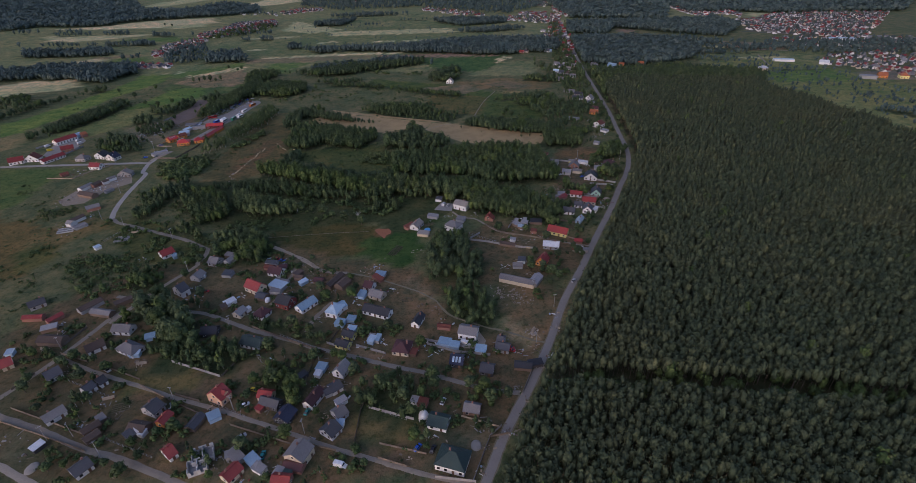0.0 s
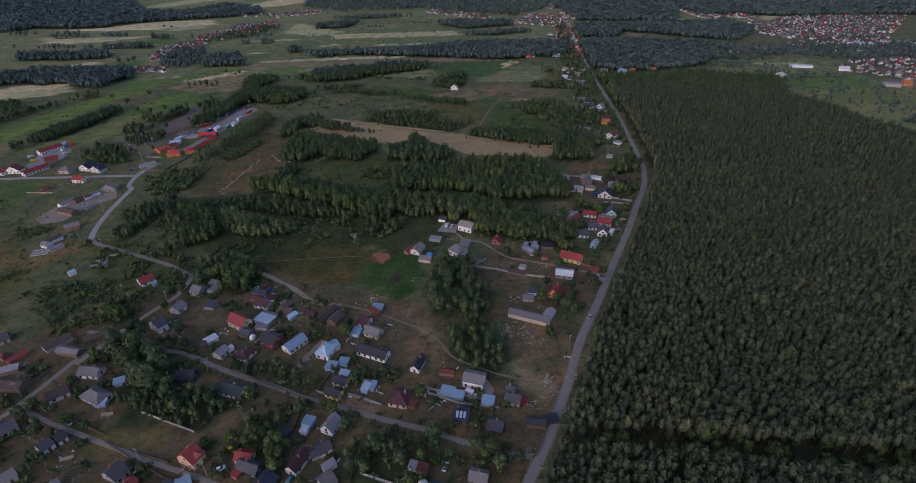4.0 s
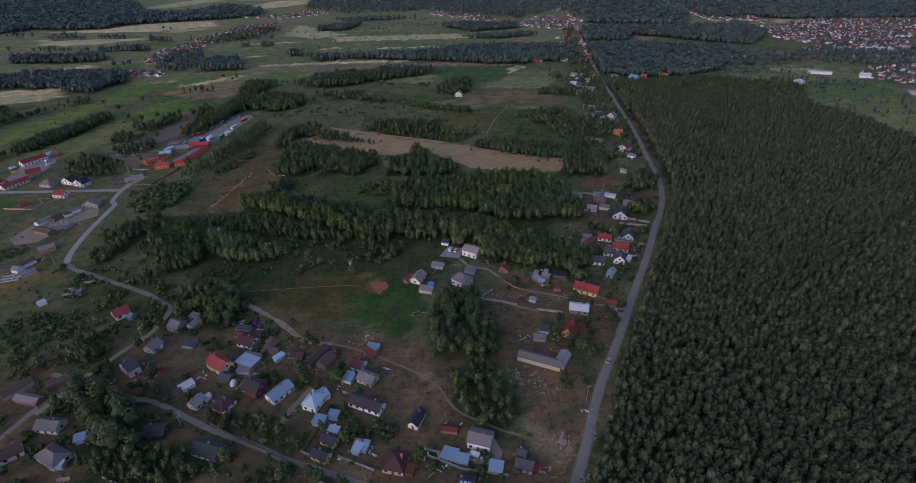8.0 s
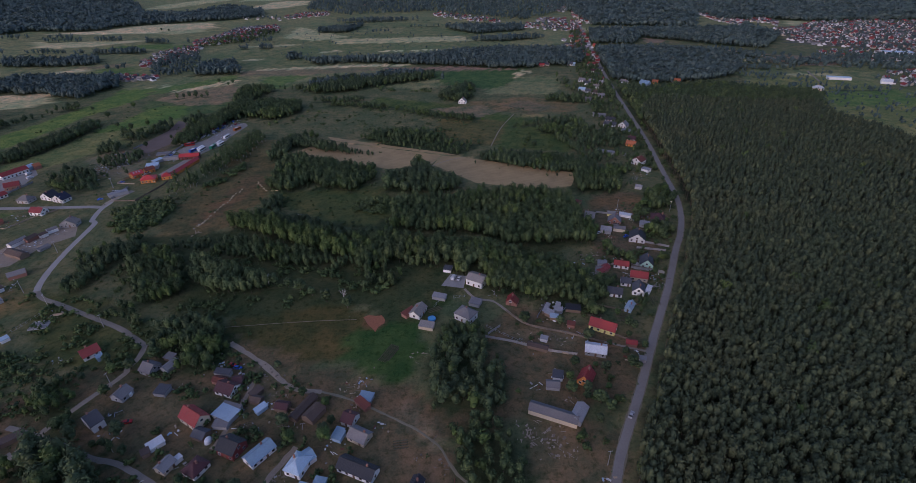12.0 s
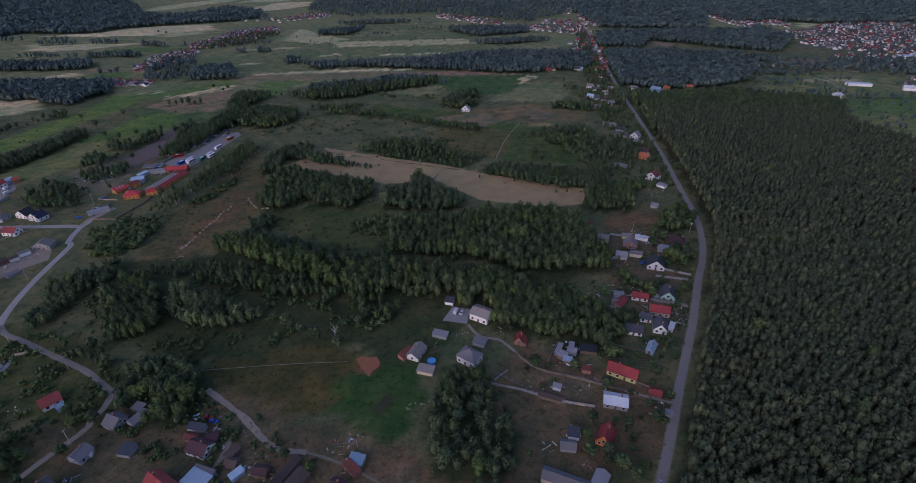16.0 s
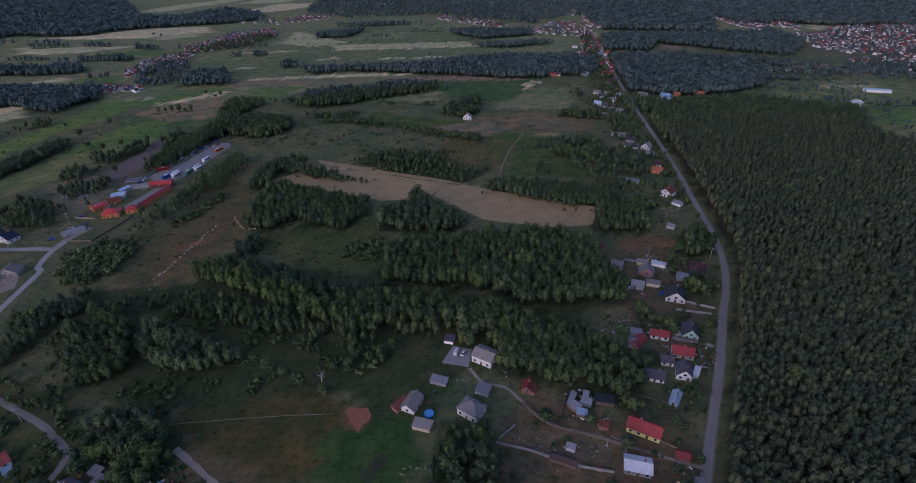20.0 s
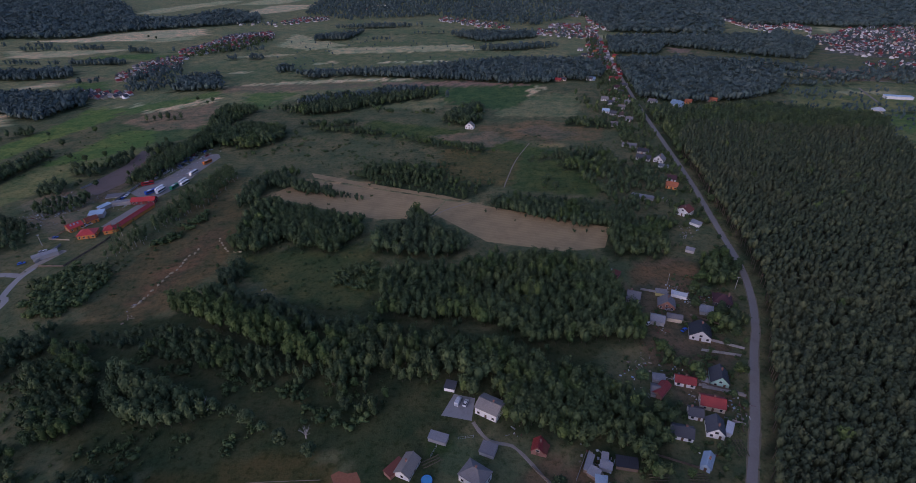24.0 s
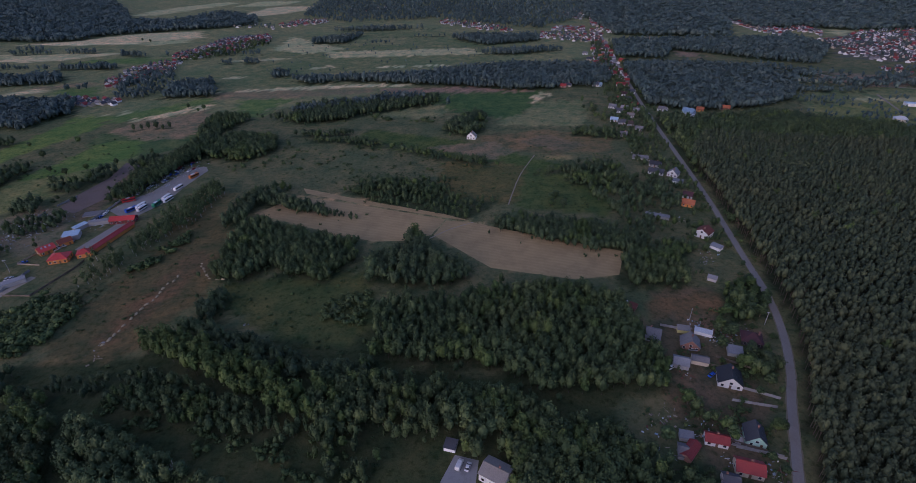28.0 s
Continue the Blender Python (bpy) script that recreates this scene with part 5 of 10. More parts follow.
shed(53.2, 309.4, -15, 4.0, 3.0, 2.0, "brick", "rust", "mono")
house(111.2, 369.5, -15, 7.7, 8.8, 2.7, 6.3, "mint", "slate", "y")
house(102.1, 354.4, -15, 10.0, 6.8, 2.9, 5.2, "cream", "red", "x")
house(97.9, 340.7, -16, 6.8, 8.0, 2.9, 6.0, "white", "slate", "y")
shed(103.8, 340.4, -31, 2.4, 6.1, 2.4, "white", "white", "mono")
house(92.7, 348.9, -13, 5.7, 5.6, 2.5, 4.4, "white", "slate", "x")
house(83.5, 338.7, -15, 8.5, 6.4, 2.5, 4.7, "white", "slate", "x")
house(94.9, 367.6, -15, 8.8, 5.2, 2.5, 4.3, "white", "red", "x")
shed(82.3, 361.8, 47, 9.5, 4.6, 2.5, "brick", "red", "x")
shed(79.4, 361.9, -15, 3.6, 6.8, 2.0, "grey", "grey", "x")
shed(83.3, 369.2, -13, 5.4, 3.8, 2.0, "grey", "lightgrey", "mono")
house(114.5, 401.5, -17, 10.3, 9.6, 2.7, 6.6, "white", "black", "y", label='white chalet house under a black gabled roof')
house(88.5, 432.6, -20, 7.0, 8.8, 2.5, 5.5, "grey", "grey", "x")
house(105.0, 425.8, -16, 8.9, 7.2, 2.5, 6.2, "brick", "grey", "y")
shed(95.9, 412.3, -18, 7.2, 6.8, 2.5, "grey", "lightgrey", "x")
shed(105.6, 413.9, -17, 7.8, 4.6, 2.5, "cream", "grey", "x")
shed(105.7, 437.0, -12, 6.2, 3.8, 2.0, "yellow", "beige", "mono")
shed(115.2, 434.8, -24, 8.4, 3.0, 2.0, "white", "white", "mono")
shed(125.4, 420.6, -18, 6.8, 6.1, 2.0, "grey", "lightgrey", "mono")
house(137.6, 429.7, -19, 9.6, 8.8, 2.7, 5.7, "dark", "maroon", "hip")
shed(139.8, 484.9, -30, 5.2, 4.6, 2.0, "grey", "lightgrey", "x")
house(22.9, 330.1, -17, 5.0, 5.6, 2.4, 5.1, "brick", "red", "y")
shed(41.9, 323.2, -25, 2.3, 7.6, 2.0, "wood", "lightgrey", "mono")
shed(48.7, 325.7, -16, 2.4, 3.8, 2.0, "grey", "lightgrey", "mono")
shed(56.8, 323.4, -10, 8.1, 4.6, 2.0, "wood", "black", "mono")
shed(84.0, 456.1, -36, 4.4, 4.6, 2.0, "brick", "rust", "mono")
house(154.9, 538.5, -46, 9.4, 8.8, 4.2, 6.8, "white", "rust", "y")
shed(156.9, 521.5, -48, 7.2, 4.6, 2.0, "white", "lightgrey", "mono")
shed(131.3, 565.8, -23, 17.0, 3.8, 2.0, "grey", "lightgrey", "mono")
house(161.2, 586.0, -27, 8.9, 7.2, 2.7, 5.1, "orange", "orange", "x")
house(165.9, 600.9, -23, 7.3, 6.4, 2.5, 4.7, "white", "maroon", "x")
house(169.0, 644.3, -37, 8.6, 8.0, 3.0, 6.6, "white", "lightgrey", "y")
house(155.4, 649.1, -25, 12.8, 6.4, 2.5, 4.7, "white", "slate", "x")
shed(151.5, 684.2, -18, 14.0, 6.1, 2.0, "grey", "grey", "x")
house(160.1, 666.4, -29, 9.8, 6.4, 2.5, 4.7, "grey", "black", "x")
shed(167.7, 628.9, -30, 8.4, 5.3, 2.0, "white", "lightgrey", "mono")
house(246.7, 826.1, -47, 13.0, 8.8, 4.2, 7.2, "skyblue", "blue", "x")
shed(245.2, 818.1, -39, 10.1, 5.3, 2.0, "white", "white", "mono")
house(265.0, 839.0, -24, 7.9, 7.2, 2.5, 4.9, "orange", "orange", "x")
house(296.9, 845.6, -18, 10.9, 7.2, 2.5, 4.9, "brick", "orange", "x")
house(221.6, 841.0, -41, 10.0, 7.2, 2.5, 4.9, "white", "grey", "x")
house(468.1, 795.4, -27, 12.8, 8.0, 3.4, 6.1, "cream", "white", "hip")
shed(532.4, 854.7, -15, 30.0, 9.1, 3.4, "white", "paleblue", "flat", name='warehouse')
shed(738.8, 1027.4, -13, 45.1, 16.7, 5.0, "white", "paleblue", "flat", name='warehouse')
shed(581.6, 828.5, -29, 13.0, 10.6, 3.4, "white", "white", "x", name='warehouse')
house(635.7, 791.8, -41, 11.0, 11.2, 4.2, 7.9, "white", "grey", "hip")
house(607.0, 737.1, -20, 10.3, 11.2, 3.4, 7.2, "orange", "orange", "x")
house(633.2, 731.8, -20, 10.4, 11.2, 4.2, 7.7, "yellow", "orange", "hip")
shed(584.2, 733.3, -22, 19.0, 10.6, 4.2, "grey", "lightgrey", "flat", name='warehouse')
house(-7.9, 742.5, -15, 9.2, 6.4, 3.4, 7.3, "white", "beige", "y")
house(164.4, 853.6, -21, 8.6, 6.4, 2.6, 4.9, "white", "grey", "x", group='houses along the far road')
house(167.6, 836.0, -21, 8.6, 6.4, 2.6, 4.9, "white", "slate", "x", group='houses along the far road')
house(177.1, 846.3, -21, 8.6, 6.4, 2.6, 4.9, "grey", "lightgrey", "x", group='houses along the far road')
house(154.0, 800.2, -20, 8.2, 6.4, 2.6, 4.9, "white", "paleblue", "x", group='houses along the far road')
house(160.8, 790.9, -19, 8.0, 6.4, 2.6, 4.9, "grey", "slate", "x", group='houses along the far road')
house(176.7, 815.7, -20, 8.3, 6.4, 2.6, 4.9, "white", "beige", "x", group='houses along the far road')
house(188.7, 835.6, -21, 8.6, 6.4, 2.6, 4.9, "cream", "lightgrey", "x", group='houses along the far road')
house(192.6, 860.4, -22, 8.6, 6.4, 2.6, 4.9, "white", "red", "x", group='houses along the far road')
house(191.9, 887.0, -22, 8.6, 6.4, 2.6, 4.9, "cream", "slate", "x", group='houses along the far road')
house(173.1, 767.3, -19, 7.6, 6.4, 2.6, 4.9, "white", "grey", "x", group='houses along the far road')
house(151.9, 749.6, -18, 7.4, 6.4, 2.6, 4.9, "grey", "grey", "x", group='houses along the far road')
house(168.9, 784.7, -19, 7.9, 6.4, 2.6, 4.9, "grey", "brown", "x", group='houses along the far road')
house(176.9, 887.3, -22, 8.6, 6.4, 2.6, 4.9, "white", "red", "x", group='houses along the far road')
house(192.7, 911.3, -23, 8.6, 6.4, 2.6, 4.9, "white", "maroon", "x", group='houses along the far road')
house(206.2, 923.7, -24, 8.6, 6.4, 2.6, 4.9, "white", "slate", "x", group='houses along the far road')
house(186.9, 994.3, -25, 8.6, 6.4, 2.6, 4.9, "cream", "maroon", "x", group='houses along the far road')
house(166.5, 963.0, -24, 8.6, 6.4, 2.6, 4.9, "white", "slate", "x", group='houses along the far road')
house(119.7, 957.2, -24, 8.6, 6.4, 2.6, 4.9, "brick", "red", "x", group='houses along the far road')
house(127.6, 961.7, -24, 8.6, 6.4, 2.6, 4.9, "cream", "slate", "x", group='houses along the far road')
house(199.4, 962.1, -25, 8.6, 6.4, 2.6, 4.9, "white", "red", "x", group='houses along the far road')
house(207.6, 961.9, -25, 8.6, 6.4, 2.6, 4.9, "cream", "red", "x", group='houses along the far road')
house(209.4, 1030.6, -27, 8.6, 6.4, 2.6, 4.9, "white", "red", "x", group='houses along the far road')
house(243.1, 1129.7, -30, 8.6, 6.4, 2.6, 4.9, "orange", "red", "x", group='houses along the far road')
house(218.4, 1098.0, -28, 8.6, 6.4, 2.6, 4.9, "white", "maroon", "x", group='houses along the far road')
house(170.4, 962.9, -24, 8.6, 6.4, 2.6, 4.9, "skyblue", "blue", "x", group='houses along the far road')
house(196.2, 1114.9, -29, 8.6, 6.4, 2.6, 4.9, "white", "red", "x", group='houses along the far road')
house(191.4, 1142.0, -29, 8.6, 6.4, 2.6, 4.9, "cream", "slate", "x", group='houses along the far road')
house(216.3, 1165.6, -30, 8.6, 6.4, 2.6, 4.9, "white", "orange", "x", group='houses along the far road')
house(215.1, 1230.7, -32, 8.6, 6.4, 2.6, 4.9, "cream", "red", "x", group='houses along the far road')
house(193.8, 1192.4, -30, 8.6, 6.4, 2.6, 4.9, "white", "grey", "x", group='houses along the far road')
house(242.8, 1241.7, -32, 8.6, 6.4, 2.6, 4.9, "white", "red", "x", group='houses along the far road')

# ---- small outbuildings ----
shed(-235.0, 221.8, 4, 10.5, 3.8, 2.2, "brick", "red", "x")
shed(-222.8, 221.0, 62, 7.9, 3.8, 2.2, "brick", "red", "x")
house(-241.4, 233.8, 43, 7.7, 6.0, 2.6, 4.6, "grey", "slate", "x")
shed(-220.2, 212.8, 26, 7.3, 4.0, 2.0, "wood", "lightgrey", "mono")
shed(-137.8, 143.7, 58, 6.2, 4.5, 2.2, "dark", "slate", "mono")
shed(-135.7, 145.2, 47, 3.2, 3.0, 2.4, "white", "white", "mono")
shed(-157.3, 146.5, 52, 6.8, 4.0, 2.2, "wood", "brown", "x")
shed(-192.9, 235.5, 45, 9.1, 3.2, 2.0, "wood", "brown", "mono")
house(-84.4, 158.4, -18, 9.1, 4.8, 2.6, 4.6, "dark", "slate", "x")
shed(-59.8, 164.9, 34, 4.8, 4.2, 2.2, "grey", "slate", "x")
shed(-53.3, 159.0, 41, 5.0, 3.2, 2.0, "white", "lightgrey", "mono")
shed(-74.5, 175.2, 53, 4.1, 3.0, 2.0, "dark", "black", "mono")
shed(-49.0, 254.9, -42, 7.6, 3.2, 2.0, "brick", "rust", "mono")
shed(-99.1, 261.4, 62, 5.7, 3.4, 2.0, "wood", "brown", "mono")
shed(-74.9, 252.7, 65, 14.6, 4.0, 2.2, "wood", "brown", "x")
shed(-90.2, 131.6, -40, 7.6, 4.0, 2.2, "grey", "grey", "mono")
shed(-79.0, 125.9, -29, 5.4, 3.2, 2.0, "white", "lightgrey", "mono")
shed(36.4, 180.6, 12, 6.8, 3.6, 2.0, "dark", "black", "mono")

# ---- farm and old buildings west of the meadow ----
house(-410.5, 516.5, 66, 21.6, 7.2, 3.4, 5.8, "white", "red", "x", group='farm buildings')
shed(-407.3, 530.5, 77, 8.5, 6.1, 3.0, "skyblue", "paleblue", "x")
shed(-401.9, 533.3, 59, 5.5, 6.8, 3.0, "brick", "orange", "x")
house(-389.8, 488.7, 35, 10.5, 7.2, 3.4, 5.8, "brick", "red", "x", group='farm buildings')
house(-388.1, 464.1, 68, 20.9, 5.6, 2.7, 4.6, "white", "red", "x", group='farm buildings')
house(-358.7, 463.2, -7, 10.2, 8.0, 3.0, 5.7, "grey", "grey", "hip")
house(-343.3, 468.9, -15, 10.9, 8.0, 3.0, 6.5, "white", "black", "y")
house(-330.4, 464.6, -15, 10.7, 8.0, 3.0, 6.5, "white", "navy", "y")
house(-332.7, 441.8, -8, 10.3, 7.2, 3.0, 5.4, "white", "red", "x")
shed(-351.6, 425.1, 52, 6.0, 4.6, 2.0, "brick", "rust", "x")
house(-295.4, 423.0, 7, 11.3, 7.2, 2.9, 5.9, "grey", "beige", "y")
shed(-302.3, 413.4, 55, 6.3, 3.8, 2.5, "white", "grey", "x", name='barn')
shed(-303.9, 406.5, 60, 5.0, 3.8, 2.5, "white", "brown", "x", name='barn')
shed(-314.3, 395.9, 73, 11.5, 4.6, 2.5, "white", "grey", "x", name='barn')
shed(-308.9, 401.5, 72, 7.7, 4.6, 2.5, "brick", "brown", "x", name='barn')
shed(-303.1, 380.9, -21, 16.0, 6.1, 2.4, "wood", "brown", "x", name='barn')
shed(-291.0, 389.4, 68, 7.4, 3.0, 1.5, "grey", "grey", "mono")
shed(-284.3, 356.8, 40, 9.2, 6.1, 2.5, "brick", "grey", "x", name='barn')
shed(-284.9, 331.3, -12, 4.8, 5.3, 2.5, "white", "grey", "x", name='barn')
shed(-284.7, 337.5, 67, 10.6, 4.6, 2.5, "white", "brown", "x", name='barn')
shed(-276.5, 328.0, 57, 8.5, 5.3, 1.7, "grey", "grey", "flat", name='barn')
shed(-244.9, 296.8, 56, 3.9, 3.0, 1.8, "white", "paleblue", "mono")
house(-418.5, 458.1, 35, 11.7, 8.8, 3.0, 6.0, "white", "red", "x")
house(-406.5, 464.1, 6, 12.2, 8.0, 3.0, 7.2, "white", "rust", "y")
shed(-209.6, 231.6, 58, 12.3, 5.3, 2.4, "grey", "brown", "x", name='barn')
shed(-199.1, 225.2, -12, 12.6, 4.6, 2.2, "wood", "grey", "x", name='barn')

# ---- bus depot ----
house(-296.8, 513.2, 58, 9.6, 7.2, 3.0, 5.1, "orange", "scarlet", "x", skylights=3, group='depot buildings')
house(-280.0, 503.4, 17, 11.4, 9.6, 3.2, 5.6, "orange", "scarlet", "hip", group='depot buildings')
shed(-292.8, 533.0, 23, 10.1, 9.1, 3.5, "grey", "paleblue", "flat", name='canopy')
house(-291.0, 523.5, 54, 8.0, 5.6, 3.0, 4.9, "orange", "rust", "x", group='depot buildings')
house(-267.7, 509.7, 25, 8.0, 7.2, 3.0, 5.1, "orange", "scarlet", "hip", group='depot buildings')
house(-269.5, 557.3, 10, 17.5, 7.2, 3.0, 4.8, "darkred", "scarlet", "x", chimney=False, group='depot buildings')
house(-262.3, 529.7, 81, 40.6, 4.8, 2.7, 4.2, "orange", "scarlet", "x", chimney=False, group='depot buildings', windows=False)
shed(-295.1, 545.9, 70, 9.9, 3.8, 2.9, "grey", "paleblue", "mono", name='canopy')
shed(-285.9, 553.0, 20, 12.9, 3.0, 2.9, "grey", "lightgrey", "mono", name='canopy')
shed(-301.4, 569.1, 17, 12.9, 7.6, 0.7, "grey", "grey", "flat", name='low_store')
shed(-290.9, 475.1, 45, 14.3, 5.3, 2.5, "grey", "lightgrey", "flat", name='garage')

# ---- vehicles ----
PAINT = {"white": (0.78, 0.78, 0.78), "blue": (0.03, 0.12, 0.55), "red": (0.42, 0.02, 0.02), "silver": (0.45, 0.46, 0.48), "black": (0.02, 0.02, 0.025), "green": (0.02, 0.22, 0.12), "yellow": (0.62, 0.48, 0.04), "teal": (0.02, 0.25, 0.24), "orange": (0.55, 0.16, 0.03)}


def paint(key):
    return surface("paint_" + key, PAINT[key], 0.3, 2.0, 0.6, 0.05, tuple(v * 0.7 + 0.02 for v in PAINT[key]), 0.1, 0.0, 0.002)


def hull(name, profile, half, mat, inset=0.0, z_in=9.0):
    """A body swept across its width from a side profile; points above z_in lean inwards."""
    n = len(profile)
    V = [(x, -half + (inset if z > z_in else 0), z) for x, z in profile] + [(x, half - (inset if z > z_in else 0), z) for x, z in profile]
    F = [tuple(range(n)), tuple(reversed(range(n, 2 * n)))] + [(i, i + n, (i + 1) % n + n, (i + 1) % n) for i in range(n)]
    me = mesh_from(name, V, F, [mat])
    bm = bmesh.new()
    bm.from_mesh(me)
    bmesh.ops.recalc_face_normals(bm, faces=bm.faces[:])
    bmesh.ops.bevel(bm, geom=bm.edges[:], offset=0.05, segments=1, affect="EDGES")
    bm.to_mesh(me)
    bm.free()
    return me


def wheel_me(r, w):
    def make():
        out = []
        for rr, ww, mat, nm in ((r, w, RUBBER, "wheel"), (r * 0.6, w + 0.03, STEEL, "rim")):
            bm = bmesh.new()
            bmesh.ops.create_cone(bm, cap_ends=True, segments=14, radius1=rr, radius2=rr, depth=ww, matrix=Matrix.Rotation(radians(90), 4, "X"))
            me = bpy.data.meshes.new(nm)
            bm.to_mesh(me)
            bm.free()
            me.materials.append(mat)
            out.append(me)
        return out
    return shared(("wheel", r, w), make)


def vehicle(kind, x, y, yaw, color, label="", group=""):
    """A car, van or bus on its wheels, nose along yaw."""
    dims = {"car": (4.3, 0.86, 0.31), "van": (5.4, 1.0, 0.34), "bus": (9.6, 1.2, 0.45)}[kind]
    L, half, r = dims
    a = L / 2

    def make():
        if kind == "car":
            body = [(-a, 0.35), (a, 0.35), (a, 0.75), (a - 0.9, 0.92), (-a + 0.2, 0.95), (-a, 0.8)]
            cab = [(-a + 0.35, 0.94), (a - 1.0, 0.92), (a - 1.75, 1.44), (-a + 0.95, 1.45)]
            top = [(-a + 0.93, 1.44), (a - 1.73, 1.43), (a - 1.85, 1.50), (-a + 1.05, 1.51)]
        elif kind == "van":
            body = [(-a, 0.4), (a, 0.4), (a, 1.0), (a - 0.8, 1.15), (a - 1.5, 2.25), (-a, 2.3)]
            cab = [(a - 1.42, 1.3), (a - 0.86, 1.24), (a - 1.40, 2.1), (a - 1.50, 2.1)]
            top = [(-a + 0.2, 2.28), (a - 1.6, 2.25), (a - 1.7, 2.36), (-a + 0.3, 2.38)]
        else:
            body = [(-a, 0.45), (a, 0.45), (a, 2.9), (a - 0.25, 3.15), (-a + 0.2, 3.15), (-a, 2.9)]
            cab = [(-a + 0.4, 1.5), (a + 0.02, 1.45), (a + 0.02, 2.6), (-a + 0.4, 2.6)]
            top = [(-a + 2.5, 3.12), (a - 3.5, 3.12), (a - 3.8, 3.35), (-a + 2.8, 3.35)]
        wide = 0.02 if kind == "bus" else -0.06
        return hull("body", body, half, paint(color)), hull("glazing", cab, half + wide, GLASS, 0.0 if kind == "bus" else 0.15, 1.3), hull("roof", top, half - 0.2, paint("white" if kind == "bus" else color))
    body, glass, top = shared(("veh", kind, color), make)
    ob = thing(kind, pose(x, y, 0.06, 0, 0, yaw), label or f"{color} parked {kind} standing on the ground", kind, group)
    part("body", body, ob)
    part("glazing", glass, ob, None, "dark tinted windows")
    part("roof_panel", top, ob)
    tyre, rim = wheel_me(r, 0.22)
    for sx in (-a * 0.62, a * 0.62):
        for sy in (-half + 0.06, half - 0.06):
            w = part("wheel", tyre, ob, pose(sx, sy, r))
            part("rim", rim, w)
    return ob


# ---- poles, fences and yard things ----
def tube_me(name, r0, r1, h, mat, seg=8):
    bm = bmesh.new()
    bmesh.ops.create_cone(bm, cap_ends=True, segments=seg, radius1=r0, radius2=r1, depth=h, matrix=Matrix.Translation((0, 0, h / 2)))
    me = bpy.data.meshes.new(name)
    bm.to_mesh(me)
    bm.free()
    me.materials.append(mat)
    return me


def utility_pole(x, y, yaw=0.0, h=9.0):
    ob = thing("utility_pole", pose(x, y, -0.2, 0, 0, yaw), "grey concrete utility pole with a short crossarm", "pole", "utility poles along the lanes")
    part("post", shared(("post", h), lambda: tube_me("post", 0.15, 0.09, h, surface("pole_concrete", (0.34, 0.33, 0.32), 0.85, 3.0, 0.5, 0.12))), ob)
    part("crossarm", shared("crossarm", lambda: bevelled("crossarm", -0.9, 0.9, -0.08, 0.08, 0, 0.14, STEEL, 0.02)), ob, pose(0, 0, h - 0.5))
    for k in (-0.8, -0.3, 0.3, 0.8):
        part("insulator", shared("insulator", lambda: tube_me("insulator", 0.06, 0.04, 0.2, FRAME_WHITE)), ob, pose(k, 0, h - 0.36))


FENCE = {
    "slab": (1.6, 0.08, CONCRETE, "grey concrete panel fence between posts"), "wood": (1.3, 0.04, WOOD, "weathered wooden board fence between posts"),
    "pale": (1.2, 0.04, PALE_WOOD, "pale new board fence between posts"), "wire": (1.3, 0.02, STEEL, "thin galvanised mesh fence between steel posts"),
}


def fence(kind, x0, y0, x1, y1):
    """A straight run of fence: a post at every bay and a panel between."""
    h, th, mat, label = FENCE[kind]
    run = math.hypot(x1 - x0, y1 - y0)
    n = max(1, round(run / 2.6))
    bay = run / n
    ob = thing("fence", pose(x0, y0, 0, 0, 0, math.degrees(math.atan2(y1 - y0, x1 - x0))), label, "fence")
    post = shared(("fpost", kind), lambda: bevelled("post", -0.07, 0.07, -0.07, 0.07, -0.2, h + 0.12, mat, 0.015))

    def panel():
        if kind == "slab":
            return mesh_from("panel", *box_vf(0.08, 2.52, -th / 2, th / 2, 0.02, h), [mat])
        if kind == "wire":
            V = [(x, y, z) for y in (-0.015, 0.015) for x, z in ((0.08, 0.1), (2.52, 0.1), (2.52, h), (0.08, h), (0.14, 0.18), (2.46, 0.18), (2.46, h - 0.08), (0.14, h - 0.08))]
            F = []
            for k in range(4):
                q = (k + 1) % 4
                F += [(k, q, 4 + q, 4 + k), (8 + k, 12 + k, 12 + q, 8 + q), (k, 8 + k, 8 + q, q), (4 + k, 4 + q, 12 + q, 12 + k)]
            return mesh_from("panel", V, F, [mat])
        V, F, n = [], [], 20
        for k in range(n + 1):
            x, y = 0.08 + 2.44 * k / n, (0.02 if (k // 2) % 2 else -0.02)
            t = h - 0.04 * ((k // 2) % 3)
            V += [(x, y - 0.02, 0.06), (x, y - 0.02, t), (x, y + 0.02, t), (x, y + 0.02, 0.06)]
            if k:
                a = (k - 1) * 4
                F += [(a + i, a + 4 + i, a + 4 + (i + 1) % 4, a + (i + 1) % 4) for i in range(4)]
        return mesh_from("panel", V, F, [mat])
    pm = shared(("fpanel", kind), panel)
    for i in range(n + 1):
        part("post", post, ob, pose(i * bay, 0, 0))
        if i < n:
            part("panel", pm, ob, pose(i * bay, 0, 0) @ Matrix.Diagonal((bay / 2.6, 1, 1, 1)))
    return ob


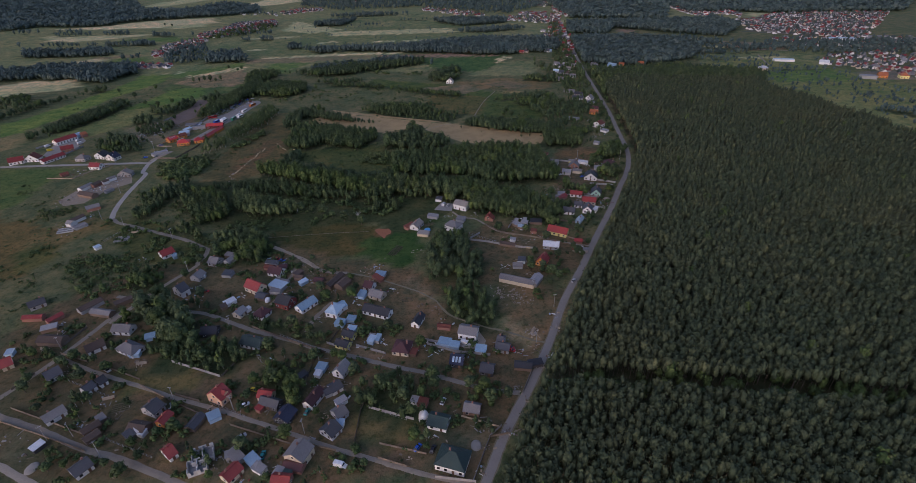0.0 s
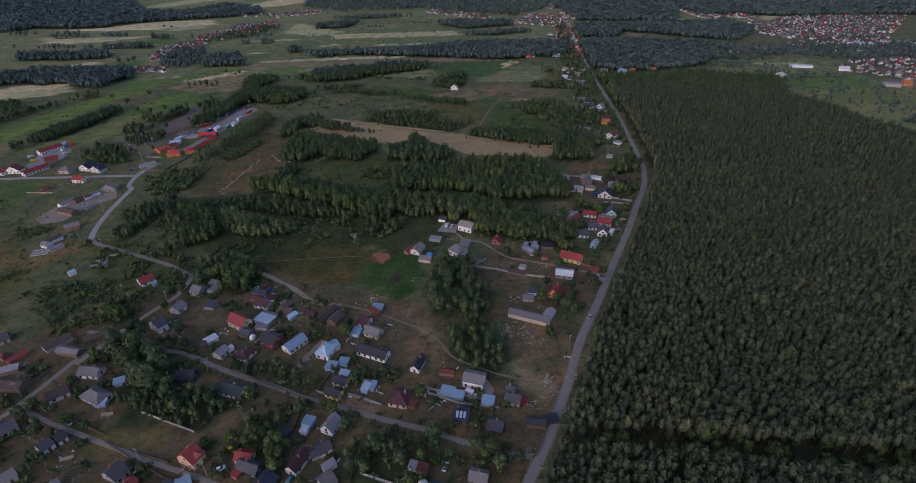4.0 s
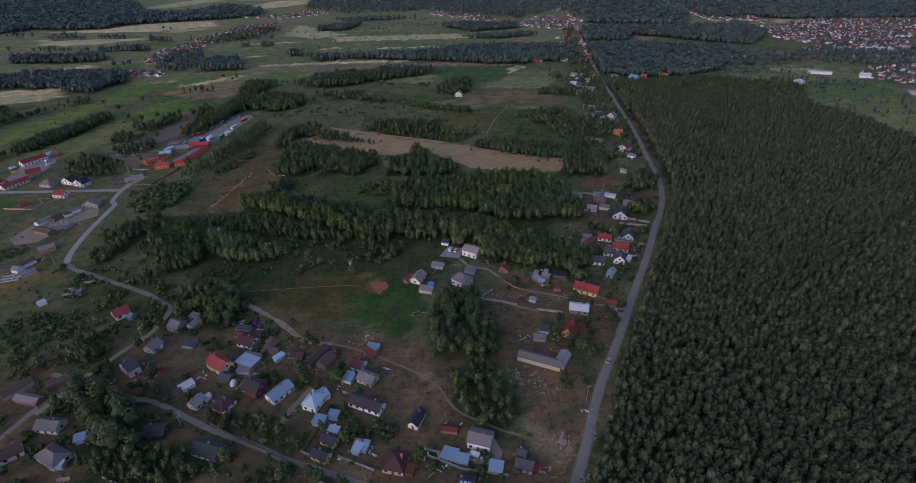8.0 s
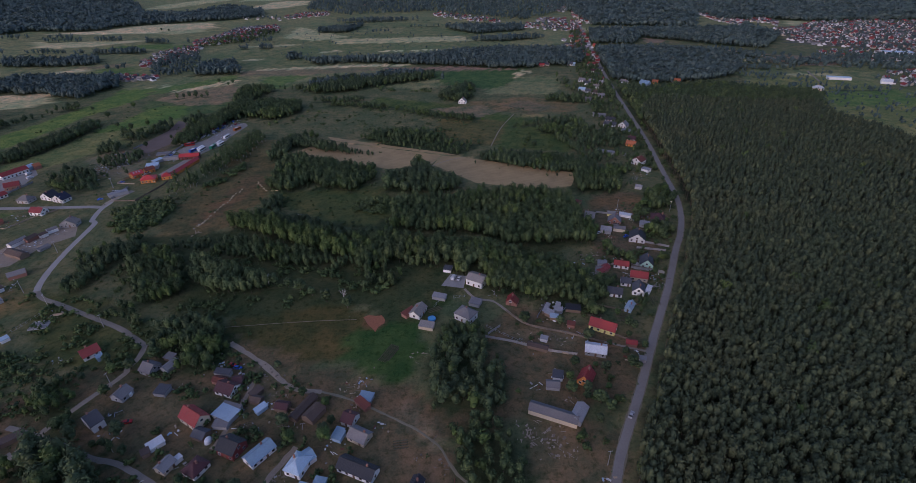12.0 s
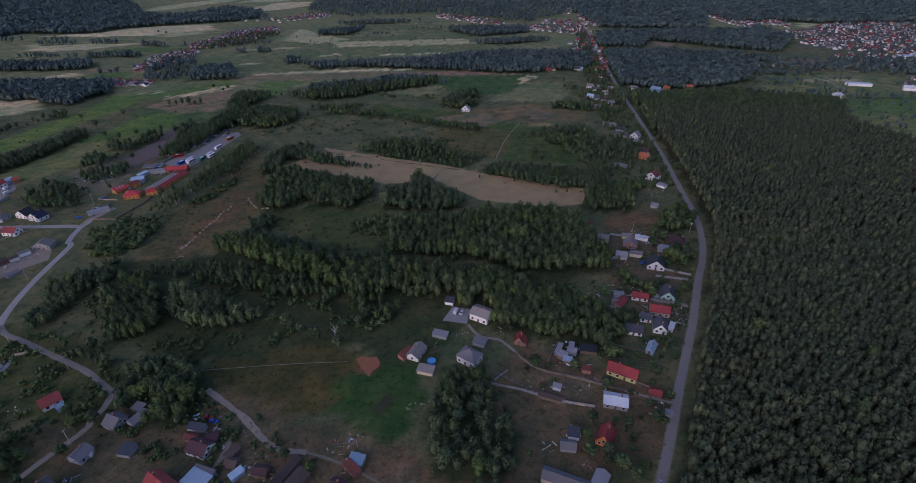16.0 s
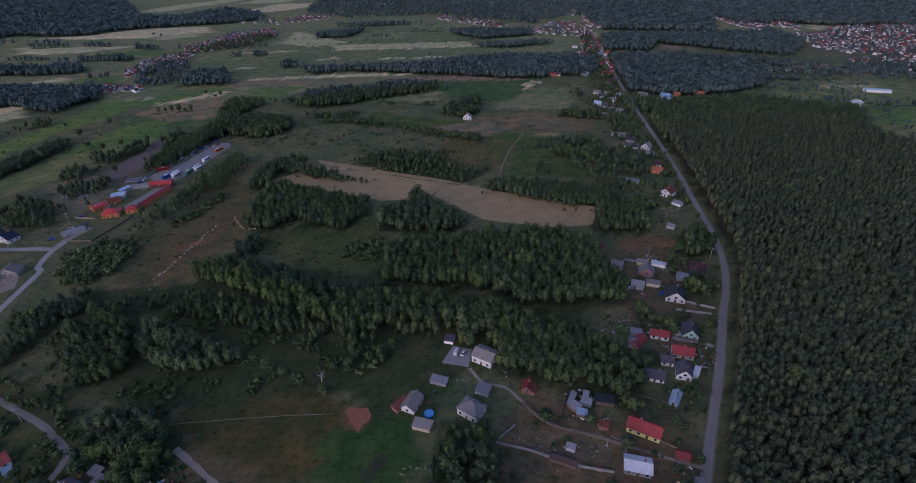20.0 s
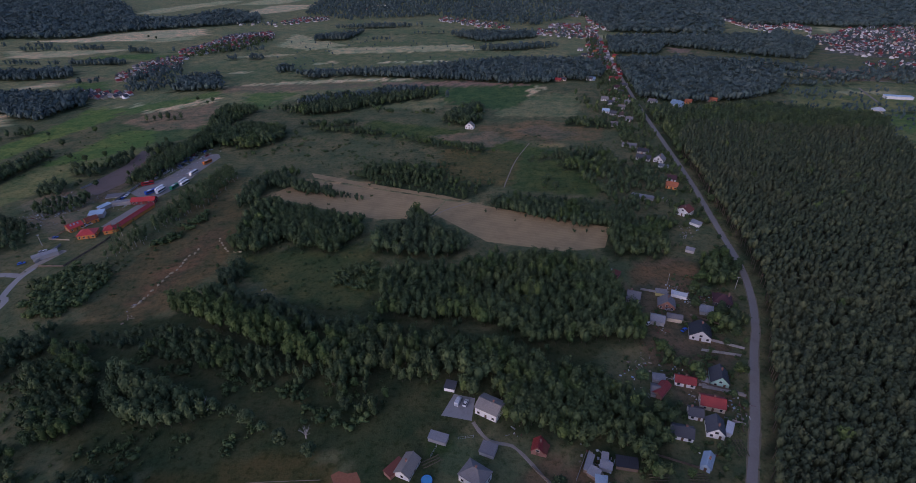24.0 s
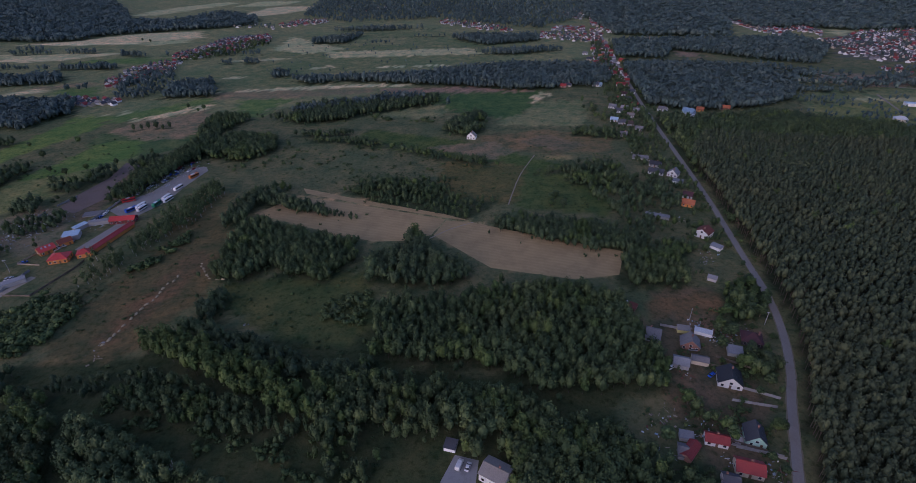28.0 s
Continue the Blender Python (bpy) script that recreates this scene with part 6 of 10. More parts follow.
def block_shell(x, y, yaw, L, W, h, nx, ny, label, name="unfinished_house"):
    """Roofless block walls with partitions; window gaps break the outer walls."""
    ob = thing(name, pose(x, y, 0, 0, 0, yaw), label, name.replace("_", " "))
    m = wall_mat("block")
    part("slab", mesh_from("slab", *box_vf(-L / 2 - 0.2, L / 2 + 0.2, -W / 2 - 0.2, W / 2 + 0.2, -0.1, 0.15), [CONCRETE]), ob)

    def wall(x0, x1, y0, y1, long_x):
        a0, a1 = (x0, x1) if long_x else (y0, y1)
        ps, n = [], max(1, int((a1 - a0) / 3))
        if h < 1.2:
            ps.append(box_vf(x0, x1, y0, y1, 0.15, h))
        else:
            step = (a1 - a0) / n
            for k in range(n):
                u, g = a0 + k * step, 0.55
                for b0, b1, z1 in ((u, u + step / 2 - g, h), (u + step / 2 - g, u + step / 2 + g, h * 0.36), (u + step / 2 + g, u + step, h)):
                    ps.append(box_vf(b0, b1, y0, y1, 0.15, z1) if long_x else box_vf(x0, x1, b0, b1, 0.15, z1))
        for v, f in ps:
            part("wall_pier", mesh_from("wall_pier", v, f, [m]), ob)
    for k in range(ny + 1):
        yy = -W / 2 + W * k / ny
        wall(-L / 2, L / 2, yy - 0.14, yy + 0.14, True)
    for k in range(nx + 1):
        xx = -L / 2 + L * k / nx
        wall(xx - 0.14, xx + 0.14, -W / 2 + 0.15, W / 2 - 0.15, False)
    return ob


def bale(x, y, yaw, r=0.9):
    """A slumped round heap of pale straw."""
    def make():
        bm = bmesh.new()
        bmesh.ops.create_icosphere(bm, subdivisions=2, radius=1)
        for v in bm.verts:
            k = 1 + 0.25 * noise.noise(v.co * 2.1)
            v.co = Vector((v.co.x * 1.5 * k, v.co.y * 0.9 * k, max(-0.15, v.co.z * 0.75 * k)))
        me = bpy.data.meshes.new("straw_bale")
        bm.to_mesh(me)
        bm.free()
        me.materials.append(surface("dry_straw", (0.42, 0.34, 0.20), 0.95, 6.0, 0.6, 0.35))
        return me
    ob = new("straw_bale", shared("bale", make))
    ob.matrix_basis = pose(x, y, 0, 0, 0, yaw) @ Matrix.Diagonal((r, r, r, 1))
    return tagged(ob, "pale slumped straw bale lying on the meadow", "straw bale", "straw bales across the meadow")


def log_pile(x, y, yaw, L=5.0, rows=4):
    ob = thing("log_pile", pose(x, y, 0, 0, 0, yaw), "stack of pale sawn logs on bare ground", "log pile")
    me = shared("log", lambda: (lambda b: b)(tube_me("log", 0.16, 0.15, 1.0, PALE_WOOD, 7)))
    for k in range(rows):
        for i in range(5 - k):
            part("log", me, ob, pose(-L / 2, (i - (4 - k) / 2) * 0.34, 0.16 + k * 0.28, 0, 90, 0) @ Matrix.Diagonal((1, 1, L, 1)))


def scrap(x, y, spread, n, seed, tone="mixed"):
    """Loose yard clutter: boards, sheets, crates and drums lying about."""
    rng = random.Random(seed)
    mats = {"mixed": [PALE_WOOD, WOOD, STEEL, CONCRETE, roof_mat("paleblue"), roof_mat("rust"), FRAME_WHITE], "stone": [CONCRETE, WOOD, CONCRETE, GRAVEL], "wood": [PALE_WOOD, WOOD], "earth": [DIRT, GRAVEL, WOOD, DIRT]}[tone]
    V, F, idx = [], [], []
    for _ in range(n):
        l, w, h = rng.choice(((2.6, 0.35, 0.12), (1.5, 1.0, 0.08), (0.9, 0.8, 0.7), (1.8, 0.7, 0.5), (0.5, 0.5, 0.8), (3.4, 0.25, 0.2)))
        s = rng.uniform(0.45, 0.95)
        m = pose(x + rng.gauss(0, spread), y + rng.gauss(0, spread), 0.0, rng.uniform(-4, 4), rng.uniform(-4, 4), rng.uniform(0, 360))
        v, f = box_vf(-l / 2 * s, l / 2 * s, -w / 2 * s, w / 2 * s, -0.05, h * s)
        k = len(V)
        V += [tuple(m @ Vector(p)) for p in v]
        F += [tuple(i + k for i in g) for g in f]
        idx += [rng.randrange(len(mats))] * 6
    tagged(new("yard_clutter", mesh_from("yard_clutter", V, F, mats, idx)), "boards, sheets and crates strewn over a yard", "clutter", kind="stuff")


def pool(x, y, r=2.2):
    ob = thing("garden_pool", pose(x, y, 0), "round blue garden pool on the lawn", "pool")
    blue = surface("pool_wall", (0.05, 0.25, 0.62), 0.4, 3.0, 1.0, 0.08)
    n, V, F = 28, [], []
    for rr, z in ((r, 0.0), (r, 0.95), (r - 0.12, 0.95), (r - 0.12, 0.1)):
        V += [(rr * math.cos(i * 6.2832 / n), rr * math.sin(i * 6.2832 / n), z) for i in range(n)]
    for k in range(3):
        F += [(k * n + i, k * n + (i + 1) % n, (k + 1) * n + (i + 1) % n, (k + 1) * n + i) for i in range(n)]
    part("rim", mesh_from("rim", V, F, [blue]), ob)
    water = surface("pool_water", (0.10, 0.35, 0.60), 0.05, 2.0, 1.0, 0.1)
    part("water", mesh_from("water", [(((r - 0.13) * math.cos(i * 6.2832 / n)), (r - 0.13) * math.sin(i * 6.2832 / n), 0.8) for i in range(n)], [tuple(range(n))], [water]), ob, None, "still pale blue water")


def tank(x, y, r, h, color=(0.78, 0.78, 0.76), label="white domed storage tank on bare soil", name="storage_tank"):
    bm = bmesh.new()
    bmesh.ops.create_uvsphere(bm, u_segments=18, v_segments=10, radius=1)
    for v in bm.verts:
        v.co = Vector((v.co.x * r, v.co.y * r * 1.25, max(0, v.co.z) ** 0.7 * h if v.co.z > 0 else 0))
    me = bpy.data.meshes.new(name)
    bm.to_mesh(me)
    bm.free()
    me.materials.append(surface(name + "_skin", color, 0.5, 2.0, 0.5, 0.06))
    ob = new(name, me)
    ob.matrix_basis = pose(x, y, 0)
    tagged(ob, label, name.replace("_", " "))


def beds(x, y, yaw, L, W, n, green=True):
    """Vegetable rows: raised ridges of soil with low plants."""
    ob = thing("vegetable_bed", pose(x, y, 0, 0, 0, yaw), "vegetable rows on dark garden soil", "garden bed")
    m = surface("bed_soil", (0.12, 0.10, 0.06), 1.0, 2.0, 0.5, 0.3)
    leafy = BUSH
    ridge = mesh_from("bed_ridge", [(-L / 2, -0.3, 0), (L / 2, -0.3, 0), (L / 2, 0.3, 0), (-L / 2, 0.3, 0), (-L / 2, 0, 0.22), (L / 2, 0, 0.22)], [(0, 1, 5, 4), (2, 3, 4, 5), (1, 2, 5), (3, 0, 4)], [m])
    rng = np.random.default_rng(int(L * 10))
    k = int(L * 5)
    c = np.stack([rng.uniform(-L / 2, L / 2, k), rng.normal(0, 0.12, k), rng.uniform(0.2, 0.4, k)], 1)
    lv, lf = leaf_tris(rng, c, np.tile([[0, 0, 1.0]], (k, 1)), 0.22)
    plants = big_mesh("greenery", lv, lf, [leafy])
    for i in range(n):
        r = part("bed_ridge", ridge, ob, pose(0, (i - n / 2) * W / n, 0.01))
        if green:
            tagged(part("greenery", plants, r), kind="stuff")

# ---- parked vehicles ----
vehicle("van", -47.7, 127.3, -17, "white", "", "")
vehicle("car", -17.8, 135.0, 56, "blue", "", "")
vehicle("car", -11.5, 134.0, 71, "black", "", "")
vehicle("car", -7.8, 158.8, 70, "white", "", "")
vehicle("car", -80.0, 132.5, 92, "teal", "", "")
vehicle("car", -171.2, 181.5, -30, "silver", "", "")
vehicle("car", -67.3, 154.2, 72, "teal", "", "")
vehicle("car", -91.9, 141.7, 39, "silver", "", "")
vehicle("car", -96.3, 158.6, 34, "white", "", "")
vehicle("van", 3.2, 196.3, -28, "white", "", "")
vehicle("car", 25.5, 192.8, -17, "red", "", "")
vehicle("car", 69.1, 250.2, 57, "silver", "", "")
vehicle("van", -10.6, 354.3, 71, "white", "", "")
vehicle("car", -7.2, 353.6, 71, "white", "", "")
vehicle("car", 105.4, 422.4, -8, "silver", "", "")
vehicle("car", 90.7, 409.9, 34, "white", "", "")
vehicle("car", 108.0, 405.0, 37, "blue", "", "")
vehicle("car", -150.0, 244.9, 16, "red", "", "")
vehicle("car", -95.1, 167.4, -20, "yellow", "", "")
vehicle("car", -117.8, 279.5, -0, "red", "", "")
vehicle("car", -114.2, 277.6, -12, "blue", "", "")
vehicle("car", 25.9, 191.0, -22, "red", "", "")
vehicle("bus", -257.4, 615.3, 80, "white", "", "buses in the depot yard")
vehicle("bus", -257.6, 596.2, 85, "white", "", "buses in the depot yard")
vehicle("bus", -259.3, 584.7, 86, "green", "", "buses in the depot yard")
vehicle("bus", -267.0, 577.0, 81, "white", "", "buses in the depot yard")
vehicle("bus", -270.1, 580.8, 80, "white", "", "buses in the depot yard")
vehicle("bus", -274.1, 574.6, 64, "blue", "", "buses in the depot yard")
vehicle("bus", -254.2, 592.6, 80, "white", "", "buses in the depot yard")
vehicle("bus", -286.1, 591.5, 31, "red", "", "buses in the depot yard")
vehicle("bus", -256.2, 640.8, 69, "orange", "", "buses in the depot yard")
vehicle("car", -292.0, 515.8, 67, "white", "", "cars in the depot yard")
vehicle("car", -290.5, 519.9, 31, "white", "", "cars in the depot yard")
vehicle("car", -292.6, 558.2, 93, "silver", "", "cars in the depot yard")
vehicle("car", -292.8, 561.7, 93, "black", "", "cars in the depot yard")
vehicle("car", -292.0, 563.7, 88, "blue", "", "cars in the depot yard")
vehicle("car", -291.7, 568.3, 88, "white", "", "cars in the depot yard")
vehicle("car", -292.4, 572.2, 99, "white", "", "cars in the depot yard")
vehicle("car", -294.5, 556.3, 88, "black", "", "cars in the depot yard")
vehicle("car", -284.1, 616.4, 86, "silver", "", "cars in the depot yard")
vehicle("car", -283.9, 620.3, 90, "white", "", "cars in the depot yard")
vehicle("car", -285.2, 609.5, 87, "black", "", "cars in the depot yard")
vehicle("car", -298.2, 480.3, 103, "silver", "", "cars in the depot yard")
vehicle("car", -296.3, 481.2, 102, "white", "", "cars in the depot yard")
vehicle("car", -286.0, 604.9, 82, "silver", "", "cars in the depot yard")
vehicle("van", -419.5, 501.8, 68, "white", "", "")
vehicle("van", -408.7, 490.0, 46, "yellow", "", "")
vehicle("van", -398.9, 518.5, 87, "white", "", "")
vehicle("van", -391.0, 509.6, 69, "white", "", "")
vehicle("car", -290.7, 615.9, 84, "white", "", "cars in the depot yard")
vehicle("car", -300.6, 630.3, 85, "white", "", "cars in the depot yard")
vehicle("car", -289.9, 616.0, 84, "white", "", "cars in the depot yard")
vehicle("car", -295.8, 639.0, 85, "blue", "", "cars in the depot yard")
vehicle("car", -289.9, 632.8, 84, "white", "", "cars in the depot yard")
vehicle("car", -279.7, 653.2, 83, "blue", "", "cars in the depot yard")
vehicle("car", -299.9, 632.4, 85, "black", "", "cars in the depot yard")
vehicle("car", -288.5, 635.9, 84, "blue", "", "cars in the depot yard")
vehicle("car", -281.5, 641.0, 83, "silver", "", "cars in the depot yard")
vehicle("car", -280.7, 664.0, 83, "red", "", "cars in the depot yard")
vehicle("car", -284.4, 655.9, 84, "silver", "", "cars in the depot yard")
vehicle("car", -290.7, 624.8, 84, "blue", "", "cars in the depot yard")
vehicle("car", -278.5, 651.3, 83, "white", "", "cars in the depot yard")
vehicle("car", -290.3, 644.5, 84, "silver", "", "cars in the depot yard")
vehicle("car", -292.4, 644.7, 84, "silver", "", "cars in the depot yard")
vehicle("car", -291.6, 614.9, 84, "red", "", "cars in the depot yard")
vehicle("car", -300.5, 466.0, 33, "blue", "", "")
vehicle("car", -275.2, 647.3, 83, "blue", "", "cars in the depot yard")
vehicle("car", -279.9, 645.9, 84, "blue", "", "cars in the depot yard")
vehicle("car", -278.1, 633.0, 83, "silver", "", "cars in the depot yard")
vehicle("car", -276.8, 655.4, 83, "black", "", "cars in the depot yard")
vehicle("car", -265.4, 659.6, 82, "red", "", "cars in the depot yard")
vehicle("car", -275.4, 658.8, 83, "black", "", "cars in the depot yard")
vehicle("car", -274.9, 651.3, 83, "silver", "", "cars in the depot yard")
vehicle("car", -267.5, 654.3, 82, "white", "", "cars in the depot yard")
vehicle("car", -276.3, 655.2, 83, "silver", "", "cars in the depot yard")
vehicle("car", -281.1, 648.9, 84, "silver", "", "cars in the depot yard")
vehicle("car", -277.7, 650.3, 83, "white", "", "cars in the depot yard")
vehicle("car", -272.7, 671.4, 83, "blue", "", "cars in the depot yard")
vehicle("car", -276.8, 629.3, 83, "silver", "", "cars in the depot yard")
vehicle("car", -277.2, 635.2, 83, "black", "", "cars in the depot yard")
vehicle("car", -278.1, 631.8, 83, "blue", "", "cars in the depot yard")
vehicle("car", -280.9, 651.5, 84, "blue", "", "cars in the depot yard")
vehicle("car", -272.9, 672.7, 83, "red", "", "cars in the depot yard")
vehicle("car", -277.0, 650.2, 83, "red", "", "cars in the depot yard")
vehicle("car", -279.5, 631.7, 83, "silver", "", "cars in the depot yard")
vehicle("car", -285.1, 643.8, 84, "red", "", "cars in the depot yard")
vehicle("car", -278.4, 658.4, 84, "red", "", "cars in the depot yard")
vehicle("car", -279.0, 657.1, 84, "red", "", "cars in the depot yard")
vehicle("car", -292.9, 518.8, 73, "white", "", "cars in the depot yard")
vehicle("car", -293.2, 515.2, 73, "silver", "", "cars in the depot yard")
vehicle("car", -288.8, 526.1, 72, "silver", "", "cars in the depot yard")
vehicle("car", -302.0, 499.3, 57, "blue", "", "cars in the depot yard")

# ---- utility poles ----
utility_pole(-129.4, 162.0, 174, 9.0)
utility_pole(-173.3, 141.7, 47, 9.0)
utility_pole(-146.5, 133.9, 55, 9.0)
utility_pole(-101.0, 156.7, 14, 9.0)
utility_pole(-100.2, 155.8, 19, 9.0)
utility_pole(-65.9, 143.2, 79, 9.0)
utility_pole(-278.7, 384.8, 30, 9.0)
utility_pole(-267.3, 339.2, 109, 9.0)
utility_pole(-243.0, 326.1, 99, 9.0)
utility_pole(-199.3, 308.0, 46, 9.0)
utility_pole(-169.2, 265.6, 76, 9.0)
utility_pole(111.9, 445.3, 63, 9.0)
utility_pole(150.8, 442.6, 155, 9.0)
utility_pole(-282.7, 572.6, 1, 9.0)
utility_pole(-203.4, 196.7, 17, 9.0)
utility_pole(-121.7, 209.4, 48, 9.0)
utility_pole(-303.6, 489.0, 35, 9.0)
utility_pole(-122.4, 211.8, 44, 9.0)
utility_pole(-163.4, 143.3, 117, 9.0)
utility_pole(-322.7, 454.0, 82, 9.0)
utility_pole(53.1, 225.8, 11, 9.0)
utility_pole(-304.5, 489.8, 29, 9.0)
utility_pole(39.2, 196.9, 94, 9.0)

# ---- fences ----
fence("slab", -142.2, 186.7, -114.3, 176.2)
fence("slab", -40.6, 156.1, -20.3, 149.2)
fence("pale", -2.8, 151.7, 16.1, 144.7)
fence("slab", -16.7, 196.7, -2.2, 190.5)
fence("slab", -2.2, 190.5, 15.1, 187.8)
fence("wood", -113.6, 176.6, -110.0, 186.8)
fence("wood", -44.0, 154.9, -42.4, 162.6)
fence("wood", -67.5, 197.6, -64.0, 208.5)
fence("slab", -18.4, 199.9, -1.5, 194.9)
fence("slab", -1.5, 194.9, 8.9, 193.4)
fence("wood", 17.1, 193.9, 22.7, 204.1)
fence("wire", -185.1, 174.7, -160.7, 164.8)
fence("wood", -200.6, 151.5, -178.4, 144.3)
fence("wood", -178.4, 144.3, -153.8, 135.9)
fence("wire", -247.0, 303.9, -240.6, 323.3)
fence("pale", -363.0, 418.4, -340.4, 417.1)
fence("pale", -340.4, 417.1, -333.4, 433.6)
fence("pale", -333.4, 433.6, -322.2, 448.2)
fence("slab", -386.3, 478.1, -381.7, 500.3)
fence("slab", -427.2, 495.5, -419.6, 511.8)
fence("wood", 19.4, 321.9, 30.0, 310.3)
fence("wood", 30.0, 310.3, 50.0, 303.6)
fence("wood", 50.0, 303.6, 68.0, 296.7)
fence("slab", 7.2, 300.6, 21.1, 297.0)
fence("slab", 21.1, 297.0, 35.6, 290.8)
fence("slab", 35.6, 290.8, 52.5, 287.6)
fence("slab", 8.6, 302.7, 15.4, 309.3)
fence("wire", -21.1, 325.8, -16.6, 335.8)
fence("slab", 95.1, 441.2, 104.0, 438.5)
fence("slab", 100.9, 366.2, 119.5, 359.5)
fence("slab", 104.6, 347.0, 112.0, 343.5)
fence("pale", -306.0, 498.5, -302.1, 510.3)
fence("pale", -305.2, 497.5, -289.6, 496.3)
fence("wood", -286.9, 463.0, -270.3, 463.1)
fence("wood", -270.3, 463.1, -263.4, 494.0)
fence("wood", -263.4, 494.0, -263.4, 502.1)
fence("slab", -291.5, 466.4, -291.1, 489.9)
fence("slab", -295.5, 552.6, -293.1, 597.0)
fence("slab", -339.3, 581.9, -335.1, 599.5)
fence("slab", -341.2, 558.9, -339.9, 570.1)
fence("wood", -130.8, 165.5, -118.0, 161.4)
fence("wire", -40.3, 156.1, -23.3, 149.2)
fence("pale", 149.8, 394.0, 148.8, 393.0)
fence("wood", -85.0, 253.8, -75.0, 251.1)
fence("wood", -75.0, 251.1, -74.5, 247.0)
fence("wood", 109.5, 411.8, 119.7, 409.4)
fence("slab", 118.3, 397.1, 132.9, 390.8)
fence("slab", 102.2, 364.9, 119.0, 360.6)
fence("wood", 79.7, 349.1, 77.0, 338.1)
fence("wire", -10.1, 334.7, -3.7, 335.8)
fence("slab", 35.9, 316.4, 41.8, 328.3)
fence("wood", -33.2, 130.6, -21.6, 126.5)
fence("slab", 4.2, 119.3, 12.1, 140.1)
fence("slab", 12.1, 140.1, 17.1, 145.0)
fence("slab", 28.5, 163.5, 34.3, 177.0)
fence("wood", -111.3, 212.3, -86.7, 200.2)
fence("wood", -86.7, 200.2, -66.7, 191.5)
fence("wire", -94.2, 205.3, -60.1, 188.1)
fence("slab", -52.8, 196.3, -37.1, 190.0)
fence("wood", -150.1, 171.5, -128.5, 160.6)
fence("wood", -128.5, 160.6, -115.4, 154.5)
fence("wood", -98.8, 147.9, -77.7, 140.4)
fence("wood", -77.7, 140.4, -64.3, 135.6)
fence("wire", -112.6, 160.3, -94.0, 152.1)
fence("wood", -58.5, 136.3, -50.9, 134.3)
fence("wood", -174.0, 184.2, -152.1, 175.2)
fence("slab", -68.2, 198.4, -55.2, 193.0)
fence("wood", -200.9, 158.8, -170.3, 148.0)
fence("wood", -170.3, 148.0, -154.3, 142.4)
fence("wire", -149.0, 141.7, -124.7, 132.4)
fence("wood", -201.3, 214.5, -204.3, 200.7)
fence("wood", -205.5, 180.2, -209.2, 169.9)
fence("wood", -201.8, 193.8, -184.7, 187.6)
fence("wood", -44.0, 158.9, -44.1, 137.5)
fence("wire", -101.4, 189.8, -87.8, 173.9)
fence("wood", -72.0, 189.2, -73.0, 169.9)
fence("wood", -33.5, 137.3, -14.1, 132.0)
fence("wood", 11.8, 139.8, 20.2, 141.4)
fence("slab", -10.2, 121.6, 5.4, 119.4)
fence("wood", -29.3, 201.1, -25.3, 188.1)
fence("wood", -45.7, 210.7, -40.9, 196.9)
fence("wire", 8.2, 309.0, 32.3, 291.5)
fence("wood", 73.8, 303.3, 85.6, 295.6)
fence("wood", 66.7, 329.5, 84.9, 322.6)
fence("wood", 115.3, 417.5, 131.8, 407.9)
fence("slab", 111.1, 389.6, 129.0, 385.7)
fence("wood", 101.5, 367.9, 117.0, 362.0)
fence("wood", 115.0, 355.9, 109.8, 340.1)
fence("pale", 16.3, 298.9, 48.2, 287.9)

# ---- building sites, heaps and yard clutter ----
block_shell(-103.8, 127.3, 24, 7, 6, 2.6, 2, 1, "roofless white block walls of an unfinished house")
block_shell(-103.9, 132.7, 24, 8, 7, 2.6, 2, 1, "roofless white block walls beside loose bricks")
block_shell(-235.8, 309.6, 12, 9, 7, 0.4, 3, 2, "low pale block footing of a new house", "house_footing")
block_shell(-284.0, 323.2, 20, 10, 7, 0.7, 3, 2, "low pale block walls of a ruined shed", "house_footing")
bale(-199.4, 422.0, 67, 0.90)
bale(-198.3, 425.5, 81, 0.98)
bale(-198.0, 429.7, 96, 0.98)
bale(-197.3, 432.8, 90, 0.71)
bale(-197.5, 437.4, 64, 0.92)
bale(-196.8, 443.3, 96, 0.89)
bale(-196.4, 447.5, 90, 0.94)
bale(-195.9, 452.1, 64, 1.02)
bale(-195.4, 456.3, 49, 1.00)
bale(-193.7, 460.2, 91, 0.74)
bale(-193.3, 464.1, 78, 0.85)
bale(-193.7, 468.0, 95, 0.88)
bale(-194.0, 472.0, 73, 0.99)
bale(-193.8, 477.1, 77, 0.72)
bale(-191.4, 479.9, 93, 0.94)
bale(-191.5, 485.1, 104, 0.88)
bale(-183.0, 499.7, -31, 0.69)
bale(-181.9, 496.5, -70, 0.71)
bale(-179.1, 493.9, -54, 0.90)
bale(-176.9, 490.7, -44, 0.78)
bale(-173.9, 486.9, -101, 0.77)
bale(-172.7, 485.6, -41, 0.66)
bale(-170.4, 483.0, -12, 0.67)
bale(-164.9, 482.3, -3, 1.03)
bale(-161.4, 482.2, -10, 0.91)
log_pile(-157.1, 186.3, 10)
log_pile(-212.4, 197.7, -5)
log_pile(-210.1, 195.2, -5)
log_pile(-231.5, 318.6, 15)
log_pile(38.9, 205.7, 70)
